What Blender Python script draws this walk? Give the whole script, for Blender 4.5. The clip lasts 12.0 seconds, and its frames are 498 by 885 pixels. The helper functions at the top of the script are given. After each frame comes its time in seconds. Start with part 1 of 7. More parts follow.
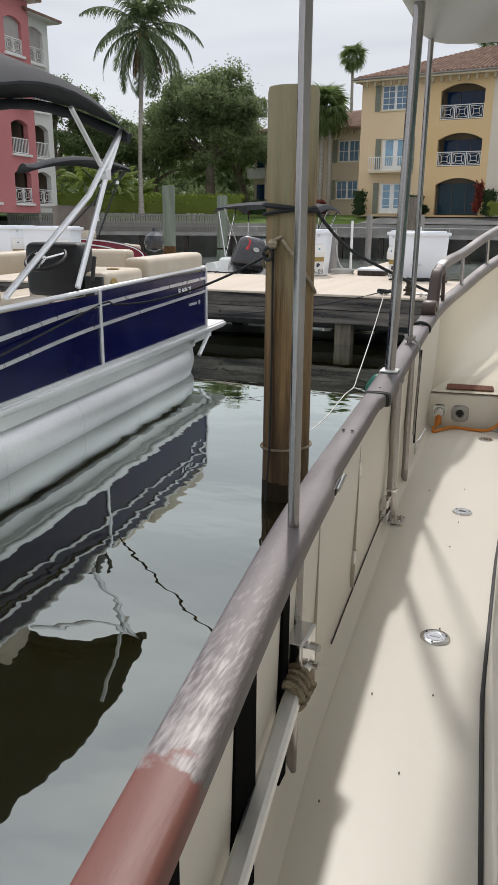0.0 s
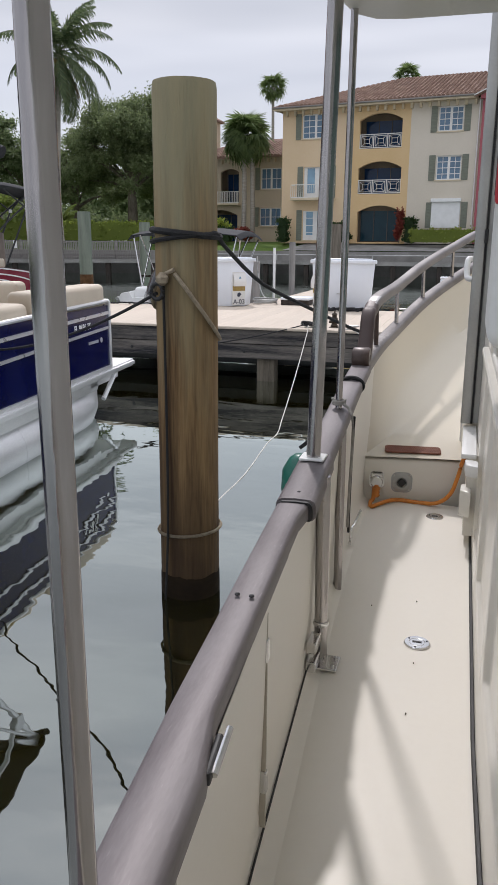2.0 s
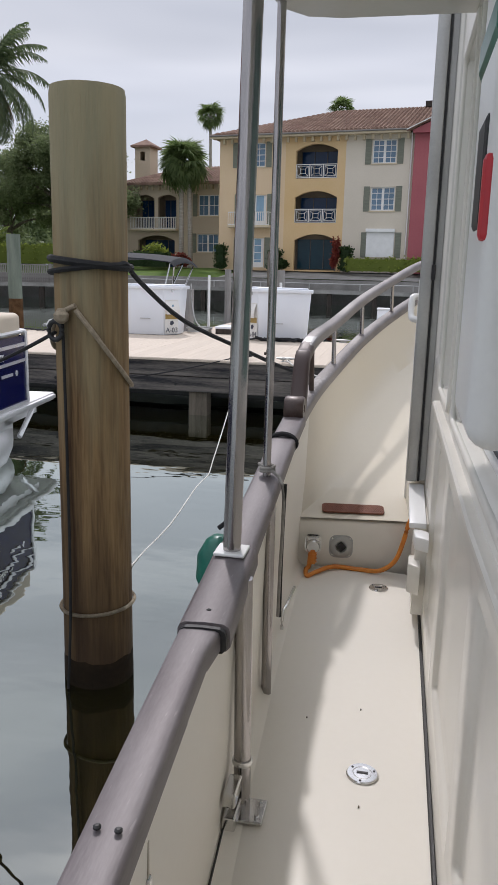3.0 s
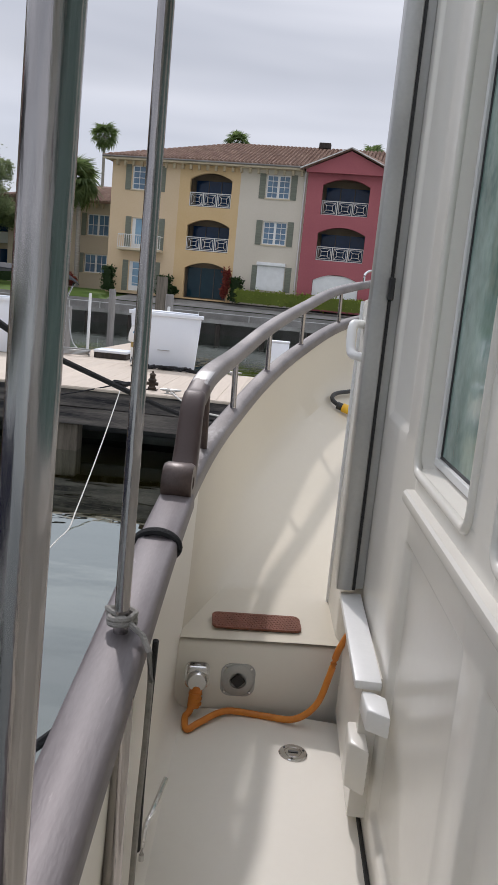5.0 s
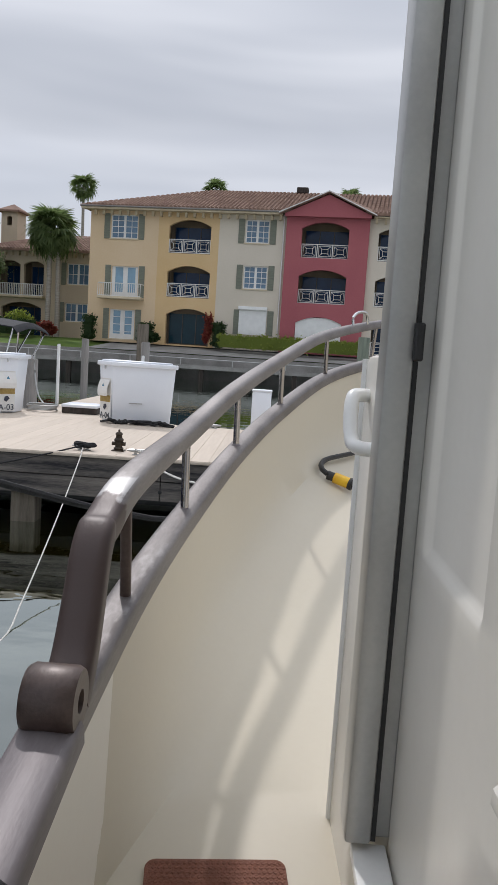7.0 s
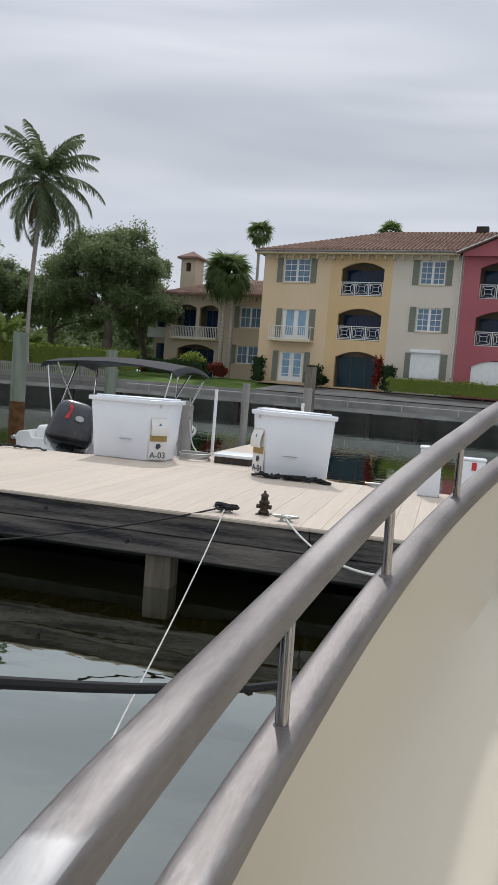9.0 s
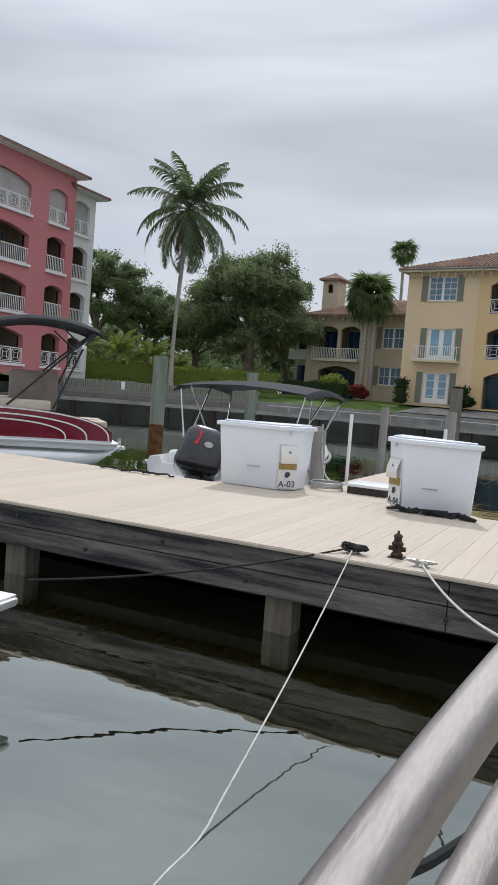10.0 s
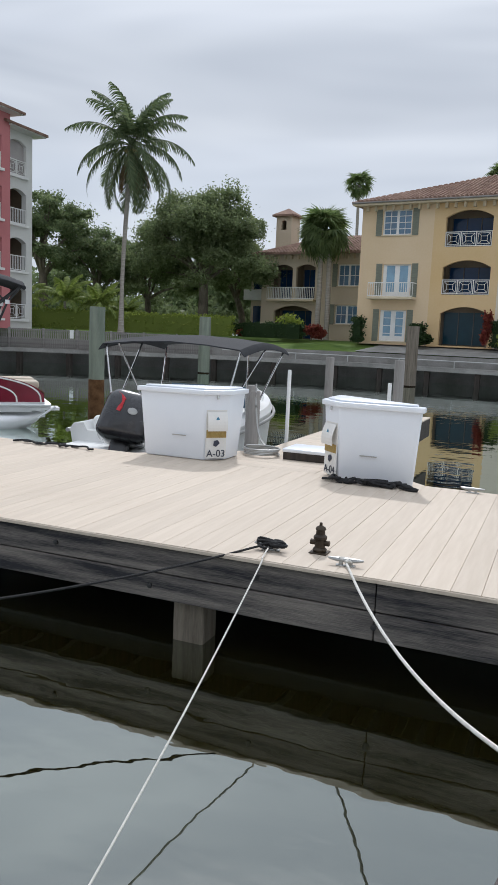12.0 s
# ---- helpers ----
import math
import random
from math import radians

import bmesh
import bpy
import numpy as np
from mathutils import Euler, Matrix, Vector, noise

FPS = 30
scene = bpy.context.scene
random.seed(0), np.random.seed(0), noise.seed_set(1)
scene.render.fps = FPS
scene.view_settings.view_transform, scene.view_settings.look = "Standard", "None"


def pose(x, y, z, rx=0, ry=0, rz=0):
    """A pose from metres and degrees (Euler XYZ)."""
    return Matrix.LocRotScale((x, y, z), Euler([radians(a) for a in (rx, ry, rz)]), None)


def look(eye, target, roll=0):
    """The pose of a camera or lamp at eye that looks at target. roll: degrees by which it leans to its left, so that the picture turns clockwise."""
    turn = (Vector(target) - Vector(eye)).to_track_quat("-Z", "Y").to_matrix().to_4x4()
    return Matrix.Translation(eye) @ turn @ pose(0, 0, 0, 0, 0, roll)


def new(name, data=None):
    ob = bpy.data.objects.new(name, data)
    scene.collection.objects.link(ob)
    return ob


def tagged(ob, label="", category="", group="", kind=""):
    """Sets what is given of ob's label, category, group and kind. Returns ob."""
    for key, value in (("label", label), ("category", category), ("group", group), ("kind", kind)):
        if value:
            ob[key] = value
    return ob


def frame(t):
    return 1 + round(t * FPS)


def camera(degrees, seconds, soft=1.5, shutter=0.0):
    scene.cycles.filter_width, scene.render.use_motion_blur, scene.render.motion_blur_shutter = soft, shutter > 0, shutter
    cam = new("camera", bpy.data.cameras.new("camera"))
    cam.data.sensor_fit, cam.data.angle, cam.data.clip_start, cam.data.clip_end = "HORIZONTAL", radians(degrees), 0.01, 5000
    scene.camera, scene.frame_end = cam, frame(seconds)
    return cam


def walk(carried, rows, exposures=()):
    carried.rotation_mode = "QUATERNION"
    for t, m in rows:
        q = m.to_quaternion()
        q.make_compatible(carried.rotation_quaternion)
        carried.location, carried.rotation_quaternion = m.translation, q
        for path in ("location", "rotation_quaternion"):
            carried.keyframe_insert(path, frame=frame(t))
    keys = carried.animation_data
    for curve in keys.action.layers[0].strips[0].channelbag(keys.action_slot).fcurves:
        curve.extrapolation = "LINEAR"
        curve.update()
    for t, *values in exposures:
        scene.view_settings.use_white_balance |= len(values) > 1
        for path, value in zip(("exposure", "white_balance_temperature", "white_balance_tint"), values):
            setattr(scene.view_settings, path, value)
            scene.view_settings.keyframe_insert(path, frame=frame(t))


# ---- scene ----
cam = camera(36.5, 12.0)
PATH = [
    (0, (0.243, 0.506, 1.422), (-0.455, 2.293, 0.856), 0.5),
    (0.5, (0.226, 0.739, 1.4), (-0.459, 2.53, 0.831), 0.1),
    (1, (0.189, 1.01, 1.422), (-0.471, 2.811, 0.858), 0.0),
    (1.5, (0.117, 1.299, 1.411), (-0.499, 3.124, 0.871), 0.3),
    (2, (0.046, 1.616, 1.432), (-0.488, 3.477, 0.931), 0.4),
    (2.5, (0.022, 1.915, 1.454), (-0.421, 3.809, 0.987), 1.0),
    (2.7, (0.011, 2.022, 1.474), (-0.399, 3.926, 1.021), 1.2),
    (4.3, (-0.161, 3.003, 1.418), (-0.419, 4.954, 1.06), 4.1),
    (4.5, (-0.179, 3.128, 1.418), (-0.339, 5.092, 1.077), 5.2),
    (5, (-0.193, 3.411, 1.391), (-0.274, 5.38, 1.046), 5.5),
    (5.5, (-0.169, 3.698, 1.414), (-0.237, 5.671, 1.097), 4.7),
    (6, (-0.162, 3.937, 1.434), (-0.204, 5.916, 1.152), 4.6),
    (6.5, (-0.169, 4.184, 1.45), (-0.205, 6.168, 1.198), 4.2),
    (6.7, (-0.153, 4.275, 1.446), (-0.196, 6.259, 1.203), 4.0),
    (8.3, (-0.16, 5.111, 1.538), (-0.43, 7.085, 1.355), 4.0),
    (8.5, (-0.173, 5.205, 1.545), (-0.504, 7.17, 1.37), 4.2),
    (9, (-0.178, 5.5, 1.571), (-0.68, 7.43, 1.416), 4.6),
    (9.5, (-0.196, 5.763, 1.607), (-0.894, 7.632, 1.471), 4.9),
    (10, (-0.261, 6.164, 1.628), (-1.118, 7.967, 1.5), 4.5),
    (10.5, (-0.277, 6.509, 1.822), (-1.077, 8.332, 1.633), 3.6),
    (11, (-0.255, 6.741, 1.863), (-1.024, 8.575, 1.649), 3.8),
    (11.5, (-0.217, 7.019, 1.906), (-0.993, 8.845, 1.655), 3.3),
    (12, (-0.223, 7.259, 1.922), (-0.98, 9.089, 1.643), 2.5),
]
walk(cam, [(t, look(*p)) for t, *p in PATH], [(0, 0.14, 6550, 12), (2.5, 0.04, 6300, 16), (5.5, -0.05, 6300, 15), (8.5, -0.14, 6300, 12), (12, 0.0, 6150, 11)])

# ---- light ----
SUN_FROM = Vector((-0.27, 0.82, 1.0)).normalized()
world = bpy.data.worlds.new("sky")
scene.world = world
world.use_nodes = True
wn, wl = world.node_tree.nodes, world.node_tree.links
wn.clear()
w_out = wn.new("ShaderNodeOutputWorld")
w_bg = wn.new("ShaderNodeBackground")
w_sky = wn.new("ShaderNodeTexSky")
w_sky.sky_type = "NISHITA"
w_sky.sun_disc = False
w_sky.sun_elevation = math.asin(SUN_FROM.z)
w_sky.sun_rotation = math.atan2(SUN_FROM.x, SUN_FROM.y)
w_sky.air_density, w_sky.dust_density = 1.0, 2.0
w_co = wn.new("ShaderNodeTexCoord")
w_map = wn.new("ShaderNodeMapping")
w_map.inputs["Rotation"].default_value = (radians(4), radians(-7), radians(20))
w_map.inputs["Scale"].default_value = (0.9, 1.2, 6.5)
w_noise = wn.new("ShaderNodeTexNoise")
w_noise.inputs["Scale"].default_value = 1.3
w_noise.inputs["Detail"].default_value = 3.0
w_noise.inputs["Roughness"].default_value = 0.52
w_noise.inputs["Distortion"].default_value = 0.5
w_ramp = wn.new("ShaderNodeValToRGB")
w_ramp.color_ramp.elements[0].position = 0.30
w_ramp.color_ramp.elements[0].color = (4.1, 4.45, 4.95, 1)
w_ramp.color_ramp.elements[1].position = 0.72
w_ramp.color_ramp.elements[1].color = (7.5, 7.75, 8.0, 1)
w_n2 = wn.new("ShaderNodeTexNoise")
w_n2.inputs["Scale"].default_value = 0.9
w_n2.inputs["Detail"].default_value = 3.0
w_cover = wn.new("ShaderNodeValToRGB")
w_cover.color_ramp.elements[0].position = 0.20
w_cover.color_ramp.elements[0].color = (0.72, 0.72, 0.72, 1)
w_cover.color_ramp.elements[1].position = 0.50
w_cover.color_ramp.elements[1].color = (0.97, 0.97, 0.97, 1)
w_mix = wn.new("ShaderNodeMix")
w_mix.data_type = "RGBA"
wl.new(w_co.outputs["Generated"], w_map.inputs["Vector"])
wl.new(w_map.outputs["Vector"], w_noise.inputs["Vector"])
wl.new(w_map.outputs["Vector"], w_n2.inputs["Vector"])
wl.new(w_noise.outputs["Fac"], w_ramp.inputs["Fac"])
wl.new(w_n2.outputs["Fac"], w_cover.inputs["Fac"])
wl.new(w_cover.outputs["Color"], w_mix.inputs["Factor"])
wl.new(w_sky.outputs["Color"], w_mix.inputs["A"])
wl.new(w_ramp.outputs["Color"], w_mix.inputs["B"])
# the overcast brightens from the horizon towards the zenith
w_dir = wn.new("ShaderNodeSeparateXYZ")
w_zen = wn.new("ShaderNodeMapRange")
w_zen.interpolation_type = "SMOOTHSTEP"
w_zen.inputs["From Min"].default_value, w_zen.inputs["From Max"].default_value = 0.25, 1.0
w_zen.inputs["To Min"].default_value, w_zen.inputs["To Max"].default_value = 0.90, 1.75
w_lift = wn.new("ShaderNodeVectorMath")
w_lift.operation = "SCALE"
wl.new(w_co.outputs["Generated"], w_dir.inputs[0])
wl.new(w_dir.outputs["Z"], w_zen.inputs["Value"])
wl.new(w_mix.outputs["Result"], w_lift.inputs[0])
wl.new(w_zen.outputs["Result"], w_lift.inputs["Scale"])
wl.new(w_lift.outputs[0], w_bg.inputs["Color"])
w_bg.inputs["Strength"].default_value = 0.122
wl.new(w_bg.outputs["Background"], w_out.inputs["Surface"])

sun = new("sun", bpy.data.lights.new("sun", "SUN"))
sun.data.energy = 1.75
sun.data.angle = radians(2.0)
sun.data.color = (1.0, 0.965, 0.92)
sun.matrix_world = look((0, 0, 60), Vector((0, 0, 60)) - SUN_FROM)


# ---- materials ----
def pbr(name, c1, c2, rough=0.5, metal=0.0, scale=6.0, fine=60.0, bump=0.1, spec=0.5, stretch=(1, 1, 1), coat=0.0, vary=0.0, span=(0.35, 0.7), rvar=0.12):
    """A surface with two scales of variation: broad stains that blend c1 to c2 and a fine grain in the relief."""
    m = bpy.data.materials.new(name)
    m.use_nodes = True
    n, l = m.node_tree.nodes, m.node_tree.links
    b = n["Principled BSDF"]
    co = n.new("ShaderNodeTexCoord")
    mp = n.new("ShaderNodeMapping")
    mp.inputs["Scale"].default_value = stretch
    l.new(co.outputs["Object"], mp.inputs["Vector"])
    big = n.new("ShaderNodeTexNoise")
    big.inputs["Scale"].default_value = scale
    big.inputs["Detail"].default_value = 6.0
    small = n.new("ShaderNodeTexNoise")
    small.inputs["Scale"].default_value = fine
    small.inputs["Detail"].default_value = 3.0
    for q in (big, small):
        l.new(mp.outputs["Vector"], q.inputs["Vector"])
    ramp = n.new("ShaderNodeValToRGB")
    ramp.color_ramp.elements[0].position, ramp.color_ramp.elements[1].position = span
    ramp.color_ramp.elements[0].color = (*c1, 1)
    ramp.color_ramp.elements[1].color = (*c2, 1)
    mixf = n.new("ShaderNodeMath")
    mixf.operation = "MULTIPLY_ADD"
    mixf.inputs[1].default_value = 0.25
    l.new(small.outputs["Fac"], mixf.inputs[0])
    half = n.new("ShaderNodeMath")
    half.operation = "MULTIPLY"
    half.inputs[1].default_value = 0.78
    l.new(big.outputs["Fac"], half.inputs[0])
    l.new(half.outputs[0], mixf.inputs[2])
    l.new(mixf.outputs[0], ramp.inputs["Fac"])
    colour = ramp.outputs["Color"]
    if vary:
        info = n.new("ShaderNodeObjectInfo")
        hs = n.new("ShaderNodeHueSaturation")
        mr = n.new("ShaderNodeMapRange")
        mr.inputs["To Min"].default_value, mr.inputs["To Max"].default_value = 1 - vary, 1 + vary
        l.new(info.outputs["Random"], mr.inputs["Value"])
        l.new(mr.outputs["Result"], hs.inputs["Value"])
        l.new(colour, hs.inputs["Color"])
        colour = hs.outputs["Color"]
    l.new(colour, b.inputs["Base Color"])
    rr = n.new("ShaderNodeMapRange")
    rr.inputs["To Min"].default_value, rr.inputs["To Max"].default_value = max(0.02, rough - rvar), min(1, rough + rvar)
    l.new(big.outputs["Fac"], rr.inputs["Value"])
    l.new(rr.outputs["Result"], b.inputs["Roughness"])
    b.inputs["Metallic"].default_value = metal
    b.inputs["Specular IOR Level"].default_value = spec
    b.inputs["Coat Weight"].default_value = coat
    if bump:
        bp = n.new("ShaderNodeBump")
        bp.inputs["Strength"].default_value = bump
        bp.inputs["Distance"].default_value = 0.01
        l.new(small.outputs["Fac"], bp.inputs["Height"])
        l.new(bp.outputs["Normal"], b.inputs["Normal"])
    return m


def glass(name, tint=(0.02, 0.03, 0.035), rough=0.03):
    m = pbr(name, tint, tuple(v * 1.6 for v in tint), rough, 0, 0.6, 3.0, 0.02, 0.7, rvar=0.02)
    return m


GEL = pbr("cream_gelcoat", (0.755, 0.715, 0.635), (0.81, 0.775, 0.70), 0.40, 0, 0.7, 40, 0.0, 0.32, span=(0.2, 0.85), rvar=0.04)
# darker, warmer cream than GEL, for the foredeck only
BOWGEL = pbr("darker_cream_gelcoat", (0.56, 0.505, 0.40), (0.61, 0.56, 0.455), 0.38, 0, 0.7, 40, 0.0, 0.35, span=(0.2, 0.85), rvar=0.04)
GEL2 = pbr("ivory_gelcoat", (0.72, 0.69, 0.62), (0.79, 0.765, 0.70), 0.26, 0, 0.8, 40, 0.0, 0.45, span=(0.2, 0.85), rvar=0.03)
WHITE = pbr("white_paint", (0.74, 0.74, 0.72), (0.82, 0.82, 0.80), 0.35, 0, 3, 80, 0.03)
STEEL = pbr("brushed_steel", (0.32, 0.30, 0.295), (0.46, 0.44, 0.43), 0.17, 1.0, 8, 160, 0.06, stretch=(1, 1, 0.1))
CHROME = pbr("chrome", (0.62, 0.61, 0.60), (0.72, 0.72, 0.71), 0.16, 1.0, 10, 100, 0.02)
GREY_ALU = pbr("grey_aluminium", (0.36, 0.36, 0.35), (0.46, 0.46, 0.44), 0.38, 0.5, 4, 90, 0.03)
BLACK = pbr("black_rubber", (0.012, 0.012, 0.013), (0.03, 0.03, 0.03), 0.55, 0, 8, 120, 0.1)
VOID = pbr("dark_opening", (0.003, 0.003, 0.003), (0.008, 0.008, 0.008), 0.95, 0, 8, 60, 0.0, 0.05)
BLACK_ROPE = pbr("black_rope", (0.006, 0.006, 0.007), (0.018, 0.018, 0.019), 0.8, 0, 30, 300, 0.5)
WHITE_ROPE = pbr("white_rope", (0.55, 0.53, 0.48), (0.75, 0.73, 0.68), 0.8, 0, 30, 300, 0.5)
TAN_ROPE = pbr("tan_rope", (0.24, 0.19, 0.13), (0.42, 0.35, 0.25), 0.85, 0, 40, 300, 0.6)
ORANGE = pbr("orange_cable", (0.56, 0.17, 0.02), (0.68, 0.25, 0.03), 0.45, 0, 20, 120, 0.05)
YELLOW = pbr("yellow_plastic", (0.75, 0.42, 0.02), (0.85, 0.55, 0.03), 0.35, 0, 20, 100, 0.03)
MATBROWN = pbr("brown_tread", (0.16, 0.055, 0.03), (0.26, 0.10, 0.06), 0.7, 0, 20, 200, 0.6)
PILE = pbr("weathered_pile", (0.062, 0.030, 0.011), (0.245, 0.155, 0.07), 0.8, 0, 5, 40, 0.6, 0.3, stretch=(2.6, 2.6, 0.14), span=(0.36, 0.62))
PILE_GREEN = pbr("green_pile", (0.13, 0.155, 0.12), (0.24, 0.265, 0.21), 0.85, 0, 3, 40, 0.5, 0.3, stretch=(2, 2, 0.2))
PLANK = pbr("composite_plank", (0.50, 0.42, 0.335), (0.585, 0.505, 0.415), 0.62, 0, 3, 70, 0.12, 0.3, stretch=(6, 0.5, 1), vary=0.05)
FASCIA = pbr("dark_fascia_timber", (0.026, 0.026, 0.030), (0.27, 0.24, 0.21), 0.85, 0, 2.2, 30, 0.5, 0.25, stretch=(0.35, 3, 5), span=(0.42, 0.75))
POSTWOOD = pbr("brown_grey_timber", (0.10, 0.085, 0.065), (0.24, 0.205, 0.165), 0.85, 0, 3, 40, 0.5, 0.25, stretch=(4, 4, 0.3))
# shade under the dock and boardwalk is put into this dark timber colour
DARKWOOD = pbr("shade_toned_timber", (0.028, 0.024, 0.022), (0.08, 0.065, 0.055), 0.85, 0, 4, 40, 0.5, 0.25, stretch=(3, 3, 0.3))
BOXWHITE = pbr("dock_box_fibreglass", (0.74, 0.77, 0.82), (0.80, 0.83, 0.87), 0.35, 0, 1.5, 80, 0.05)
CONCRETE = pbr("grey_concrete", (0.20, 0.195, 0.18), (0.34, 0.33, 0.31), 0.9, 0, 0.8, 12, 0.3, 0.2)
GREYWOOD = pbr("grey_boardwalk_timber", (0.16, 0.15, 0.14), (0.30, 0.285, 0.265), 0.9, 0, 1.2, 20, 0.3, 0.2, stretch=(0.6, 4, 4))
GRASS = pbr("lawn", (0.055, 0.10, 0.018), (0.12, 0.18, 0.035), 0.95, 0, 0.6, 20, 0.6, 0.2)
STUCCO_Y = pbr("yellow_stucco", (0.66, 0.49, 0.30), (0.72, 0.56, 0.38), 0.9, 0, 0.22, 8, 0.2, 0.2)
STUCCO_G = pbr("golden_stucco", (0.63, 0.435, 0.215), (0.69, 0.505, 0.29), 0.9, 0, 0.22, 8, 0.2, 0.2)
STUCCO_C = pbr("cream_stucco", (0.60, 0.54, 0.44), (0.68, 0.61, 0.51), 0.9, 0, 0.3, 8, 0.2, 0.2)
STUCCO_P = pbr("rose_stucco", (0.35, 0.105, 0.12), (0.42, 0.135, 0.145), 0.9, 0, 0.3, 8, 0.2, 0.2)
STUCCO_T = pbr("tan_stucco", (0.50, 0.41, 0.30), (0.58, 0.49, 0.37), 0.9, 0, 0.3, 8, 0.2, 0.2)
STUCCO_R = pbr("coral_stucco", (0.47, 0.17, 0.175), (0.54, 0.21, 0.21), 0.9, 0, 0.3, 8, 0.2, 0.2)
TRIMWHITE = pbr("white_trim", (0.70, 0.69, 0.66), (0.80, 0.79, 0.76), 0.5, 0, 2, 30, 0.05)
TRIMCREAM = pbr("cream_trim", (0.56, 0.46, 0.31), (0.66, 0.56, 0.40), 0.7, 0, 2, 30, 0.1)
SHUTTER = pbr("grey_green_shutter", (0.15, 0.16, 0.12), (0.22, 0.23, 0.18), 0.7, 0, 2, 30, 0.2, stretch=(1, 1, 6))
PANE = glass("window_pane", (0.085, 0.15, 0.22))
PANE_BLUE = glass("door_pane", (0.16, 0.27, 0.36), 0.1)
PANE_DARK = pbr("shaded_pane", (0.006, 0.022, 0.06), (0.012, 0.04, 0.10), 0.12, 0, 0.6, 3.0, 0.02, 0.3, rvar=0.02)
BRONZE_FRAME = pbr("bronze_door_frame", (0.05, 0.045, 0.04), (0.09, 0.08, 0.07), 0.5, 0.3, 4, 60, 0.05)
STUCCO_W = pbr("off_white_stucco", (0.62, 0.61, 0.58), (0.70, 0.69, 0.66), 0.9, 0, 0.3, 8, 0.2, 0.2)
# dark brown puts the shade of loggias and rooms into the plaster colour
INTERIOR = pbr("shaded_loggia_plaster", (0.16, 0.12, 0.08), (0.22, 0.17, 0.12), 0.9, 0, 1, 10, 0.1, 0.2)
ROOFMAT = pbr("terracotta_roof_tile", (0.17, 0.10, 0.075), (0.30, 0.20, 0.15), 0.85, 0, 1.4, 10, 0.4, 0.2)
NAVY = pbr("navy_panel", (0.002, 0.003, 0.040), (0.003, 0.006, 0.065), 0.16, 0.0, 2, 60, 0.02, 0.16)
WINE = pbr("wine_panel", (0.16, 0.006, 0.02), (0.24, 0.012, 0.035), 0.2, 0.2, 2, 60, 0.02, 0.6, coat=0.5)
ALU = pbr("pontoon_aluminium", (0.74, 0.74, 0.75), (0.92, 0.92, 0.92), 0.42, 0.8, 2.5, 90, 0.06, stretch=(1, 0.3, 1))
VINYL = pbr("beige_vinyl", (0.50, 0.42, 0.32), (0.60, 0.52, 0.41), 0.5, 0, 3, 120, 0.1)
VINYL_BROWN = pbr("brown_vinyl", (0.10, 0.06, 0.05), (0.15, 0.10, 0.08), 0.5, 0, 3, 120, 0.1)
CANVAS = pbr("charcoal_canvas", (0.022, 0.023, 0.026), (0.045, 0.047, 0.052), 0.8, 0, 3, 200, 0.15, 0.2)
OUTBOARD = pbr("outboard_cowling", (0.018, 0.019, 0.022), (0.04, 0.04, 0.045), 0.25, 0, 4, 60, 0.02, 0.6, coat=0.4)
RED = pbr("red_decal", (0.45, 0.02, 0.03), (0.55, 0.03, 0.04), 0.4, 0, 10, 80, 0.02)
GREENPL = pbr("green_fender_vinyl", (0.005, 0.10, 0.07), (0.01, 0.15, 0.10), 0.35, 0, 6, 80, 0.03)
GOLD = pbr("faded_gold_decal", (0.30, 0.20, 0.05), (0.42, 0.30, 0.10), 0.6, 0, 20, 80, 0.1)
INK = pbr("dark_ink", (0.03, 0.035, 0.06), (0.05, 0.055, 0.08), 0.6, 0, 20, 80, 0.02)
BLUEINK = pbr("blue_ink", (0.05, 0.18, 0.30), (0.08, 0.24, 0.36), 0.6, 0, 20, 80, 0.02)
SILVER = pbr("silver_stripe", (0.62, 0.62, 0.64), (0.72, 0.72, 0.74), 0.3, 0.6, 6, 80, 0.02)
BARK = pbr("bark", (0.10, 0.085, 0.065), (0.22, 0.19, 0.15), 0.95, 0, 3, 18, 0.8, 0.2, stretch=(2, 2, 0.6))
PALMBARK = pbr("palm_bark", (0.26, 0.235, 0.20), (0.42, 0.39, 0.34), 0.95, 0, 3, 14, 0.8, 0.2, stretch=(0.6, 0.6, 6))


def leafmat(name, c1, c2):
    """Leaves: each clump a slightly different green, letting some light through."""
    m = bpy.data.materials.new(name)
    m.use_nodes = True
    n, l = m.node_tree.nodes, m.node_tree.links
    b = n["Principled BSDF"]
    geo = n.new("ShaderNodeNewGeometry")
    ramp = n.new("ShaderNodeValToRGB")
    ramp.color_ramp.elements[0].color = (*c1, 1)
    ramp.color_ramp.elements[1].color = (*c2, 1)
    l.new(geo.outputs["Random Per Island"], ramp.inputs["Fac"])
    l.new(ramp.outputs["Color"], b.inputs["Base Color"])
    b.inputs["Roughness"].default_value = 0.55
    b.inputs["Specular IOR Level"].default_value = 0.35
    tr = n.new("ShaderNodeBsdfTranslucent")
    l.new(ramp.outputs["Color"], tr.inputs["Color"])
    mx = n.new("ShaderNodeMixShader")
    mx.inputs[0].default_value = 0.55
    out = n["Material Output"]
    l.new(b.outputs[0], mx.inputs[1])
    l.new(tr.outputs[0], mx.inputs[2])
    l.new(mx.outputs[0], out.inputs["Surface"])
    return m


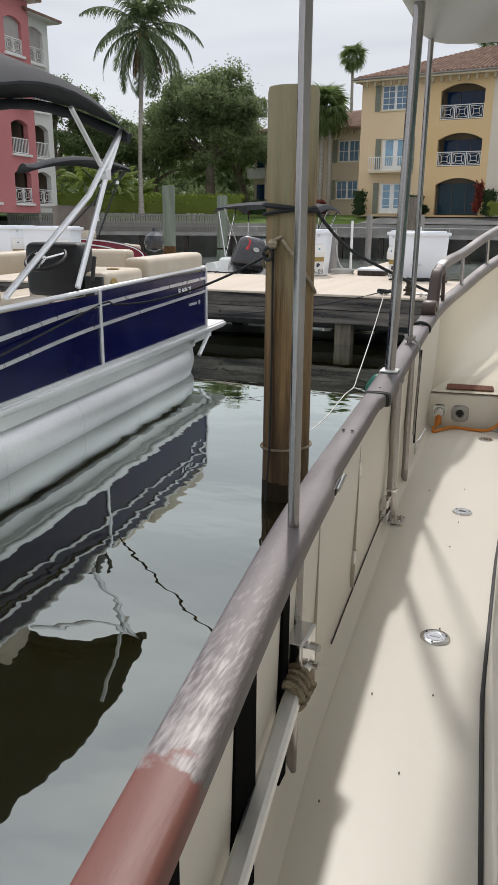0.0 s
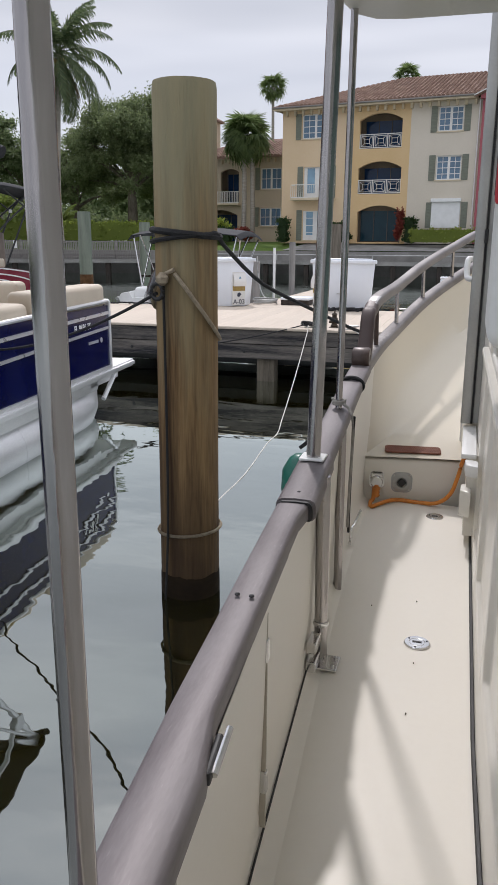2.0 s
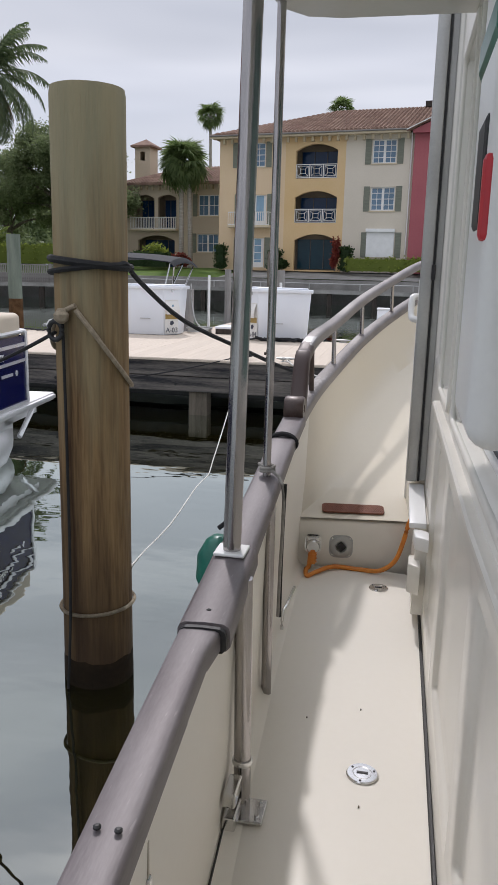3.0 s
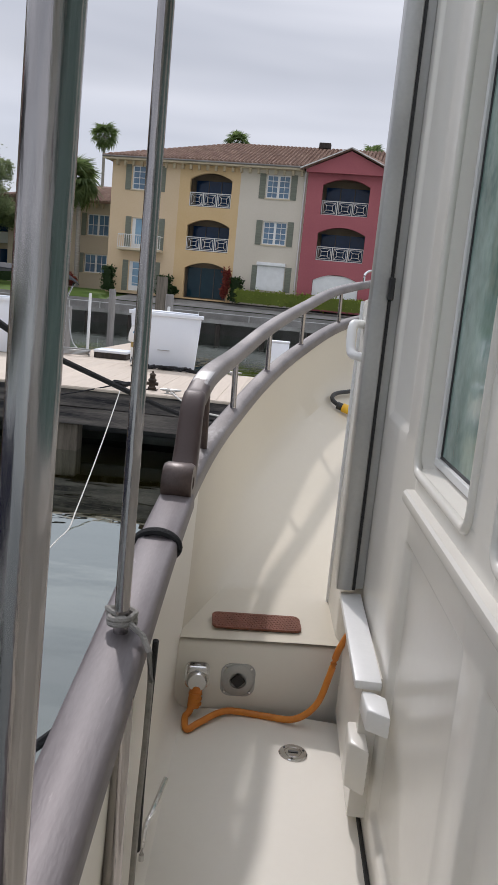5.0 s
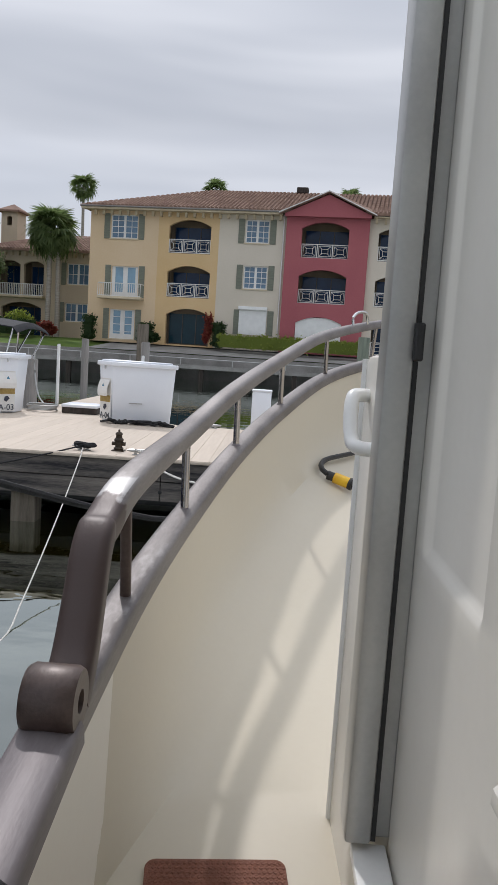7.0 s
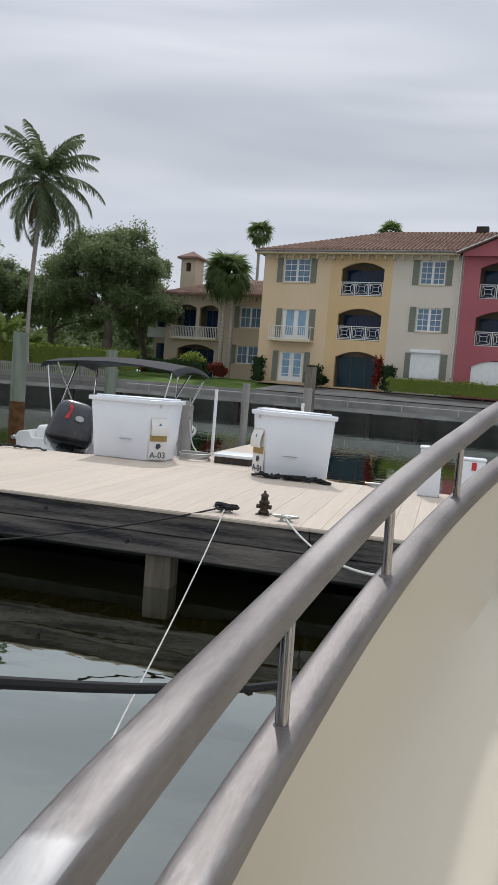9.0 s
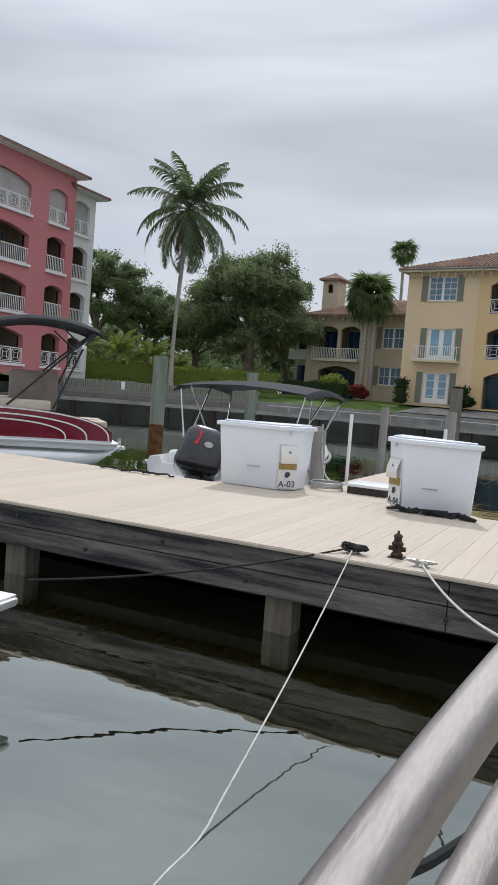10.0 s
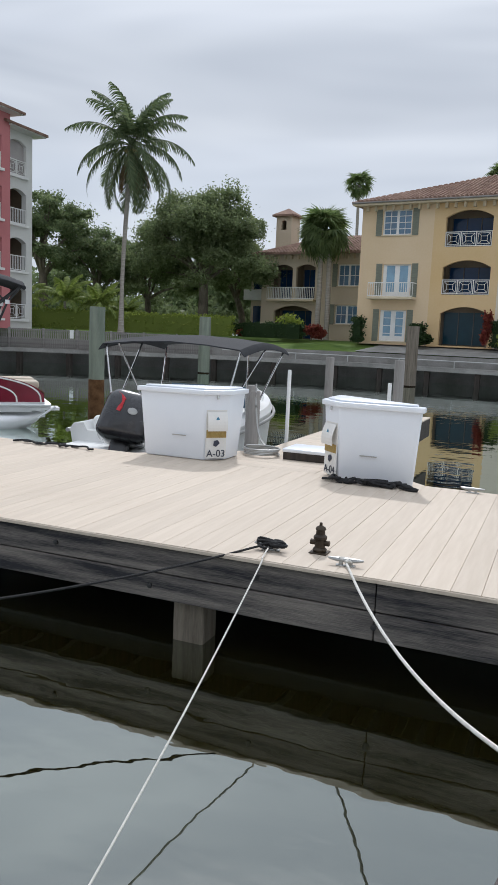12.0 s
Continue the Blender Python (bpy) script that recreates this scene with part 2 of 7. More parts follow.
OAKLEAF = leafmat("oak_leaf", (0.13, 0.17, 0.075), (0.25, 0.30, 0.14))
SABALLEAF = leafmat("sabal_leaf", (0.08, 0.125, 0.04), (0.20, 0.26, 0.10))
LIMELEAF = leafmat("yellow_green_frond", (0.17, 0.24, 0.05), (0.36, 0.42, 0.12))
FARLEAF = leafmat("wood_leaf", (0.11, 0.16, 0.07), (0.24, 0.29, 0.14))
HEDGELEAF = leafmat("hedge_leaf", (0.17, 0.23, 0.035), (0.36, 0.42, 0.08))
DARKHEDGE = leafmat("dark_hedge_leaf", (0.02, 0.05, 0.015), (0.06, 0.10, 0.03))
PALMLEAF = leafmat("palm_leaf", (0.07, 0.105, 0.05), (0.19, 0.235, 0.11))
DRYLEAF = leafmat("dry_frond", (0.13, 0.085, 0.04), (0.24, 0.17, 0.09))
FLOWER = leafmat("red_shrub_leaf", (0.20, 0.03, 0.03), (0.35, 0.10, 0.06))


def rail_material():
    """Weathered brown-grey metallic paint on the cap rail; near the stern end a red-brown varnished stretch with a ragged border."""
    m = pbr("weathered_rail", (0.115, 0.095, 0.098), (0.215, 0.195, 0.197), 0.50, 0.12, 12, 150, 0.05, 0.5, stretch=(1.3, 0.25, 1), span=(0.28, 0.76))
    n, l = m.node_tree.nodes, m.node_tree.links
    b = n["Principled BSDF"]
    src = b.inputs["Base Color"].links[0].from_socket
    co = n.new("ShaderNodeTexCoord")
    sep = n.new("ShaderNodeSeparateXYZ")
    l.new(co.outputs["Object"], sep.inputs[0])
    nz = n.new("ShaderNodeTexNoise")
    nz.inputs["Scale"].default_value = 18
    nz.inputs["Detail"].default_value = 5
    l.new(co.outputs["Object"], nz.inputs["Vector"])
    ad = n.new("ShaderNodeMath")
    ad.operation = "MULTIPLY_ADD"
    ad.inputs[1].default_value = 0.18
    l.new(nz.outputs["Fac"], ad.inputs[0])
    l.new(sep.outputs["Y"], ad.inputs[2])
    mr = n.new("ShaderNodeMapRange")
    mr.inputs["From Min"].default_value, mr.inputs["From Max"].default_value = 1.40, 1.42
    l.new(ad.outputs[0], mr.inputs["Value"])
    mx = n.new("ShaderNodeMix")
    mx.data_type = "RGBA"
    mx.inputs["A"].default_value = (0.20, 0.075, 0.06, 1)
    l.new(mr.outputs["Result"], mx.inputs["Factor"])
    # bright bare scratches on the top beside the varnished stretch
    mp = n.new("ShaderNodeMapping")
    mp.inputs["Scale"].default_value = (150, 22, 150)
    l.new(co.outputs["Object"], mp.inputs["Vector"])
    sc = n.new("ShaderNodeTexNoise")
    sc.inputs["Scale"].default_value = 1.0
    sc.inputs["Detail"].default_value = 7
    l.new(mp.outputs[0], sc.inputs["Vector"])
    geo = n.new("ShaderNodeNewGeometry")
    gs = n.new("ShaderNodeSeparateXYZ")
    l.new(geo.outputs["Normal"], gs.inputs[0])
    fade = n.new("ShaderNodeMapRange")
    fade.inputs["From Min"].default_value, fade.inputs["From Max"].default_value = 2.1, 1.3
    fade.inputs["To Min"].default_value, fade.inputs["To Max"].default_value = -0.24, 0.10
    l.new(sep.outputs["Y"], fade.inputs["Value"])
    su = n.new("ShaderNodeMath")
    su.operation = "ADD"
    l.new(sc.outputs["Fac"], su.inputs[0])
    l.new(fade.outputs["Result"], su.inputs[1])
    th = n.new("ShaderNodeMapRange")
    th.inputs["From Min"].default_value, th.inputs["From Max"].default_value = 0.42, 0.74
    th.inputs["To Max"].default_value = 0.9
    l.new(su.outputs[0], th.inputs["Value"])
    fl_ = n.new("ShaderNodeMath")
    fl_.operation = "MULTIPLY"
    l.new(th.outputs["Result"], fl_.inputs[0])
    l.new(gs.outputs["Z"], fl_.inputs[1])
    bare = n.new("ShaderNodeMix")
    bare.data_type = "RGBA"
    bare.inputs["B"].default_value = (0.42, 0.39, 0.38, 1)
    l.new(fl_.outputs[0], bare.inputs["Factor"])
    l.new(src, bare.inputs["A"])
    l.new(bare.outputs["Result"], mx.inputs["B"])
    l.new(mx.outputs["Result"], b.inputs["Base Color"])
    me = n.new("ShaderNodeMath")
    me.operation = "MULTIPLY"
    me.inputs[1].default_value = 0.18
    l.new(mr.outputs["Result"], me.inputs[0])
    l.new(me.outputs[0], b.inputs["Metallic"])
    return m


RAIL = rail_material()


def bow_rail_material(name, brown_to, patch, wear):
    """Brushed grey metal with bright bare wear; below brown_to along the boat it is stained dark brown, with a bare patch beside the border."""
    m = pbr(name, (0.125, 0.11, 0.106), (0.25, 0.23, 0.22), 0.48, 0.4, 12, 150, 0.05, 0.5, stretch=(1, 0.2, 1))
    n, l = m.node_tree.nodes, m.node_tree.links
    b = n["Principled BSDF"]
    last = b.inputs["Base Color"].links[0].from_socket
    co = n.new("ShaderNodeTexCoord")
    sep = n.new("ShaderNodeSeparateXYZ")
    l.new(co.outputs["Object"], sep.inputs[0])
    mp = n.new("ShaderNodeMapping")
    mp.inputs["Scale"].default_value = (1.0, 0.35, 1.0)
    l.new(co.outputs["Object"], mp.inputs["Vector"])
    nz = n.new("ShaderNodeTexNoise")
    nz.inputs["Scale"].default_value = 26
    nz.inputs["Detail"].default_value = 6
    l.new(mp.outputs[0], nz.inputs["Vector"])
    ad = n.new("ShaderNodeMath")
    ad.operation = "MULTIPLY_ADD"
    ad.inputs[1].default_value = 0.16
    l.new(nz.outputs["Fac"], ad.inputs[0])
    l.new(sep.outputs["Y"], ad.inputs[2])
    geo = n.new("ShaderNodeNewGeometry")
    gs = n.new("ShaderNodeSeparateXYZ")
    l.new(geo.outputs["Normal"], gs.inputs[0])
    up = n.new("ShaderNodeMath")
    up.operation = "MULTIPLY"
    l.new(gs.outputs["Z"], up.inputs[0])
    l.new(nz.outputs["Fac"], up.inputs[1])
    worn = n.new("ShaderNodeMapRange")
    worn.inputs["From Min"].default_value, worn.inputs["From Max"].default_value = 0.50, 0.80
    l.new(up.outputs[0], worn.inputs["Value"])
    near = n.new("ShaderNodeMapRange")
    near.inputs["From Min"].default_value, near.inputs["From Max"].default_value = wear, wear - 0.5
    l.new(sep.outputs["Y"], near.inputs["Value"])
    both = n.new("ShaderNodeMath")
    both.operation = "MULTIPLY"
    l.new(worn.outputs["Result"], both.inputs[0])
    l.new(near.outputs["Result"], both.inputs[1])
    steps = [(both.outputs[0], (0.42, 0.405, 0.395, 1))]
    if patch:
        hi = n.new("ShaderNodeMapRange")
        hi.inputs["From Min"].default_value, hi.inputs["From Max"].default_value = brown_to + 0.12, brown_to + 0.10
        l.new(ad.outputs[0], hi.inputs["Value"])
        top = n.new("ShaderNodeMapRange")
        top.inputs["From Min"].default_value, top.inputs["From Max"].default_value = 0.74, 0.80
        l.new(gs.outputs["Z"], top.inputs["Value"])
        pt = n.new("ShaderNodeMath")
        pt.operation = "MULTIPLY"
        l.new(hi.outputs["Result"], pt.inputs[0])
        l.new(top.outputs["Result"], pt.inputs[1])
        steps.append((pt.outputs[0], (0.46, 0.45, 0.44, 1)))
    br = n.new("ShaderNodeMapRange")
    br.inputs["From Min"].default_value, br.inputs["From Max"].default_value = brown_to + 0.02, brown_to
    l.new(ad.outputs[0], br.inputs["Value"])
    steps.append((br.outputs["Result"], (0.055, 0.033, 0.028, 1)))
    for fac, col in steps:
        mx = n.new("ShaderNodeMix")
        mx.data_type = "RGBA"
        mx.inputs["B"].default_value = col
        l.new(fac, mx.inputs["Factor"])
        l.new(last, mx.inputs["A"])
        last = mx.outputs["Result"]
    l.new(last, b.inputs["Base Color"])
    me = n.new("ShaderNodeMath")
    me.operation = "MULTIPLY_ADD"
    me.inputs[1].default_value = -0.3
    me.inputs[2].default_value = 0.4
    l.new(br.outputs["Result"], me.inputs[0])
    l.new(me.outputs[0], b.inputs["Metallic"])
    return m


BOWRAIL = bow_rail_material("brushed_bow_rail", 6.06, True, 6.5)
BOWCAP = bow_rail_material("brushed_bow_cap", 5.0, False, 6.9)
BROWNRAIL = pbr("brown_stained_rail", (0.045, 0.027, 0.022), (0.11, 0.075, 0.062), 0.4, 0.15, 14, 120, 0.06, 0.5, stretch=(1, 0.4, 1))


def water_material():
    """Olive murk under a mirror whose gloss grows towards grazing sight."""
    m = bpy.data.materials.new("marina_water")
    m.use_nodes = True
    n, l = m.node_tree.nodes, m.node_tree.links
    n.remove(n["Principled BSDF"])
    body = n.new("ShaderNodeBsdfDiffuse")
    body.inputs["Color"].default_value = (0.011, 0.0095, 0.002, 1)
    gloss = n.new("ShaderNodeBsdfGlossy")
    gloss.inputs["Color"].default_value = (0.90, 0.97, 0.93, 1)
    gloss.inputs["Roughness"].default_value = 0.012
    co = n.new("ShaderNodeTexCoord")
    mp = n.new("ShaderNodeMapping")
    mp.inputs["Scale"].default_value = (0.7, 1.3, 1)
    mp.inputs["Rotation"].default_value = (0, 0, radians(25))
    l.new(co.outputs["Object"], mp.inputs["Vector"])
    swell, chop = n.new("ShaderNodeTexNoise"), n.new("ShaderNodeTexNoise")
    for q, sc in ((swell, 1.1), (chop, 3.4)):
        q.inputs["Scale"].default_value = sc
        q.inputs["Detail"].default_value = 2.0
        l.new(mp.outputs[0], q.inputs["Vector"])
    ad = n.new("ShaderNodeMath")
    ad.operation = "MULTIPLY_ADD"
    ad.inputs[1].default_value = 0.25
    l.new(chop.outputs["Fac"], ad.inputs[0])
    l.new(swell.outputs["Fac"], ad.inputs[2])
    bp = n.new("ShaderNodeBump")
    bp.inputs["Strength"].default_value = 0.14
    bp.inputs["Distance"].default_value = 0.05
    l.new(ad.outputs[0], bp.inputs["Height"])
    l.new(bp.outputs["Normal"], gloss.inputs["Normal"])
    lw = n.new("ShaderNodeLayerWeight")
    lw.inputs["Blend"].default_value = 0.5
    ramp = n.new("ShaderNodeValToRGB")
    el = ramp.color_ramp.elements
    el[0].position, el[0].color = 0.0, (0.16, 0.16, 0.16, 1)
    el[1].position, el[1].color = 0.92, (1, 1, 1, 1)
    for p, v in ((0.27, 0.265), (0.40, 0.29), (0.56, 0.37), (0.75, 0.70)):
        el.new(p).color = (v, v, v, 1)
    l.new(lw.outputs["Facing"], ramp.inputs["Fac"])
    mx = n.new("ShaderNodeMixShader")
    l.new(ramp.outputs["Color"], mx.inputs[0])
    l.new(body.outputs[0], mx.inputs[1])
    l.new(gloss.outputs[0], mx.inputs[2])
    l.new(mx.outputs[0], n["Material Output"].inputs["Surface"])
    return m


WATER = water_material()


# ---- mesh helpers ----
def part(name, bm, material, parent=None, label="", smooth=False):
    """Links a bmesh as one mesh object under a thing or a part."""
    me = bpy.data.meshes.new(name)
    bm.normal_update()
    bm.to_mesh(me)
    bm.free()
    me.materials.append(material)
    if smooth:
        for p in me.polygons:
            p.use_smooth = True
        me.set_sharp_from_angle(angle=radians(40))
    ob = new(name, me)
    if parent is not None:
        ob.parent = parent
    if label:
        ob["label"] = label
    return ob


def share(name, mesh, parent, m=None):
    ob = new(name, mesh)
    ob.parent = parent
    if m is not None:
        ob.matrix_basis = m
    return ob


def thing(name, label, category, at=(0, 0, 0), rz=0.0, group="", kind=""):
    ob = new(name)
    ob.empty_display_size = 0.1
    ob.matrix_basis = pose(*at, 0, 0, rz)
    return tagged(ob, label, category, group, kind)


def setting(name, bm, material, label, category="", smooth=False):
    return tagged(part(name, bm, material, None, "", smooth), label, category or name.rstrip("_0123456789"), "", "structure")


def box(bm, x0, y0, z0, x1, y1, z1, bevel=0.0, seg=2, m=None):
    r = bmesh.ops.create_cube(bm, size=1.0)
    vs = r["verts"]
    bmesh.ops.scale(bm, vec=(abs(x1 - x0), abs(y1 - y0), abs(z1 - z0)), verts=vs)
    bmesh.ops.translate(bm, vec=((x0 + x1) / 2, (y0 + y1) / 2, (z0 + z1) / 2), verts=vs)
    if m is not None:
        bmesh.ops.transform(bm, matrix=m, verts=vs)
    if bevel:
        es = list({e for v in vs for e in v.link_edges})
        bmesh.ops.bevel(bm, geom=es, offset=bevel, segments=seg, affect="EDGES", profile=0.5)
    return bm


def boxbm(*a, **k):
    return box(bmesh.new(), *a, **k)


def spline(pts, steps=6):
    """A smooth line through the points."""
    pts = [Vector(p) for p in pts]
    out = []
    for i in range(len(pts) - 1):
        a, b, c, d = pts[max(i - 1, 0)], pts[i], pts[i + 1], pts[min(i + 2, len(pts) - 1)]
        for k in range(steps):
            t = k / steps
            out.append(0.5 * (2 * b + (c - a) * t + (2 * a - 5 * b + 4 * c - d) * t * t + (3 * b - a - 3 * c + d) * t ** 3))
    out.append(pts[-1])
    return out


def sweep(bm, pts, profile, up=Vector((0, 0, 1)), caps=True):
    """Carries a closed profile of (side, up) pairs along a line."""
    pts = [Vector(p) for p in pts]
    rings = []
    for i, p in enumerate(pts):
        d = (pts[min(i + 1, len(pts) - 1)] - pts[max(i - 1, 0)]).normalized()
        u = up if abs(d.dot(up)) < 0.98 else Vector((0, 1, 0))
        side = d.cross(u).normalized()
        v = side.cross(d).normalized()
        prof = profile(i / max(1, len(pts) - 1)) if callable(profile) else profile
        rings.append([bm.verts.new(p + side * a + v * b) for a, b in prof])
    n = len(rings[0])
    for r, s in zip(rings, rings[1:]):
        for k in range(n):
            bm.faces.new((r[k], r[(k + 1) % n], s[(k + 1) % n], s[k]))
    if caps:
        bm.faces.new(list(reversed(rings[0])))
        bm.faces.new(rings[-1])
    bmesh.ops.recalc_face_normals(bm, faces=bm.faces[:])
    return bm


def circle(r, n=12, rz=None):
    rz = r if rz is None else rz
    return [(r * math.cos(2 * math.pi * k / n), rz * math.sin(2 * math.pi * k / n)) for k in range(n)]


def flat_tube(w, h, n=20):
    """A rounded-rectangle section."""
    out = []
    for k in range(n):
        a = 2 * math.pi * (k + 0.5) / n
        c, d = math.cos(a), math.sin(a)
        out.append((w * math.copysign(abs(c) ** 0.5, c), h * math.copysign(abs(d) ** 0.5, d)))
    return out


def tube(pts, r, n=12, bm=None):
    return sweep(bm or bmesh.new(), pts, circle(r, n))


def lathe(profile, n=20, at=(0, 0, 0), bm=None, wobble=0.0):
    """Turns (radius, height) pairs about an upright axis."""
    bm = bm or bmesh.new()
    rings = []
    for r, z in profile:
        rings.append([bm.verts.new((at[0] + r * math.cos(2 * math.pi * k / n) * (1 + wobble * noise.noise((k * 0.9, z, 3))), at[1] + r * math.sin(2 * math.pi * k / n) * (1 + wobble * noise.noise((k * 0.9, z, 3))), at[2] + z)) for k in range(n)])
    for a, b in zip(rings, rings[1:]):
        for k in range(n):
            bm.faces.new((a[k], a[(k + 1) % n], b[(k + 1) % n], b[k]))
    bm.faces.new(list(reversed(rings[0])))
    bm.faces.new(rings[-1])
    return bm


def prism(poly, z0, z1, bevel=0.0, bm=None):
    """An upright solid over a plan."""
    bm = bm or bmesh.new()
    lo = [bm.verts.new((x, y, z0)) for x, y in poly]
    hi = [bm.verts.new((x, y, z1)) for x, y in poly]
    n = len(poly)
    fs = [bm.faces.new(list(reversed(lo))), bm.faces.new(hi)]
    for k in range(n):
        fs.append(bm.faces.new((lo[k], lo[(k + 1) % n], hi[(k + 1) % n], hi[k])))
    bmesh.ops.recalc_face_normals(bm, faces=fs)
    if bevel:
        bmesh.ops.bevel(bm, geom=list({e for f in fs for e in f.edges}), offset=bevel, segments=2, affect="EDGES", profile=0.5)
    return bm


def grid(rows):
    """A sheet through rows of points."""
    bm = bmesh.new()
    vs = [[bm.verts.new(p) for p in r] for r in rows]
    for a, b in zip(vs, vs[1:]):
        for k in range(len(a) - 1):
            bm.faces.new((a[k], a[k + 1], b[k + 1], b[k]))
    return bm


def lerp_line(pts, y):
    """x (and further values) at y on a line of (y, x, ...) rows."""
    for a, b in zip(pts, pts[1:]):
        if y <= b[0] or b is pts[-1]:
            t = (y - a[0]) / (b[0] - a[0])
            return [p + (q - p) * t for p, q in zip(a[1:], b[1:])]


def words(name, text, size, material, parent, m, label="", heavy=0.0):
    cu = bpy.data.curves.new(name, "FONT")
    cu.body, cu.size, cu.extrude, cu.offset = text, size, 0.0015, size * heavy
    cu.align_x, cu.align_y = "CENTER", "CENTER"
    tmp = new(name + "_tmp", cu)
    me = bpy.data.meshes.new_from_object(tmp.evaluated_get(bpy.context.evaluated_depsgraph_get()))
    bpy.data.objects.remove(tmp)
    me.materials.clear()
    me.materials.append(material)
    ob = new(name, me)
    ob.parent = parent
    ob.matrix_basis = m
    if label:
        ob["label"] = label
    return ob

# ---- large structure: water, banks ----
WL = -0.505
bm = bmesh.new()
bmesh.ops.create_grid(bm, x_segments=2, y_segments=2, size=1500)
bmesh.ops.translate(bm, vec=(0, 0, WL), verts=bm.verts[:])
setting("water", bm, WATER, "calm dark green marina water with soft ripples", "water")

GZ = 1.85
FM = pose(-8.0, 60.0, 0, 0, 0, -8)
# the bank: one sheet that climbs from the sea wall to the houses and runs to the horizon
WALLTOP = 1.15
LOW = [(-38.4, -300.0), (-38.4, 47.0), (-22.6, 55.5), (-13.8, 56.9), (34.4, 50.2), (1400, -140.0)]
HIGH = [(-44.0, -300.0), (-44.0, 52.0), (-25.0, 63.5), (-12.5, 63.0), (36.0, 56.0), (1400, -100.0)]
FAR = [(-1400, -300), (-1400, 400), (-600, 1400), (0, 1400), (600, 1400), (1400, 1400)]
setting("ground", grid([[(x, y, z) for x, y in line] for line, z in ((LOW, WALLTOP), (HIGH, GZ), (FAR, GZ))]), GRASS, "green lawn that climbs gently behind the sea wall", "lawn")
pv = [[(x, y, z) for x, y in line] for line, z in (([(-13.5, 57.0), (34.4, 50.3)], WALLTOP + 0.08), ([(-12.2, 62.9), (36.0, 56.05)], GZ + 0.06))]
setting("pavement", grid(pv), CONCRETE, "pale grey paving before the apartment building", "paving")

# boardwalk along the bank and the sea wall behind it
FRONT = [(-36.0, 12.0), (-36.0, 45.5), (-22.0, 53.0), (-14.0, 54.4), (34.0, 47.7)]
BACK = [(-38.4, 12.0), (-38.4, 47.0), (-22.6, 55.5), (-13.8, 56.9), (34.4, 50.2)]
bm = bmesh.new()
for a, b, c, d in zip(FRONT, FRONT[1:], BACK, BACK[1:]):
    lo, hi = 0.28, 0.50
    for z, flip in ((lo, True), (hi, False)):
        q = [bm.verts.new((*p, z)) for p in (a, b, d, c)]
        bm.faces.new(q if flip else list(reversed(q)))
    bm.faces.new([bm.verts.new(v) for v in ((*a, lo), (*b, lo), (*b, hi), (*a, hi))])
bmesh.ops.remove_doubles(bm, verts=bm.verts[:], dist=0.001)
bmesh.ops.recalc_face_normals(bm, faces=bm.faces[:])
boardwalk = setting("boardwalk", bm, GREYWOOD, "weathered grey timber boardwalk along the sea wall", "boardwalk")
bm = bmesh.new()
for a, b in zip(BACK, BACK[1:]):
    av, bv = Vector((*a, 0)), Vector((*b, 0))
    nrm = (bv - av).normalized().cross(Vector((0, 0, 1))) * -0.35
    q = [(*a, -1.5), (*b, -1.5), (*b, WALLTOP + 0.02), (*a, WALLTOP + 0.02)]
    bm.faces.new([bm.verts.new(v) for v in q])
    bm.faces.new([bm.verts.new(v) for v in ((*a, WALLTOP + 0.02), (*b, WALLTOP + 0.02), (b[0] + nrm.x, b[1] + nrm.y, WALLTOP + 0.024), (a[0] + nrm.x, a[1] + nrm.y, WALLTOP + 0.024))])
bmesh.ops.remove_doubles(bm, verts=bm.verts[:], dist=0.001)
bmesh.ops.recalc_face_normals(bm, faces=bm.faces[:])
setting("sea_wall", bm, CONCRETE, "plain grey concrete sea wall", "sea wall")
post_me = None
for a, b in list(zip(FRONT, FRONT[1:]))[1:]:
    av, bv = Vector((*a, 0)), Vector((*b, 0))
    n = max(2, int((bv - av).length / 3.0))
    for k in range(n):
        p = av.lerp(bv, k / n)
        if post_me is None:
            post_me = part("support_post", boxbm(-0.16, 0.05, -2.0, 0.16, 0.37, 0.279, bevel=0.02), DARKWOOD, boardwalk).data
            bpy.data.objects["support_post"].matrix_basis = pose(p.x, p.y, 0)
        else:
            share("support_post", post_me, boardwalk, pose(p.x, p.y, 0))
# long waler beam and hand rail pipe
part("edge_beam", sweep(bmesh.new(), [(x, y - 0.06, 0.42) for x, y in FRONT[1:]], [(-0.05, -0.13), (0.05, -0.13), (0.05, 0.13), (-0.05, 0.13)]), CONCRETE, boardwalk)

# ---- the boat that the camera walks on ----
boat = thing("trawler_yacht", "cream fibreglass trawler yacht with weathered metal rails", "boat")
RAILLINE = [(-2.5, 0.32, 0.60), (-1.0, 0.09, 0.615), (0.0, -0.04, 0.63), (1.1, -0.165, 0.645), (2.19, -0.298, 0.665), (3.1, -0.365, 0.683), (4.02, -0.424, 0.700), (4.75, -0.457, 0.748), (5.2, -0.472, 0.79), (5.6, -0.482, 0.82)]
BOW = [(-0.484, 5.62, 0.80), (-0.47, 6.2, 0.85), (-0.423, 6.85, 0.905), (-0.303, 7.62, 1.03), (-0.12, 8.51, 1.16), (0.17, 9.45, 1.325), (0.56, 10.25, 1.44), (1.05, 10.85, 1.525), (1.65, 11.2, 1.56), (2.25, 10.85, 1.525), (2.75, 10.25, 1.44), (3.15, 9.45, 1.31), (3.45, 8.5, 1.16), (3.65, 7.0, 0.95)]
MID = 1.65


def deck_z(y):
    return 0.268 + 0.105 * max(0, y - 5.83)


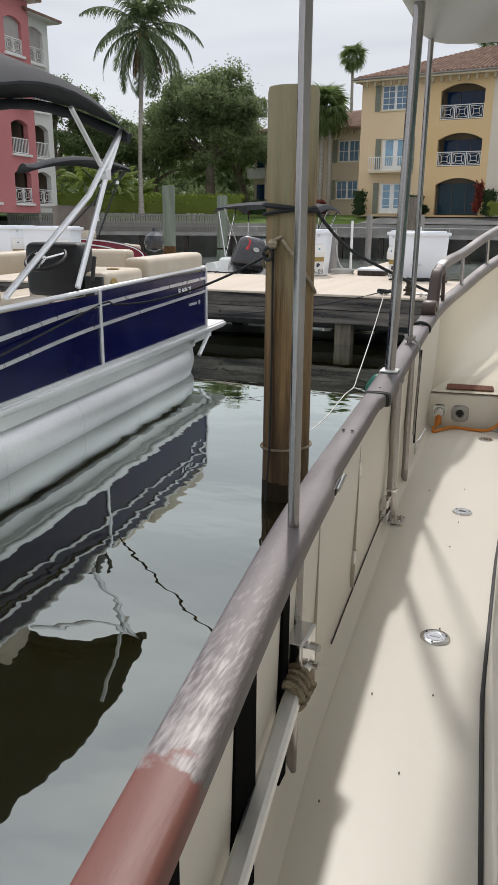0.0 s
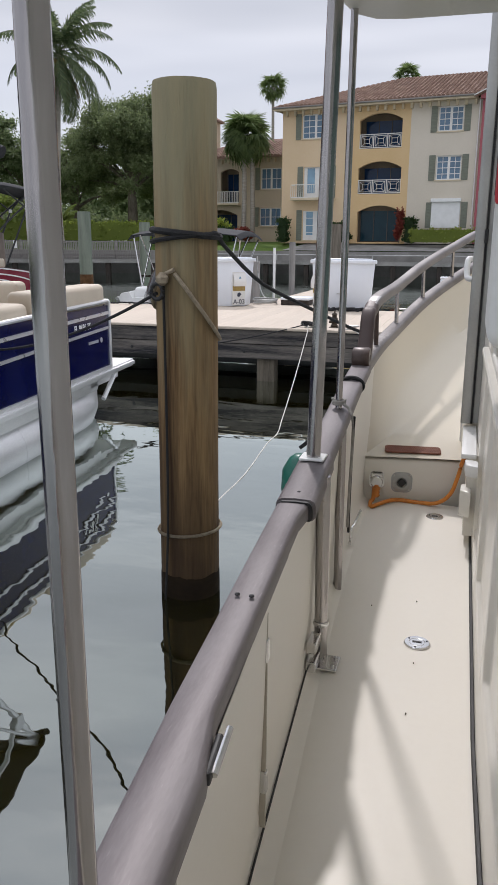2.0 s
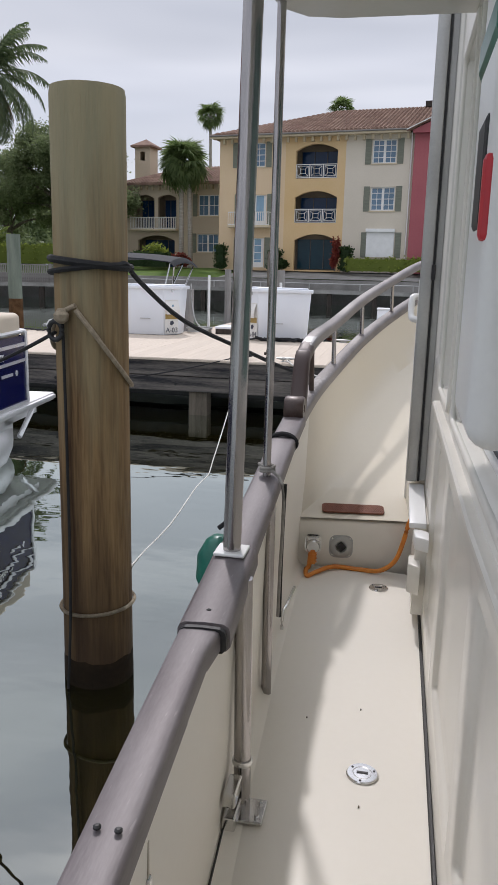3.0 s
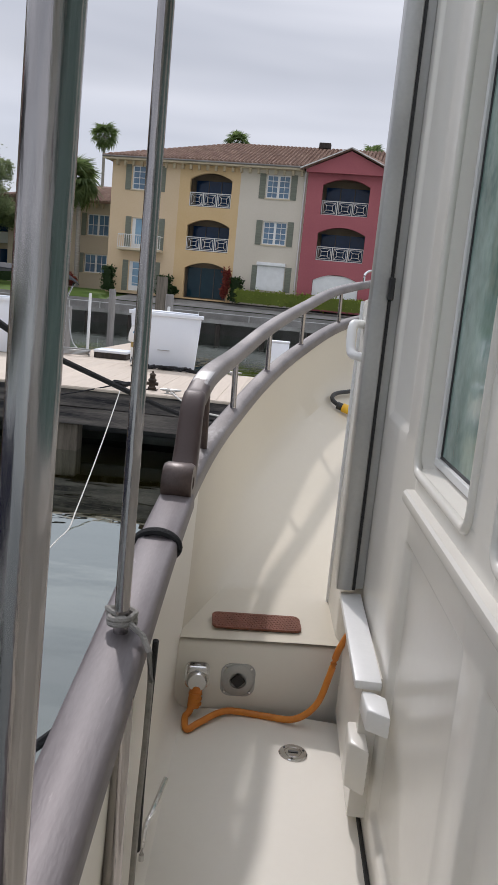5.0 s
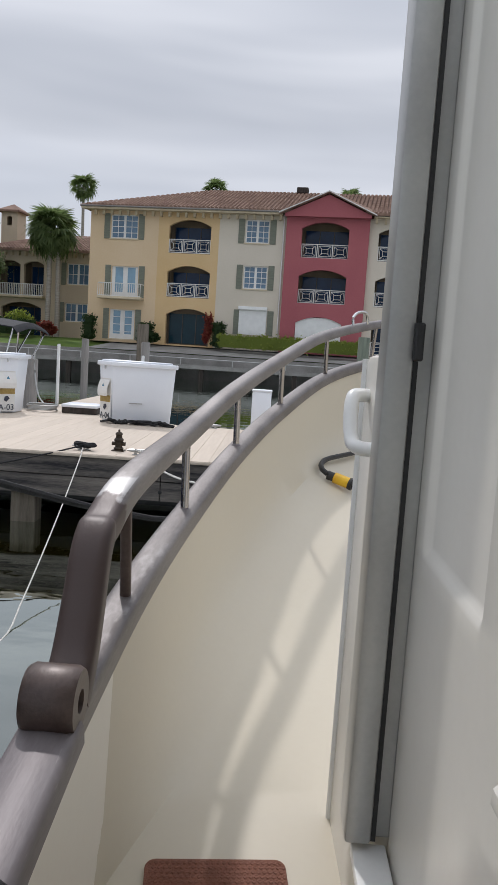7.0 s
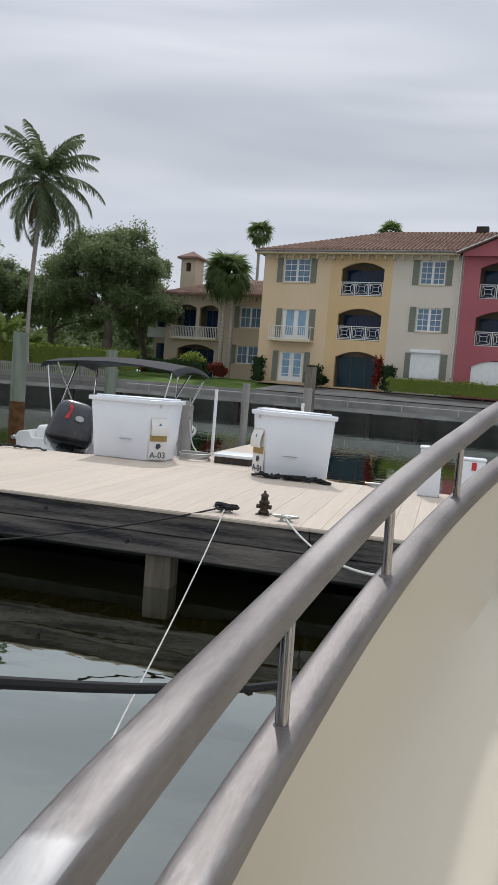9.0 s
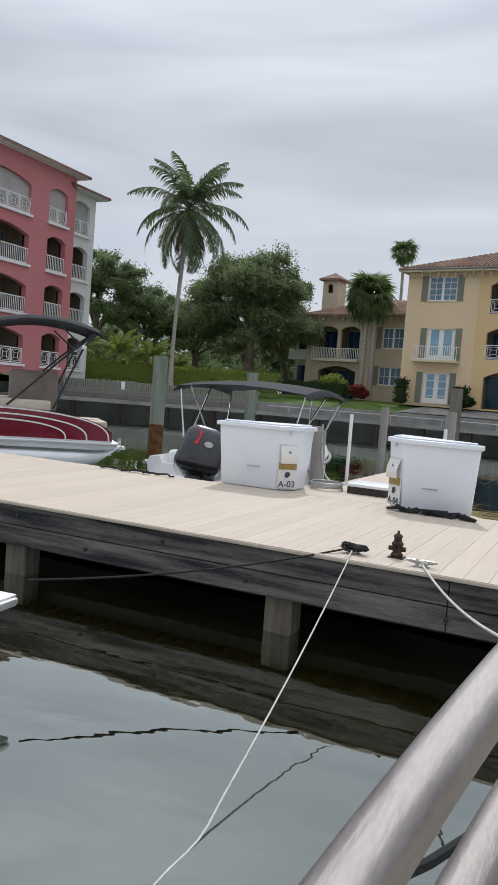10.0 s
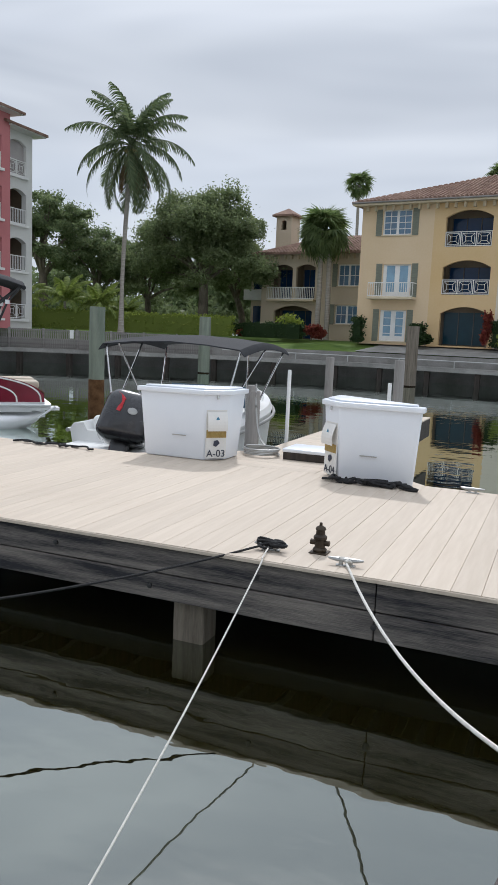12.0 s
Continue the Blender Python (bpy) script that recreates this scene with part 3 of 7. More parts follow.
cap = spline([(x, y, z) for y, x, z in RAILLINE], 6)
CAPPROF = [(-0.053, -0.026), (-0.052, 0.004), (-0.048, 0.013), (-0.038, 0.0185), (0.0, 0.0205), (0.038, 0.0185), (0.048, 0.013), (0.052, 0.004), (0.053, -0.026), (0.044, -0.036), (-0.044, -0.036)]
GATEPROF = [(-0.053, -0.026), (-0.052, 0.004), (-0.049, 0.014), (-0.042, 0.0175), (0.0, 0.0180), (0.020, 0.0175), (0.026, 0.014), (0.029, 0.006), (0.029, -0.032), (0.022, -0.038), (-0.044, -0.036)]
GATE = [2.62 < p.y < 3.72 for p in cap]
part("cap_rail", sweep(bmesh.new(), cap, lambda f: GATEPROF if GATE[round(f * (len(cap) - 1))] else CAPPROF), RAIL, boat, "worn brown-grey metal cap rail with a red-brown varnished end", True)
for y in (3.66,):
    x, z = lerp_line(RAILLINE, y)
    ln = [(lerp_line(RAILLINE, y + d)[0], y + d, lerp_line(RAILLINE, y + d)[1]) for d in (0.0, 0.012)]
    part("rail_joint", sweep(bmesh.new(), ln, [(a * 1.02, b * 1.06) for a, b in CAPPROF]), BLACK, boat)
# sleeve on the rail under the large roof post
sl = [(lerp_line(RAILLINE, y)[0], y, lerp_line(RAILLINE, y)[1]) for y in (3.68, 3.78, 3.9, 4.02, 4.14)]
part("rail_sleeve", sweep(bmesh.new(), sl, [(a * 1.14, b * 1.2) for a, b in CAPPROF]), RAIL, boat, "", True)
for y, dx in ((3.05, -0.028), (3.05, 0.004), (3.74, 0.0)):
    x, z = lerp_line(RAILLINE, y)
    part("bolt", lathe([(0.006, 0.0), (0.006, 0.003), (0.003, 0.005)], 10, (x + dx, y, z + 0.022)), BLACK, boat)

# bulwark: inner skin, outer hull
rows_in, rows_out = [], []
for y in np.linspace(-2.5, 5.95, 42):
    x, z = lerp_line(RAILLINE, min(y, 5.6))
    rows_in.append([(x + 0.028, y, z - 0.03), (x + 0.022, y, z - 0.3), (x + 0.012, y, 0.10), (x + 0.016, y, 0.045), (x + 0.034, y, 0.016), (x + 0.07, y, 0.004)])
    rows_out.append([(x - 0.028, y, z - 0.03), (x - 0.05, y, z - 0.25), (x - 0.03, y, 0.0), (x + 0.0, y, -0.35), (x + 0.1, y, -0.7), (x + 0.3, y, -1.1)])
part("bulwark", grid(rows_in), GEL, boat, "cream gelcoat inner bulwark", True)
part("hull_side", grid(rows_out), WHITE, boat, "", True)

# side deck with its waterway seam
SEAM = [(-2.5, 0.62), (0.5, 0.38), (1.95, 0.249), (2.65, 0.191), (3.64, 0.158), (5.6, 0.138), (5.84, 0.136)]
rows = []
for y in np.linspace(-2.5, 5.84, 40):
    x0 = lerp_line(RAILLINE, min(y, 5.6))[0] + 0.03
    x1 = lerp_line(SEAM, y)[0] + 0.02
    rows.append([(x0 + (x1 - x0) * k / 8, y, 0.012 * math.sin(math.pi * k / 8) + 0.003 * max(0, y - 2.9)) for k in range(9)])
part("side_deck", grid(rows), GEL, boat, "cream non-skid side deck with sun patches", True)
part("deck_seam", tube([(lerp_line(SEAM, y)[0] - 0.004, y, 0.008) for y in np.linspace(-2.4, 5.8, 40)], 0.007, 6), BLACK, boat, "black rubber seam")

# step up to the foredeck
bm = boxbm(-0.56, 5.832, -0.1, 0.20, 6.2, 0.262, bevel=0.018, seg=3)
STEPTURN = Matrix.Translation((-0.475, 5.83, 0)) @ Matrix.Rotation(radians(6.5), 4, "Z") @ Matrix.Translation((0.475, -5.83, 0))
part("step_riser", bm, GEL, boat, "", True).matrix_basis = STEPTURN

# foredeck and curved bow bulwark
def nrm_in(i, line):
    d = line[min(i + 1, len(line) - 1)] - line[max(i - 1, 0)]
    d.z = 0
    d.normalize()
    return Vector((d.y, -d.x, 0))


bowline = spline([Vector(p) for p in BOW], 6)
rows, outer = [], []
for i, p in enumerate(bowline):
    q = nrm_in(i, bowline)
    oz = min(1.0, max(0.0, (p.y - 5.6) / 1.5))
    outer.append([p - q * 0.03, p - q * 0.06 * (1 - oz) - Vector((0, 0, 0.5)), p + q * (0.18 * oz - 0.06) - Vector((0, 0, 1.1)), p + q * (0.46 * oz - 0.06) - Vector((0, 0, 2.2))])
    if p.y < 5.83:
        continue
    zd = deck_z(p.y)
    h = p.z - zd
    g = min(1.0, max(0.0, (p.y - 5.86) / 2.6))
    sec = []
    for t, drop in ((0.025, 0.02), (0.045, 0.25), (0.07, 0.49), (0.13, 0.70), (0.25, 0.795), (0.39, 0.88), (0.54, 0.945), (0.74, 1.0)):
        sec.append(p + q * (0.022 - 0.016 * drop + (t - 0.022) * g) - Vector((0, 0, h * (drop ** (1.0 + 0.0 * g)))))
    a = sec[-1].copy()
    mid = Vector((MID, min(p.y, 10.4), 0))
    for k in (0.2, 0.4, 0.7, 1.0):
        b = a.lerp(mid, k)
        b.z = deck_z(b.y) + 0.02 * k
        sec.append(b)
    for v in sec:
        v.y += 0.114 * max(0.0, min(0.66, v.x + 0.475)) * max(0.0, 1 - (p.y - 5.83) / 0.6)
    rows.append(sec)
first = [v.copy() for v in rows[0]]
for v in first:
    v.y = 5.826 + 0.114 * max(0.0, min(0.66, v.x + 0.475))
rows.insert(0, first)
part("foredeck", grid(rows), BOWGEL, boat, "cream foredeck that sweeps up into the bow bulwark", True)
part("bow_hull", grid(outer), WHITE, boat, "", True)
part("bow_cap_rail", sweep(bmesh.new(), bowline, flat_tube(0.042, 0.036)), BOWCAP, boat, "grey metal tube along the bow bulwark", True)

# upper bow rail with its flat bar and scroll
UP = [(-0.489, 5.93, 1.085), (-0.472, 6.15, 1.142), (-0.43, 6.87, 1.184), (-0.307, 7.52, 1.308), (-0.133, 8.3, 1.434), (0.12, 9.2, 1.59), (0.52, 10.05, 1.72), (1.0, 10.7, 1.81), (1.65, 11.05, 1.85), (2.3, 10.7, 1.81), (2.8, 10.05, 1.72), (3.2, 9.2, 1.56), (3.45, 8.3, 1.434), (3.68, 6.9, 1.15)]
drop = [(-0.483, 5.67, 0.825), (-0.485, 5.74, 0.885), (-0.487, 5.80, 0.97), (-0.489, 5.845, 1.04), (-0.489, 5.885, 1.078)]
upl = spline([Vector(p) for p in drop + UP], 6)
part("bow_rail", sweep(bmesh.new(), upl, lambda f: flat_tube(0.042 - 0.009 * min(1.0, f * 2.2), 0.036 - 0.006 * min(1.0, f * 2.2))), BOWRAIL, boat, "bowed grey metal bow rail with a turned-down end", True)
bm = lathe([(0.052, -0.045), (0.058, -0.035), (0.058, 0.035), (0.052, 0.045), (0.02, 0.045), (0.018, 0.030)], 22)
bmesh.ops.transform(bm, matrix=pose(-0.482, 5.60, 0.868, 0, 90, 0), verts=bm.verts[:])
part("rail_scroll", bm, BROWNRAIL, boat, "rolled scroll end of the bow rail", True)
STN = [((-0.423, 6.851, 0.93), (-0.43, 6.869, 1.16)), ((-0.303, 7.62, 1.06), (-0.307, 7.60, 1.28)), ((-0.12, 8.51, 1.19), (-0.122, 8.42, 1.42)), ((0.17, 9.45, 1.35), (0.16, 9.35, 1.59)), ((0.56, 10.25, 1.46), (0.57, 10.15, 1.72)), ((-0.468, 6.12, 0.86), (-0.472, 6.10, 1.10))]
for lo, hi in STN:
    st = part("rail_stanchion", tube([lo, hi], 0.0135, 12), STEEL if lo[1] > 6.5 else BROWNRAIL, boat, "", True)
    part("weld_collar", lathe([(0.024, -0.012), (0.022, 0.004), (0.015, 0.012)], 12, lo), RAIL, st, "", True)

lp = spline([(0.355, 9.70, 1.68), (0.35, 9.70, 1.75), (0.39, 9.75, 1.79), (0.45, 9.82, 1.79), (0.47, 9.85, 1.72)], 5)
part("flag_loop", sweep(bmesh.new(), lp, circle(0.010, 8)), CHROME, boat, "small chrome loop on the bow rail", True)

# roof, its posts
bm = prism([(-0.1, -2.5), (3.7, -2.5), (3.7, 4.95), (-0.28, 4.95), (-0.40, 4.92), (-0.47, 4.83), (-0.49, 4.7), (-0.46, 3.6), (-0.40, 2.4), (-0.30, 1.0)], 2.30, 2.37, 0.02)
part("hardtop", bm, GEL2, boat, "cream hardtop roof over the side deck", True)
def roof_post(foot, top, r, name="roof_post"):
    return part(name, tube([foot, top], r, 16), STEEL, boat, "polished steel roof post", True)


roof_post((-0.292, 2.186, 0.67), (-0.296, 2.19, 2.32), 0.0145)
roof_post((-0.432, 4.085, 0.70), (-0.398, 4.07, 2.32), 0.0245)
roof_post((-0.457, 4.75, 0.755), (-0.452, 4.75, 2.32), 0.0145)
part("post_flange", boxbm(-0.475, 4.045, 0.728, -0.389, 4.13, 0.738, bevel=0.004), WHITE, boat)
# lower legs of the posts inside the bulwark
roof_post((-0.366, 3.985, 0.0), (-0.375, 3.985, 0.70), 0.0235, "lower_post")
roof_post((-0.41, 4.60, 0.0), (-0.415, 4.60, 0.72), 0.018, "lower_post")
roof_post((-0.262, 2.12, 0.0), (-0.27, 2.16, 0.64), 0.017, "lower_post")
fp = part("foot_plate", boxbm(-0.41, 3.93, 0.012, -0.30, 4.03, 0.022, bevel=0.004), CHROME, boat)
for dx, dy in ((-0.33, 3.95), (-0.33, 4.01), (-0.41, 3.95)):
    part("bolt", lathe([(0.007, 0), (0.007, 0.006), (0.004, 0.008)], 8, (dx + 0.012, dy, 0.022)), CHROME, fp)
part("collar", lathe([(0.027, 0), (0.029, 0.008), (0.027, 0.016)], 16, (-0.368, 3.985, 0.16)), CHROME, boat, "", True)

# deck plates
for x, y, r, z in ((0.0, 2.95, 0.052, 0.012), (-0.047, 4.212, 0.048, 0.016), (-0.05, 5.62, 0.046, 0.018)):
    pl = part("deck_filler_plate", lathe([(r, 0), (r, 0.003), (r * 0.93, 0.006), (r * 0.62, 0.006), (r * 0.60, 0.0035), (r * 0.56, 0.0035), (r * 0.54, 0.006), (0.002, 0.0065)], 28, (x, y, z)), CHROME, boat, "round chrome deck filler plate", True)
    part("key_slot", boxbm(x - r * 0.35, y - 0.004, z + 0.0062, x + r * 0.35, y + 0.004, z + 0.0085, m=None), BLACK if r < 0.05 else CHROME, pl)
    for k in range(3):
        a = 2.1 * k + 0.4
        part("screw", lathe([(0.004, 0), (0.003, 0.002)], 8, (x + r * 0.78 * math.cos(a), y + r * 0.78 * math.sin(a), z + 0.006)), BLACK, pl)

# cabin side
CAB = [(-2.5, 0.60), (0.5, 0.385), (1.95, 0.262), (2.65, 0.205), (3.64, 0.172), (5.6, 0.152), (5.86, 0.150)]
WINS = ((4.70, 5.22), (3.35, 4.53))
WZ0, WZ1 = 1.05, 2.24
REC = 0.05
# recessed panels of (y0, y1, z0, z1, depth)
PANELS = [(4.62, 5.25, 0.10, 0.87, 0.018), (3.75, 4.50, 0.16, 0.87, 0.018), (2.85, 3.63, 0.24, 0.87, 0.018), (1.7, 2.73, 0.24, 0.87, 0.018), (0.4, 1.58, 0.10, 0.87, 0.018), (5.40, 5.80, 1.10, 2.9, 0.014)]


def cab_x(y, z):
    return lerp_line(CAB, y)[0] - 0.012


def ease(t):
    t = max(0.0, min(1.0, t))
    return t * t * (3 - 2 * t)


SLOPE = 0.03
regions = [(*p, SLOPE) for p in PANELS] + [(y0, y1, WZ0, WZ1, REC, 0.018) for y0, y1 in WINS]
ys, zs = set(np.linspace(-2.5, 5.86, 26).tolist()), {0.0, 0.05, 0.97, 2.35, 3.0}
for y0, y1, z0, z1, d_, b_ in regions:
    for k in range(5):
        ys |= {round(y0 + b_ * k / 4, 5), round(y1 - b_ * k / 4, 5)}
        zs |= {round(z0 + b_ * k / 4, 5), round(z1 - b_ * k / 4, 5)}
ys, zs = sorted(ys), sorted(zs)


def wall_x(y, z):
    deep = 0.0
    for y0, y1, z0, z1, d_, b_ in regions:
        if y0 < y < y1 and z0 < z < z1:
            deep = max(deep, d_ * ease((y - y0) / b_) * ease((y1 - y) / b_) * ease((z - z0) / b_) * ease((z1 - z) / b_))
    return cab_x(y, z) + deep


bm = bmesh.new()
vv = {(i, k): bm.verts.new((wall_x(y, z), y, z)) for i, y in enumerate(ys) for k, z in enumerate(zs)}
for i in range(len(ys) - 1):
    for k in range(len(zs) - 1):
        ym, zm = (ys[i] + ys[i + 1]) / 2, (zs[k] + zs[k + 1]) / 2
        if any(y0 + 0.018 < ym < y1 - 0.018 and WZ0 + 0.018 < zm < WZ1 - 0.018 for y0, y1 in WINS):
            continue
        bm.faces.new((vv[i, k], vv[i, k + 1], vv[i + 1, k + 1], vv[i + 1, k]))
part("cabin_wall", bm, GEL2, boat, "ivory gelcoat cabin side with recessed panels", True)
part("trim_moulding", sweep(bmesh.new(), [(cab_x(y, 1) - 0.010, y, 0.985) for y in np.linspace(-2.4, 5.22, 30)], [(-0.012, -0.018), (-0.017, -0.010), (-0.016, 0.008), (-0.010, 0.014), (0.02, 0.016), (0.02, -0.022)]), GEL2, boat, "raised cream moulding", True)
# the mottled greens imitate trees mirrored in the glass
CABGLASS = pbr("cabin_glass_reflection", (0.10, 0.19, 0.165), (0.34, 0.47, 0.42), 0.05, 0.0, 9.0, 45, 0.05, 0.8, rvar=0.02, span=(0.34, 0.66), stretch=(1, 1, 0.7))


def cabin_window(y0, y1):
    """Glass set deep in a moulded surround: white sash bars, a black gasket line and a swollen outer lip."""
    wang = math.atan2(cab_x(y1, 1) - cab_x(y0, 1), y1 - y0)
    wm = Matrix.Translation((cab_x(y0, 1), y0, 0)) @ Matrix.Rotation(-wang, 4, "Z")
    L = y1 - y0
    c0, c1 = 0.02, L - 0.02
    z0, z1 = WZ0 + 0.02, WZ1 - 0.02
    win = part("cabin_window", boxbm(REC - 0.004, c0, z0, REC + 0.004, c1, z1, m=wm), CABGLASS, boat, "cabin window glass with a mottled green reflection painted in")
    for nm, w, o, mat in (("sash", 0.020, 0.016, WHITE), ("gasket", 0.026, 0.0075, BLACK)):
        for a in ((c0, z0, c1, z0 + w), (c0, z1 - w, c1, z1), (c0, z0 + w, c0 + w, z1 - w), (c1 - w, z0 + w, c1, z1 - w)):
            part(nm, boxbm(REC - o, a[0], a[1], REC + 0.012, a[2], a[3], bevel=0.002, seg=1, m=wm), mat, win)
    r, lip = 0.035, []
    for cy, cz, a0 in ((L - r, WZ1 - r, 0), (r, WZ1 - r, 90), (r, WZ0 + r, 180), (L - r, WZ0 + r, 270)):
        lip += [wm @ Vector((0.0, cy + (r + 0.006) * math.cos(radians(a0 + 18 * k)), cz + (r + 0.006) * math.sin(radians(a0 + 18 * k)))) for k in range(6)]
    part("moulded_lip", sweep(bmesh.new(), lip + [lip[0]], circle(0.011, 10), up=Vector((1, 0, 0)), caps=False), GEL2, win, "", True)
    return win


for y0, y1 in WINS:
    cabin_window(y0, y1)

# door post, sill ledge, wedge, front corner
part("door_post", boxbm(0.045, 5.83, 0.50, 0.098, 5.93, 3.0, bevel=0.008), GREY_ALU, boat, "grey aluminium sliding-door post", True)
part("door_gasket", boxbm(0.098, 5.845, 0.50, 0.109, 5.90, 3.0), BLACK, boat)
part("door_track", boxbm(0.109, 5.86, 0.50, 0.139, 5.91, 3.0, bevel=0.003), GREY_ALU, boat)
part("latch_bolt", boxbm(0.094, 5.815, 1.46, 0.112, 5.85, 1.53, bevel=0.004), BLACK, boat)
ledge = part("sill_ledge", boxbm(0.062, 5.23, 0.462, 0.132, 5.86, 0.486, bevel=0.004), WHITE, boat, "white painted door sill with a broken end", True)
part("ledge_side", boxbm(0.095, 5.30, 0.05, 0.15, 5.86, 0.462), GEL2, ledge)
part("sill_bracket", prism([(0.086, 5.13), (0.14, 5.10), (0.142, 5.20), (0.11, 5.226), (0.08, 5.226)], 0.405, 0.462, 0.006), WHITE, boat, "", True)
bm = prism([(0.068, 5.25), (0.12, 5.21), (0.12, 5.36), (0.072, 5.36)], 0.17, 0.30, 0.008)
part("deck_wedge", bm, GEL2, boat, "", True)
bm = bmesh.new()
prism([(0.055, 6.22), (0.075, 5.94), (0.11, 5.90), (0.5, 5.90), (3.3, 5.90), (3.3, 6.22), (1.65, 6.5)], 0.25, 1.47, 0.02, bm)
part("cabin_front", bm, GEL2, boat, "ivory front corner of the wheelhouse", True)
part("corner_trim", tube([(0.056, 6.212, 0.29), (0.056, 6.212, 1.46)], 0.009, 8), WHITE, boat, "", True)
hd = spline([(0.08, 6.16, 1.375), (0.035, 6.13, 1.378), (0.018, 6.10, 1.365), (0.018, 6.06, 1.29), (0.035, 6.03, 1.27), (0.09, 6.02, 1.27)], 4)
part("grab_handle", sweep(bmesh.new(), hd, circle(0.016, 10)), WHITE, boat, "white plastic grab handle", True)

# fittings on the step
def rounded(x0, y0, x1, y1, r, n=5):
    out = []
    for cx, cy, a0 in ((x1 - r, y1 - r, 0), (x0 + r, y1 - r, 90), (x0 + r, y0 + r, 180), (x1 - r, y0 + r, 270)):
        out += [(cx + r * math.cos(radians(a0 + 90 * k / n)), cy + r * math.sin(radians(a0 + 90 * k / n))) for k in range(n + 1)]
    return out


sk = part("shore_power_inlet", lathe([(0.058, 0), (0.058, 0.006), (0.05, 0.010), (0.03, 0.010), (0.028, 0.004)], 24), GREY_ALU, boat, "round grey power inlet, open", True)
sk.matrix_basis = STEPTURN @ pose(-0.252, 5.832, 0.125, 90)
part("socket", boxbm(-0.02, -0.02, 0.004, 0.02, 0.02, 0.014, bevel=0.006, m=pose(0, 0, 0, 0, 0, 45)), BLACK, sk)
for k in range(4):
    a = math.pi / 4 + k * math.pi / 2
    part("screw", lathe([(0.006, 0), (0.004, 0.003)], 8, (0.062 * math.cos(a), 0.062 * math.sin(a), 0.004)), CHROME, sk)
part("flange", prism(rounded(-0.06, -0.06, 0.06, 0.06, 0.035), -0.002, 0.004), GREY_ALU, sk)
sk2 = part("shore_power_plug", lathe([(0.034, 0), (0.036, 0.012), (0.036, 0.05), (0.03, 0.062), (0.004, 0.064)], 20), CHROME, boat, "round chrome inlet cap with a plugged orange cord", True)
sk2.matrix_basis = STEPTURN @ pose(-0.394, 5.832, 0.135, 90)
part("hinge_lid", boxbm(-0.032, 0.022, 0.03, 0.032, 0.05, 0.045, bevel=0.006), CHROME, sk2)
part("back_plate", prism(rounded(-0.042, -0.048, 0.042, 0.048, 0.022), -0.002, 0.006), CHROME, sk2)
cp = part("cord_plug", tube([(0, -0.018, 0.045), (-0.003, -0.05, 0.052), (-0.006, -0.088, 0.06)], 0.021, 14), ORANGE, sk2, "ribbed orange plug", True)
for k in range(3):
    part("rib", tube([(-0.002, -0.040 - 0.017 * k, 0.050 + 0.003 * k), (-0.002, -0.046 - 0.017 * k, 0.051 + 0.003 * k)], 0.0235, 14), ORANGE, cp, "", True)
pl = part("tread_pad", prism(rounded(-0.355, 5.893, -0.035, 6.0, 0.025), deck_z(5.95) - 0.004, deck_z(5.95) + 0.005, 0.002), MATBROWN, boat, "brown textured tread pad")
pl.matrix_basis = Matrix.Translation((0, 0, 0.011)) @ STEPTURN @ Matrix.Translation((0, 5.947, deck_z(5.947))) @ Matrix.Rotation(math.atan(0.105), 4, "X") @ Matrix.Translation((0, -5.947, -deck_z(5.947)))
dia = None
for i in range(24):
    for j in range(7):
        m = pose(-0.342 + 0.0128 * i + 0.0064 * (j % 2), 5.906 + 0.0135 * j, deck_z(5.95) + 0.0048)
        if dia is None:
            dia = part("tread_stud", prism([(-0.0045, 0), (0, -0.006), (0.0045, 0), (0, 0.006)], 0, 0.002), MATBROWN, pl)
            dia.matrix_basis = m
        else:
            share("tread_stud", dia.data, pl, m)

# ---- dock ----
DZ = 0.30
dock = thing("dock", "cream composite-plank floating dock with dark weathered fascia boards", "dock", kind="structure")
Y0, Y1, X0, X1 = 12.27, 15.95, -19.0, 1.0
plank = part("plank", boxbm(-0.0992, 0, -0.028, 0.0992, Y1 - Y0, 0.0, bevel=0.0025, seg=1), PLANK, dock)
plank.matrix_basis = pose(X0 + 0.1, Y0, DZ)
k = 1
while X0 + 0.1 + 0.2 * k < X1:
    share("plank", plank.data, dock, pose(X0 + 0.1 + 0.2 * k, Y0, DZ + random.uniform(-0.0015, 0.0015)))
    k += 1
# finger pier
fp0 = part("plank", boxbm(-0.62, -0.0985, -0.028, 0.62, 0.0985, 0.0, bevel=0.004, seg=1), PLANK, dock)
fp0.matrix_basis = pose(-3.55, Y1 + 0.105, DZ)
for k in range(1, 42):
    share("plank", fp0.data, dock, pose(-3.55, Y1 + 0.105 + 0.2 * k, DZ - 0.002))
# corner fillets under the boxes
for sgn in (-1, 1):
    cx = -3.55 + sgn * 0.622
    part("corner_plate", prism([(cx, Y1 + 0.004), (cx + sgn * 1.35, Y1 + 0.004), (cx, Y1 + 1.35)][:: 1 if sgn > 0 else -1], DZ - 0.03, DZ - 0.004), PLANK, dock)
for z0, z1, nm in ((0.055, 0.262, "fascia_board"), (-0.16, 0.045, "fascia_board")):
    for a, b in ((X0, -13.0), (-13.0, -7.2), (-7.2, -1.3), (-1.3, X1)):
        part(nm, boxbm(a + 0.004, Y0 + 0.02, z0, b - 0.004, Y0 + 0.075, z1, bevel=0.006), FASCIA, dock, "dark weathered fascia board")
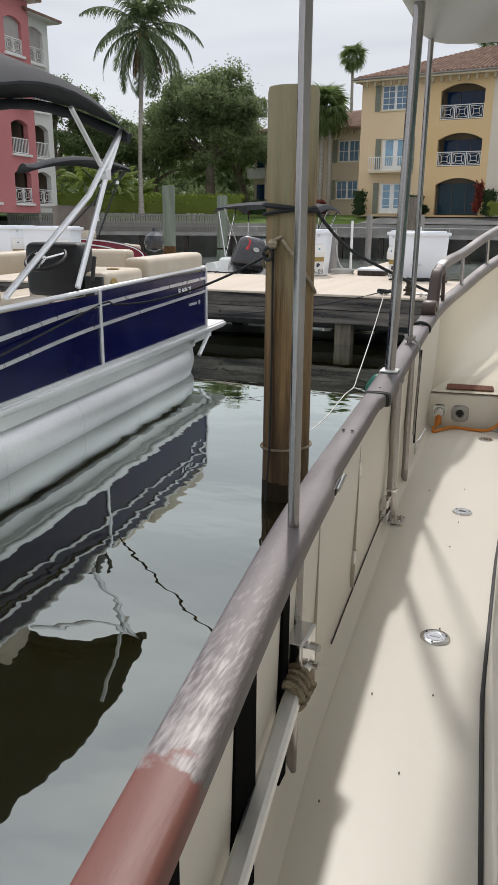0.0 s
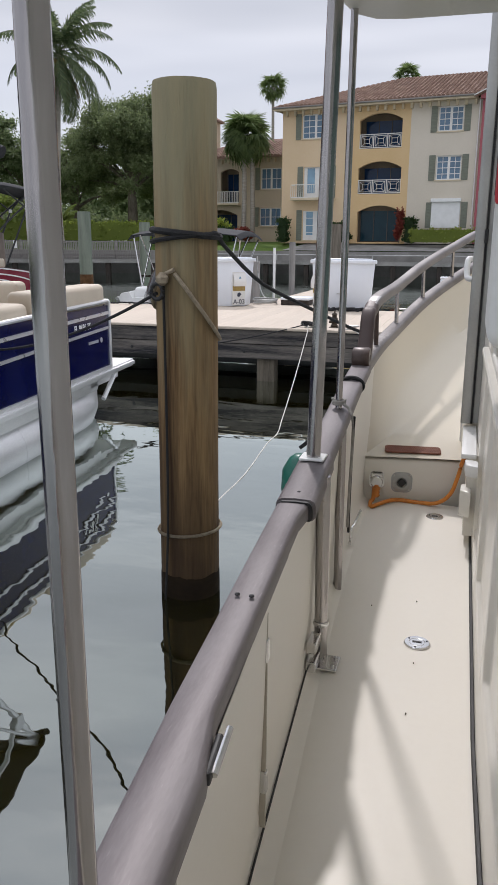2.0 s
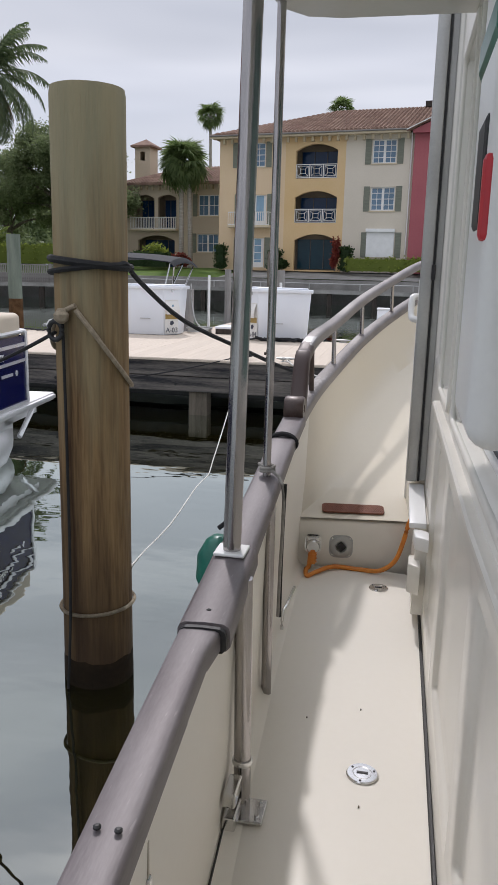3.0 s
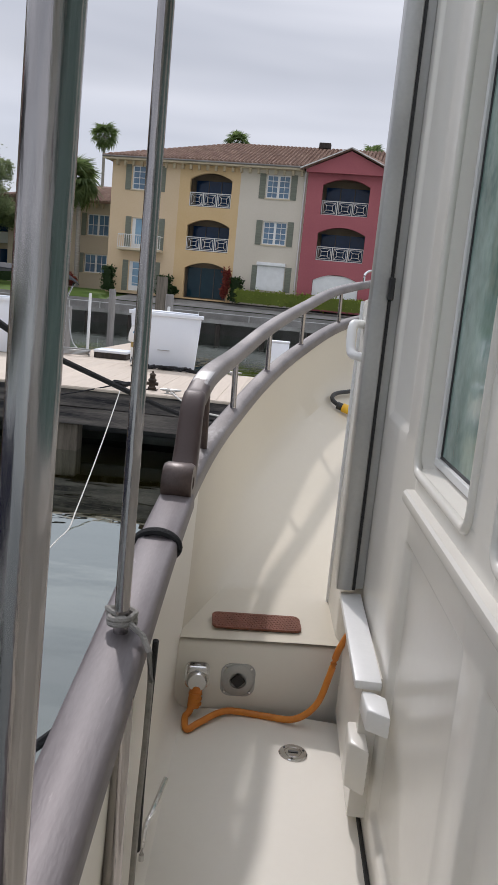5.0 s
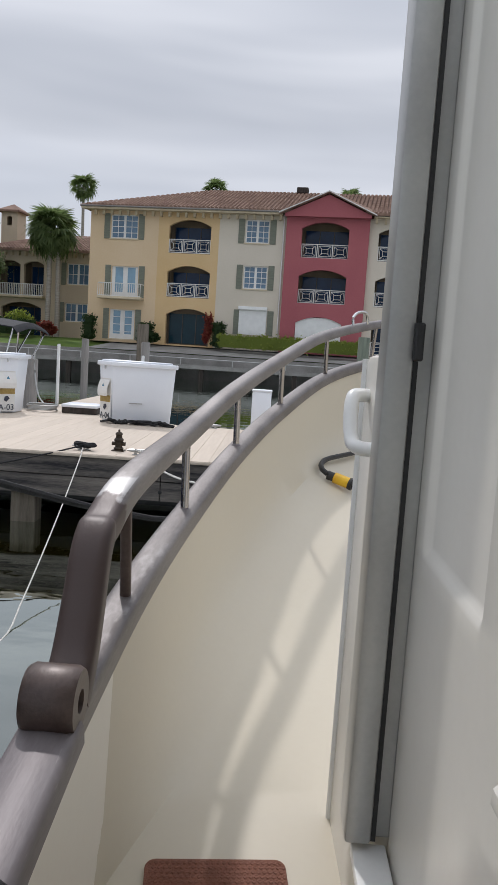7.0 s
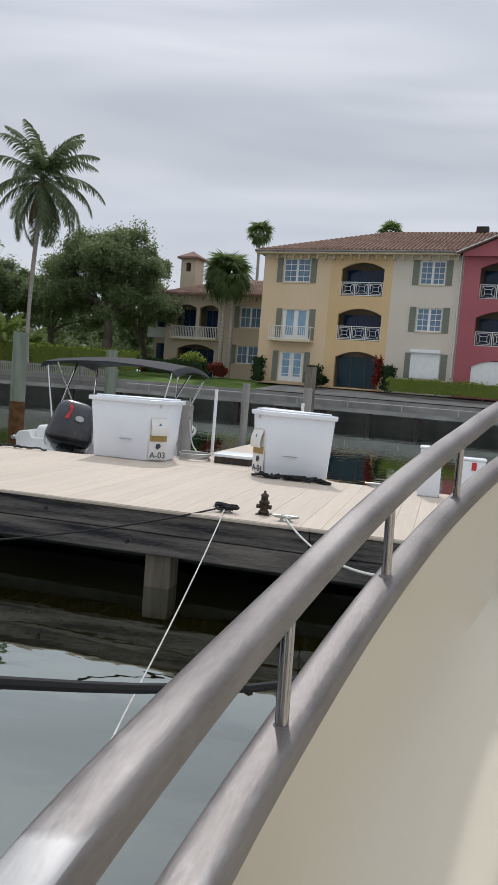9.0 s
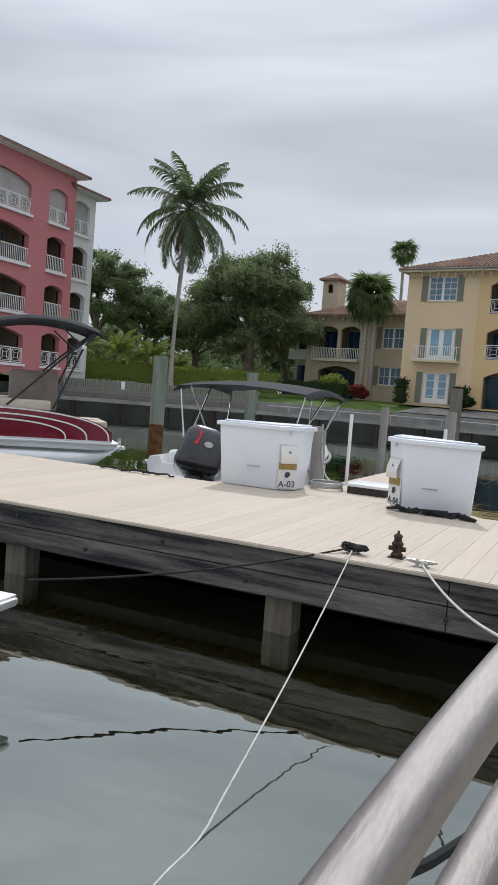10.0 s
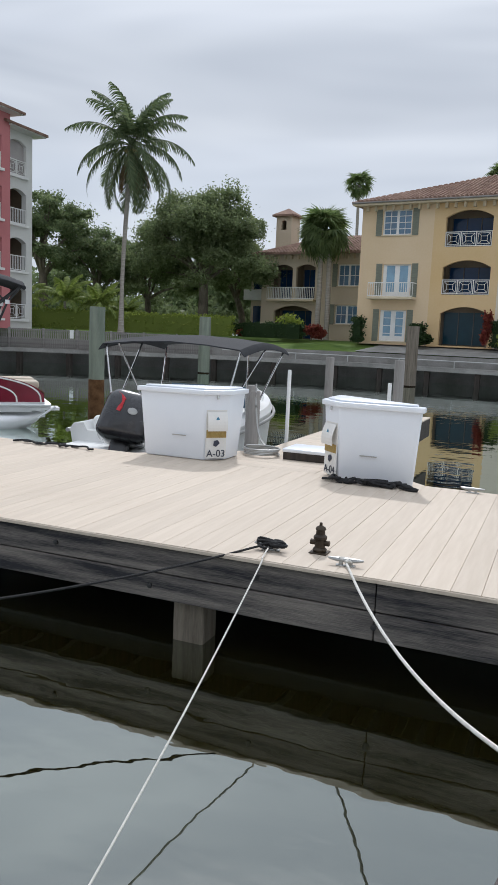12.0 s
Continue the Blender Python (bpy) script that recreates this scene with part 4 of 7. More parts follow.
part("nosing", boxbm(X0, Y0 - 0.008, DZ - 0.036, X1, Y0 + 0.02, DZ - 0.006, bevel=0.006), PLANK, dock)
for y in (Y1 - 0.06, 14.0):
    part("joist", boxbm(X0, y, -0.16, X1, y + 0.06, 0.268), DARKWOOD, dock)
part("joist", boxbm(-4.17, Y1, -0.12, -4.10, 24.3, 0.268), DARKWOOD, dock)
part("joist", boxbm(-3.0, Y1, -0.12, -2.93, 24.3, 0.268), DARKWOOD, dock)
# close joists added across the dock to make its underside look shaded
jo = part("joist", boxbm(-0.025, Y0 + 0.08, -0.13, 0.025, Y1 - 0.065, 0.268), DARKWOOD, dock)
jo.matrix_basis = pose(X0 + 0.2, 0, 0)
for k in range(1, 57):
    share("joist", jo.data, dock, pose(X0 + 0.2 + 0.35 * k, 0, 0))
# unseen black blocks added below the joists, standing for the shade there
part("underside_block", boxbm(X0 + 0.3, 12.7, -0.30, X1 - 0.3, 13.9, -0.131, bevel=0.03), BLACK, dock, "black block added to darken the underside of the dock")
part("underside_block", boxbm(X0 + 0.3, 14.3, -0.30, X1 - 0.3, 15.3, -0.131, bevel=0.03), BLACK, dock, "black block added to darken the underside of the dock")
dp = part("dock_post", boxbm(-0.135, -0.12, -2.0, 0.135, 0.14, -0.17, bevel=0.02), POSTWOOD, dock)
dp.matrix_basis = pose(-2.80, 12.50, 0)
for x, y in ((-5.9, 12.5), (-9.0, 12.5), (-12.1, 12.5), (0.3, 12.5), (-2.8, 15.6), (-5.9, 15.6), (-9.0, 15.6), (0.3, 15.6), (-12.1, 15.6)):
    share("dock_post", dp.data, dock, pose(x, y, 0))
    part("cross_beam", boxbm(x - 0.08, 12.4, -0.158, x + 0.08, 15.88, 0.24), DARKWOOD, dock) if y < 13 else None
for n in range(22):
    x = X0 + 0.6 + n * 0.9
    part("bolt", lathe([(0.022, 0), (0.022, 0.012), (0.01, 0.016)], 8, (0, 0, 0)), BLACK, dock).matrix_basis = pose(x, Y0 + 0.02, 0.16 - 0.22 * (n % 2), 90)


def pile(name, at, r, top, material, label, group="", foot=0.05, wet=((0.010, 0.007, 0.005), (0.03, 0.02, 0.011))):
    t = thing(name, label, "piling", (at[0], at[1], 0), group=group)
    prof = [(r * 1.02, -2.4), (r * 1.02, WL - 0.1), (r * 1.0, 0.2), (r * 0.985, top - 0.03), (r * 0.95, top)]
    part("timber", lathe(prof, 28, wobble=0.02), material, t, "", True)
    part("wet_base", lathe([(r * 1.03, -2.4), (r * 1.03, WL + 0.04), (r * 1.022, WL + foot), (r * 1.006, WL + foot + 0.03)], 28, wobble=0.02), pbr(name + "_wet", *wet, 0.9, 0, 6, 40, 0.5, 0.12), t, "dark wet foot with barnacle stain", True)
    return t


PX, PY, PR_ = -1.40, 5.44, 0.165


def stained_pile():
    """Brown timber with a green-grey bleached head and a damp dark foot, both with ragged borders."""
    m = PILE.copy()
    m.name = "stained_pile"
    n, l = m.node_tree.nodes, m.node_tree.links
    b = n["Principled BSDF"]
    src = b.inputs["Base Color"].links[0].from_socket
    co = n.new("ShaderNodeTexCoord")
    sep = n.new("ShaderNodeSeparateXYZ")
    l.new(co.outputs["Object"], sep.inputs[0])
    mp = n.new("ShaderNodeMapping")
    mp.inputs["Scale"].default_value = (9, 9, 0.9)
    l.new(co.outputs["Object"], mp.inputs["Vector"])
    nz = n.new("ShaderNodeTexNoise")
    nz.inputs["Scale"].default_value = 1.0
    nz.inputs["Detail"].default_value = 6
    l.new(mp.outputs[0], nz.inputs["Vector"])
    ad = n.new("ShaderNodeMath")
    ad.operation = "MULTIPLY_ADD"
    ad.inputs[1].default_value = 2.6
    l.new(nz.outputs["Fac"], ad.inputs[0])
    l.new(sep.outputs["Z"], ad.inputs[2])
    last = src
    for lo, hi, col, amount in ((2.1, 3.2, (0.27, 0.255, 0.16, 1), 0.75), (1.95, 0.75, (0.035, 0.019, 0.009, 1), 0.85)):
        mr = n.new("ShaderNodeMapRange")
        mr.inputs["From Min"].default_value, mr.inputs["From Max"].default_value = lo, hi
        mr.inputs["To Max"].default_value = amount
        l.new(ad.outputs[0], mr.inputs["Value"])
        mx = n.new("ShaderNodeMix")
        mx.data_type = "RGBA"
        mx.inputs["B"].default_value = col
        l.new(mr.outputs["Result"], mx.inputs["Factor"])
        l.new(last, mx.inputs["A"])
        last = mx.outputs["Result"]
    l.new(last, b.inputs["Base Color"])
    return m


big = pile("mooring_piling", (PX, PY), PR_, 2.22, stained_pile(), "tall weathered brown timber mooring piling with a greenish top", foot=0.12)
pile("mooring_piling", (-12.9, 26.0), 0.225, 2.57, PILE_GREEN, "pale green timber piling with a rusty brown foot", "far pilings", 0.95, ((0.07, 0.035, 0.015), (0.16, 0.085, 0.04)))
pile("mooring_piling", (-8.3, 50.0), 0.34, 2.85, POSTWOOD, "brown-grey timber piling standing in the basin", "far pilings")
pile("mooring_piling", (-21.2, 50.0), 0.36, 2.98, PILE_GREEN, "grey-green timber piling standing in the basin", "far pilings")
pile("mooring_piling", (4.6, 47.0), 0.32, 2.8, PILE_GREEN, "green timber piling standing in the basin", "far pilings")
pile("mooring_piling", (7.2, 46.0), 0.34, 3.0, PILE_GREEN, "green timber piling standing in the basin", "far pilings")


def dock_box(mirror, at, num):
    """A tall corner dock box: front, chamfered corner with a sign, side, sloping back."""
    t = thing("dock_box", "white fibreglass corner dock box" + (" numbered " + num if num else " further down the dock"), "dock box", at, group="dock boxes")
    sx = -1 if mirror else 1
    def plan(g):
        p = [(0.25 - g * 0.4, 0 - g), (1.20 + g, 0 - g), (1.20 + g, 0.10), (0.10, 0.74 + g), (0 - g, 0.74 + g), (0 - g, 0.25 - g * 0.4)]
        p = [(x * sx, y) for x, y in p]
        return p if sx > 0 else p[::-1]
    bm = bmesh.new()
    lo = [bm.verts.new((*p, 0.0)) for p in plan(-0.06)]
    hi = [bm.verts.new((*p, 0.86)) for p in plan(0.0)]
    n = 6
    fs = [bm.faces.new(list(reversed(lo))), bm.faces.new(hi)] + [bm.faces.new((lo[k], lo[(k + 1) % n], hi[(k + 1) % n], hi[k])) for k in range(n)]
    bmesh.ops.recalc_face_normals(bm, faces=bm.faces[:])
    bmesh.ops.bevel(bm, geom=bm.edges[:], offset=0.02, segments=2, affect="EDGES", profile=0.5)
    part("body", bm, BOXWHITE, t, "", True)
    bm = prism(plan(0.035), 0.852, 0.915, 0.012)
    lid = part("lid", bm, BOXWHITE, t, "white overhanging lid", True)
    bm = prism([(p[0] * 0.93 + 0.03 * sx, p[1] * 0.93 + 0.03) for p in plan(0.0)], 0.913, 0.94, 0.015)
    part("lid_crown", bm, BOXWHITE, lid, "", True)
    sm = Matrix.Translation((0.132 * sx, 0.132, 0)) @ pose(0, 0, 0, 0, 0, -45 * sx)
    part("latch", boxbm(-0.012, -0.03, 0.80, 0.012, -0.008, 0.87, bevel=0.004, m=sm), CHROME, t)
    sg = part("sign_panel", boxbm(-0.14, -0.026, 0.03, 0.14, -0.010, 0.66, m=sm @ Matrix.Translation((0, 0.03, 0))), TRIMWHITE, t, "peeling white notice panel")
    part("curled_sheet", grid([[sm @ Vector((u, -0.01 - 0.05 * math.sin(w * 2.2), 0.64 - 0.25 * w)) for u in (-0.135, 0, 0.135)] for w in np.linspace(0, 1, 7)]), TRIMWHITE, sg)
    part("faded_patch", boxbm(-0.135, -0.004, 0.30, 0.135, 0.003, 0.40, m=sm), GOLD, sg)
    part("blue_mark", prism([(-0.05, 0.50), (0.05, 0.50), (0.0, 0.58)], 0, 0.004), BLUEINK, sg).matrix_basis = sm @ Matrix.Translation((0, -0.045, 0)) @ pose(0, 0, 0, 90)
    if num:
        words("number", num, 0.13, INK, sg, sm @ Matrix.Translation((0, -0.002, 0.09)) @ pose(0, 0, 0, 90))
    part("emblem", prism([(-0.04, 0.2), (0.0, 0.18), (0.05, 0.23), (0.02, 0.27), (-0.03, 0.26)], 0, 0.004), INK, sg).matrix_basis = sm @ Matrix.Translation((0, -0.001, 0)) @ pose(0, 0, 0, 90)
    part("nameplate_recess", boxbm(0.62 * sx - 0.1, -0.004 + 0.02, 0.30, 0.62 * sx + 0.1, 0.03, 0.312), GREY_ALU, t)
    return t


dock_box(True, (-4.19, 15.92, DZ), "A-03")
dock_box(False, (-2.86, 15.72, DZ), "A-04")
dock_box(True, (-10.45, 15.92, DZ), "")
dock_box(True, (-11.75, 15.92, DZ), "")

# ---- houses ----
def wall_bm(s0, s1, z0, z1, holes, depth=0.3, arch=()):
    """A wall in the x-z plane (front at y = 0) with through openings; arch holes get a curved head."""
    bm = bmesh.new()
    xs = sorted({s0, s1, *[h[0] for h in holes], *[h[2] for h in holes]})
    zs = sorted({z0, z1, *[h[1] for h in holes], *[h[3] for h in holes]})
    def hole(x, z):
        return any(h[0] < x < h[2] and h[1] < z < h[3] for h in holes)
    for y in (0.0, depth):
        for a, b in zip(xs, xs[1:]):
            for c, d in zip(zs, zs[1:]):
                if not hole((a + b) / 2, (c + d) / 2):
                    bm.faces.new([bm.verts.new(v) for v in ((a, y, c), (b, y, c), (b, y, d), (a, y, d))])
    for a, c, b, d in list(holes) + [(s0, z0, s1, z1)]:
        for p, q in (((a, c), (b, c)), ((b, c), (b, d)), ((b, d), (a, d)), ((a, d), (a, c))):
            bm.faces.new([bm.verts.new(v) for v in ((p[0], 0, p[1]), (q[0], 0, q[1]), (q[0], depth, q[1]), (p[0], depth, p[1]))])
    bmesh.ops.remove_doubles(bm, verts=bm.verts[:], dist=0.0005)
    for a, c, b, d in arch:
        rise = min(0.45, (b - a) * 0.16)
        n = 10
        curve = [(a + (b - a) * k / n, d - rise * (2 * k / n - 1) ** 2) for k in range(n + 1)]
        for y in (0.0, depth):
            for p, q in zip(curve, curve[1:]):
                bm.faces.new([bm.verts.new(v) for v in ((p[0], y, p[1]), (q[0], y, q[1]), (q[0], y, d), (p[0], y, d))])
        for p, q in zip(curve, curve[1:]):
            bm.faces.new([bm.verts.new(v) for v in ((p[0], 0.0, p[1]), (q[0], 0.0, q[1]), (q[0], depth, q[1]), (p[0], depth, p[1]))])
    bmesh.ops.remove_doubles(bm, verts=bm.verts[:], dist=0.0005)
    bmesh.ops.recalc_face_normals(bm, faces=bm.faces[:])
    return bm


def sash_window(house, a, c, b, d, cols=2, rows=2, shutters=True, pane=None, name="window"):
    """A white framed window set into the wall, with muntins and a shutter either side."""
    w = part(name, boxbm(a, 0.10, c, a + 0.08, 0.18, d), TRIMWHITE, house)
    for q in ((b - 0.08, c, b, d), (a + 0.08, c, b - 0.08, c + 0.08), (a + 0.08, d - 0.08, b - 0.08, d)):
        part("frame", boxbm(q[0], 0.10, q[1], q[2], 0.18, q[3]), TRIMWHITE, w)
    part("pane", boxbm(a + 0.06, 0.16, c + 0.06, b - 0.06, 0.17, d - 0.06), pane or PANE, w)
    for k in range(1, cols):
        x = a + (b - a) * k / cols
        part("muntin", boxbm(x - (0.085 if k * 2 == cols else 0.018), 0.12, c + 0.08, x + (0.085 if k * 2 == cols else 0.018), 0.165, d - 0.08), TRIMWHITE, w)
    for k in range(1, rows):
        z = c + (d - c) * k / rows
        part("muntin", boxbm(a + 0.08, 0.125, z - 0.022, b - 0.08, 0.163, z + 0.022), TRIMWHITE, w)
    if name == "french_door":
        m_ = (a + b) / 2
        for x0, x1 in ((a + 0.081, a + 0.24), (m_ - 0.17, m_ - 0.051), (m_ + 0.051, m_ + 0.17), (b - 0.24, b - 0.081)):
            part("stile", boxbm(x0, 0.118, c + 0.081, x1, 0.164, d - 0.081), TRIMWHITE, w)
        part("kick_rail", boxbm(a + 0.081, 0.115, c + 0.081, b - 0.081, 0.1645, c + 0.36), TRIMWHITE, w)
    part("sill", boxbm(a - 0.08, -0.06, c - 0.08, b + 0.08, 0.16, c - 0.004), TRIMCREAM, w)
    if shutters:
        for x0, x1 in ((a - 0.50, a - 0.06), (b + 0.06, b + 0.50)):
            sh = part("shutter", boxbm(x0, -0.05, c - 0.05, x1, -0.004, d + 0.05, bevel=0.01, seg=1), SHUTTER, w)
            n = 9
            for k in range(n):
                z = c + (d - c) * (k + 0.5) / n
                part("louvre", boxbm(x0 + 0.06, -0.064, z - 0.05, x1 - 0.06, -0.05, z + 0.03), SHUTTER, sh)
    return w


def rail_panel(house, a, b, z0, z1, y, fancy=True, name="balcony_rail"):
    """White metal rail: posts, top and bottom bars, and either framed squares or upright bars."""
    r = part(name, boxbm(a, y, z1 - 0.05, b, y + 0.05, z1), TRIMWHITE, house)
    part("bottom_bar", boxbm(a, y, z0, b, y + 0.05, z0 + 0.05), TRIMWHITE, r)
    if fancy:
        n = max(1, round((b - a) / 1.0))
        for k in range(n + 1):
            x = a + (b - a) * k / n
            part("post", boxbm(x - 0.03, y - 0.003, z0, x + 0.03, y + 0.053, z1), TRIMWHITE, r)
        for k in range(n):
            x0, x1 = a + (b - a) * k / n + 0.1, a + (b - a) * (k + 1) / n - 0.1
            for m, t in ((0.0, 0.026), (0.2, 0.024)):
                u0, u1, v0, v1 = x0 + m, x1 - m, z0 + 0.12 + m, z1 - 0.12 - m
                bm = bmesh.new()
                for q in ((u0, v0, u1, v0 + t), (u0, v1 - t, u1, v1), (u0, v0 + t, u0 + t, v1 - t), (u1 - t, v0 + t, u1, v1 - t)):
                    box(bm, q[0], y + 0.01, q[1], q[2], y + 0.04, q[3])
                part("square", bm, TRIMWHITE, r)
            bm = bmesh.new()
            mx_, mz_ = (x0 + x1) / 2, (z0 + z1) / 2
            ang = math.degrees(math.atan2(z1 - z0 - 0.24, x1 - x0))
            for q in (ang, 180 - ang, 180 + ang, -ang):
                box(bm, 0.24, y + 0.012, -0.014, 0.50, y + 0.036, 0.014, m=Matrix.Translation((mx_, 0, mz_)) @ pose(0, 0, 0, 0, -q, 0))
            part("cross_bars", bm, TRIMWHITE, r)
    else:
        n = max(2, round((b - a) / 0.16))
        for k in range(n + 1):
            x = a + (b - a) * k / n
            part("bar", boxbm(x - 0.016, y + 0.008, z0 + 0.05, x + 0.016, y + 0.042, z1 - 0.05), TRIMWHITE, r)
    return r


def loggia(house, a, c, b, d, pane=None, rail=True, deep=1.3, fancy=True):
    """A shaded recess behind an arched opening, with glazed doors and a rail."""
    # floor, walls and soffit share the plaster darkened to look shaded
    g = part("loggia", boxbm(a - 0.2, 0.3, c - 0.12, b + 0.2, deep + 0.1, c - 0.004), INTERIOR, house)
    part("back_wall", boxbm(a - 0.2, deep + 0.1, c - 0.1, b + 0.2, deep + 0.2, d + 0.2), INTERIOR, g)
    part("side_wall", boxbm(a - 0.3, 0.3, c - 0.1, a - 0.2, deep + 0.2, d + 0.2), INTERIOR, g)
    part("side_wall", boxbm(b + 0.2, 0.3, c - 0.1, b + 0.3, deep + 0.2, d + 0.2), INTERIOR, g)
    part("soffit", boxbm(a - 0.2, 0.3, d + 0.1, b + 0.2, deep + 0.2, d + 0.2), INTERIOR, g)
    part("pane", boxbm(a + 0.1, deep + 0.04, c + 0.08, b - 0.1, deep + 0.09, d - 0.35), pane or PANE_DARK, g)
    for k in range(4):
        x = a + 0.1 + (b - a - 0.2) * k / 3
        part("door_stile", boxbm(x - 0.03, deep, c + 0.0, x + 0.03, deep + 0.06, d - 0.33), BRONZE_FRAME, g)
    if rail:
        rail_panel(house, a + 0.02, b - 0.02, c + 0.04, c + 1.0, 0.06, fancy)
    return g


def roof_bm(pts, faces, tile=0.0):
    bm = bmesh.new()
    vs = [bm.verts.new(p) for p in pts]
    for f in faces:
        bm.faces.new([vs[k] for k in f])
    bmesh.ops.recalc_face_normals(bm, faces=bm.faces[:])
    r = bmesh.ops.extrude_face_region(bm, geom=bm.faces[:])
    bmesh.ops.translate(bm, vec=(0, 0, -0.16), verts=[g for g in r["geom"] if isinstance(g, bmesh.types.BMVert)])
    bmesh.ops.recalc_face_normals(bm, faces=bm.faces[:])
    return bm


def tile_ribs(house, s0, s1, z0, y0, ztop, ytop, left_run=0.0, right_run=0.0, step=0.3):
    """Rows of rounded roof tiles down a slope, joined."""
    bm = bmesh.new()
    x = s0 + 0.2
    while x < s1:
        f = 1.0
        if left_run and x < s0 + left_run:
            f = (x - s0) / left_run
        if right_run and x > s1 - right_run:
            f = min(f, (s1 - x) / right_run)
        if f > 0.05:
            a = Vector((x, y0, z0 + 0.02))
            b = Vector((x, y0 + (ytop - y0) * f, z0 + (ztop - z0) * f + 0.02))
            n = max(2, int((b - a).length / 0.42))
            pts = []
            for k in range(n):
                pts += [a.lerp(b, k / n) + Vector((0, 0, 0.03)), a.lerp(b, (k + 0.97) / n) - Vector((0, 0, 0.012))]
            sweep(bm, pts, [(-0.13, -0.06), (-0.09, 0.02), (0, 0.045), (0.09, 0.02), (0.13, -0.06)])
        x += step
    tagged(part("tile_course", bm, ROOFMAT, house, "rows of brown-red barrel tiles"), kind="stuff")


def dentils(house, s0, s1, z, y=-0.28):
    me = part("eave_bracket", boxbm(0, y, -0.34, 0.16, 0.0, 0), TRIMCREAM, house)
    me.matrix_basis = Matrix.Translation((s0 + 0.3, 0, z))
    x = s0 + 0.92
    while x < s1 - 0.2:
        share("eave_bracket", me.data, house, Matrix.Translation((x, 0, z)))
        x += 0.62


def house_base(name, label):
    h = new(name)
    h.empty_display_size = 0.2
    h.matrix_basis = FM.copy()
    return tagged(h, label, "apartment building")


apt = house_base("apartment_building", "three-storey yellow, cream and rose stucco apartment building with tiled roof")
ZB, ZT = GZ - 0.1, 11.25
hy = [(-4.98, 9.27, -2.92, 10.97), (-4.78, 5.05, -2.75, 7.28), (-4.80, 2.0, -2.88, 4.14)]
ay = [(-0.55, 8.38, 2.55, 10.75), (-0.55, 5.25, 2.63, 7.5), (-0.50, GZ, 2.76, 4.45)]
part("wall", wall_bm(-6.55, -1.35, ZB, ZT, hy, 0.3), STUCCO_Y, apt, "pale yellow stucco wall")
part("wall", wall_bm(-1.35, 3.15, ZB, ZT, ay, 0.3, ay), STUCCO_G, apt, "golden yellow stucco wall")
part("side_wall", boxbm(-6.55, 0.3, ZB, -6.25, 14, ZT), STUCCO_Y, apt, "yellow stucco side wall")
sash_window(apt, *hy[0], cols=4, rows=4)
w = sash_window(apt, *hy[1], cols=2, rows=1, pane=PANE_BLUE, name="french_door")
part("balcony_slab", boxbm(-5.55, -0.85, 4.86, -2.22, 0.0, 5.04, bevel=0.03), TRIMCREAM, apt)
rail_panel(apt, -5.5, -2.27, 5.05, 6.0, -0.82, False)
for x in (-5.5, -2.32):
    part("balcony_rail", boxbm(x, -0.77, 5.95, x + 0.05, 0.0, 6.0), TRIMWHITE, apt)
sash_window(apt, *hy[2], cols=2, rows=4, name="french_door", pane=PANE_BLUE)
for k, a in enumerate(ay):
    loggia(apt, *a, rail=k < 2, pane=pbr("teal_screen", (0.006, 0.026, 0.04), (0.012, 0.045, 0.06), 0.15, 0, 0.6, 3.0, 0.02, 0.3) if k == 2 else PANE_DARK, deep=1.3 if k < 2 else 0.6)
hc = [(5.05, 9.30, 6.75, 10.91), (5.08, 6.10, 6.80, 7.71), (5.05, 2.89, 6.95, 4.55)]
part("wall", wall_bm(3.15, 8.0, ZB, ZT, hc, 0.3), STUCCO_C, apt, "cream stucco wall")
for h in hc[:2]:
    sash_window(apt, *h, cols=4, rows=4)
sash_window(apt, *hc[2], cols=2, rows=2)
part("roller_shutter", boxbm(4.95, -0.08, 2.85, 6.95, -0.01, 4.6, bevel=0.02), WHITE, apt, "closed white hurricane shutter")
part("awning_box", boxbm(4.9, -0.28, 4.6, 7.0, -0.0, 4.85, bevel=0.04), WHITE, apt)
ap = [(9.1, 8.41, 12.38, 10.85), (9.08, 5.28, 12.41, 7.6), (9.06, GZ + 0.3, 12.33, 4.35)]
part("wall", wall_bm(8.0, 13.75, ZB, ZT, ap, 0.3, ap), STUCCO_P, apt, "rose stucco wall").matrix_basis = Matrix.Translation((0, -0.35, 0))
part("gable", prism([(7.9, -0.12), (13.85, -0.12), (13.85, 0.06), (10.87, 1.38), (7.9, 0.06)], 0, 0.35), STUCCO_P, apt, "rose stucco gable").matrix_basis = pose(0, -0.45, ZT, 90)
part("return_wall", boxbm(8.0, -0.05, ZB, 8.25, 0.0, ZT), STUCCO_P, apt)
for k, a in enumerate(ap[:2]):
    loggia(apt, *a)
part("storm_panel", boxbm(9.08, -0.25, GZ + 0.3, 12.3, -0.15, 4.3), WHITE, apt, "white storm panel in the ground-floor arch")
a2 = [(14.4, 8.41, 17.6, 10.75), (14.4, 5.28, 17.6, 7.5), (14.4, GZ, 17.6, 4.4)]
part("wall", wall_bm(13.75, 30.0, ZB, ZT, a2 + [(19.5, 9.3, 21.5, 10.9), (19.5, 6.1, 21.5, 7.7)], 0.3, a2), STUCCO_C, apt, "cream stucco wall")
for k, a in enumerate(a2):
    loggia(apt, *a)
for z in (9.3, 6.1):
    sash_window(apt, 19.5, z, 21.5, z + 1.6, cols=4, rows=4)
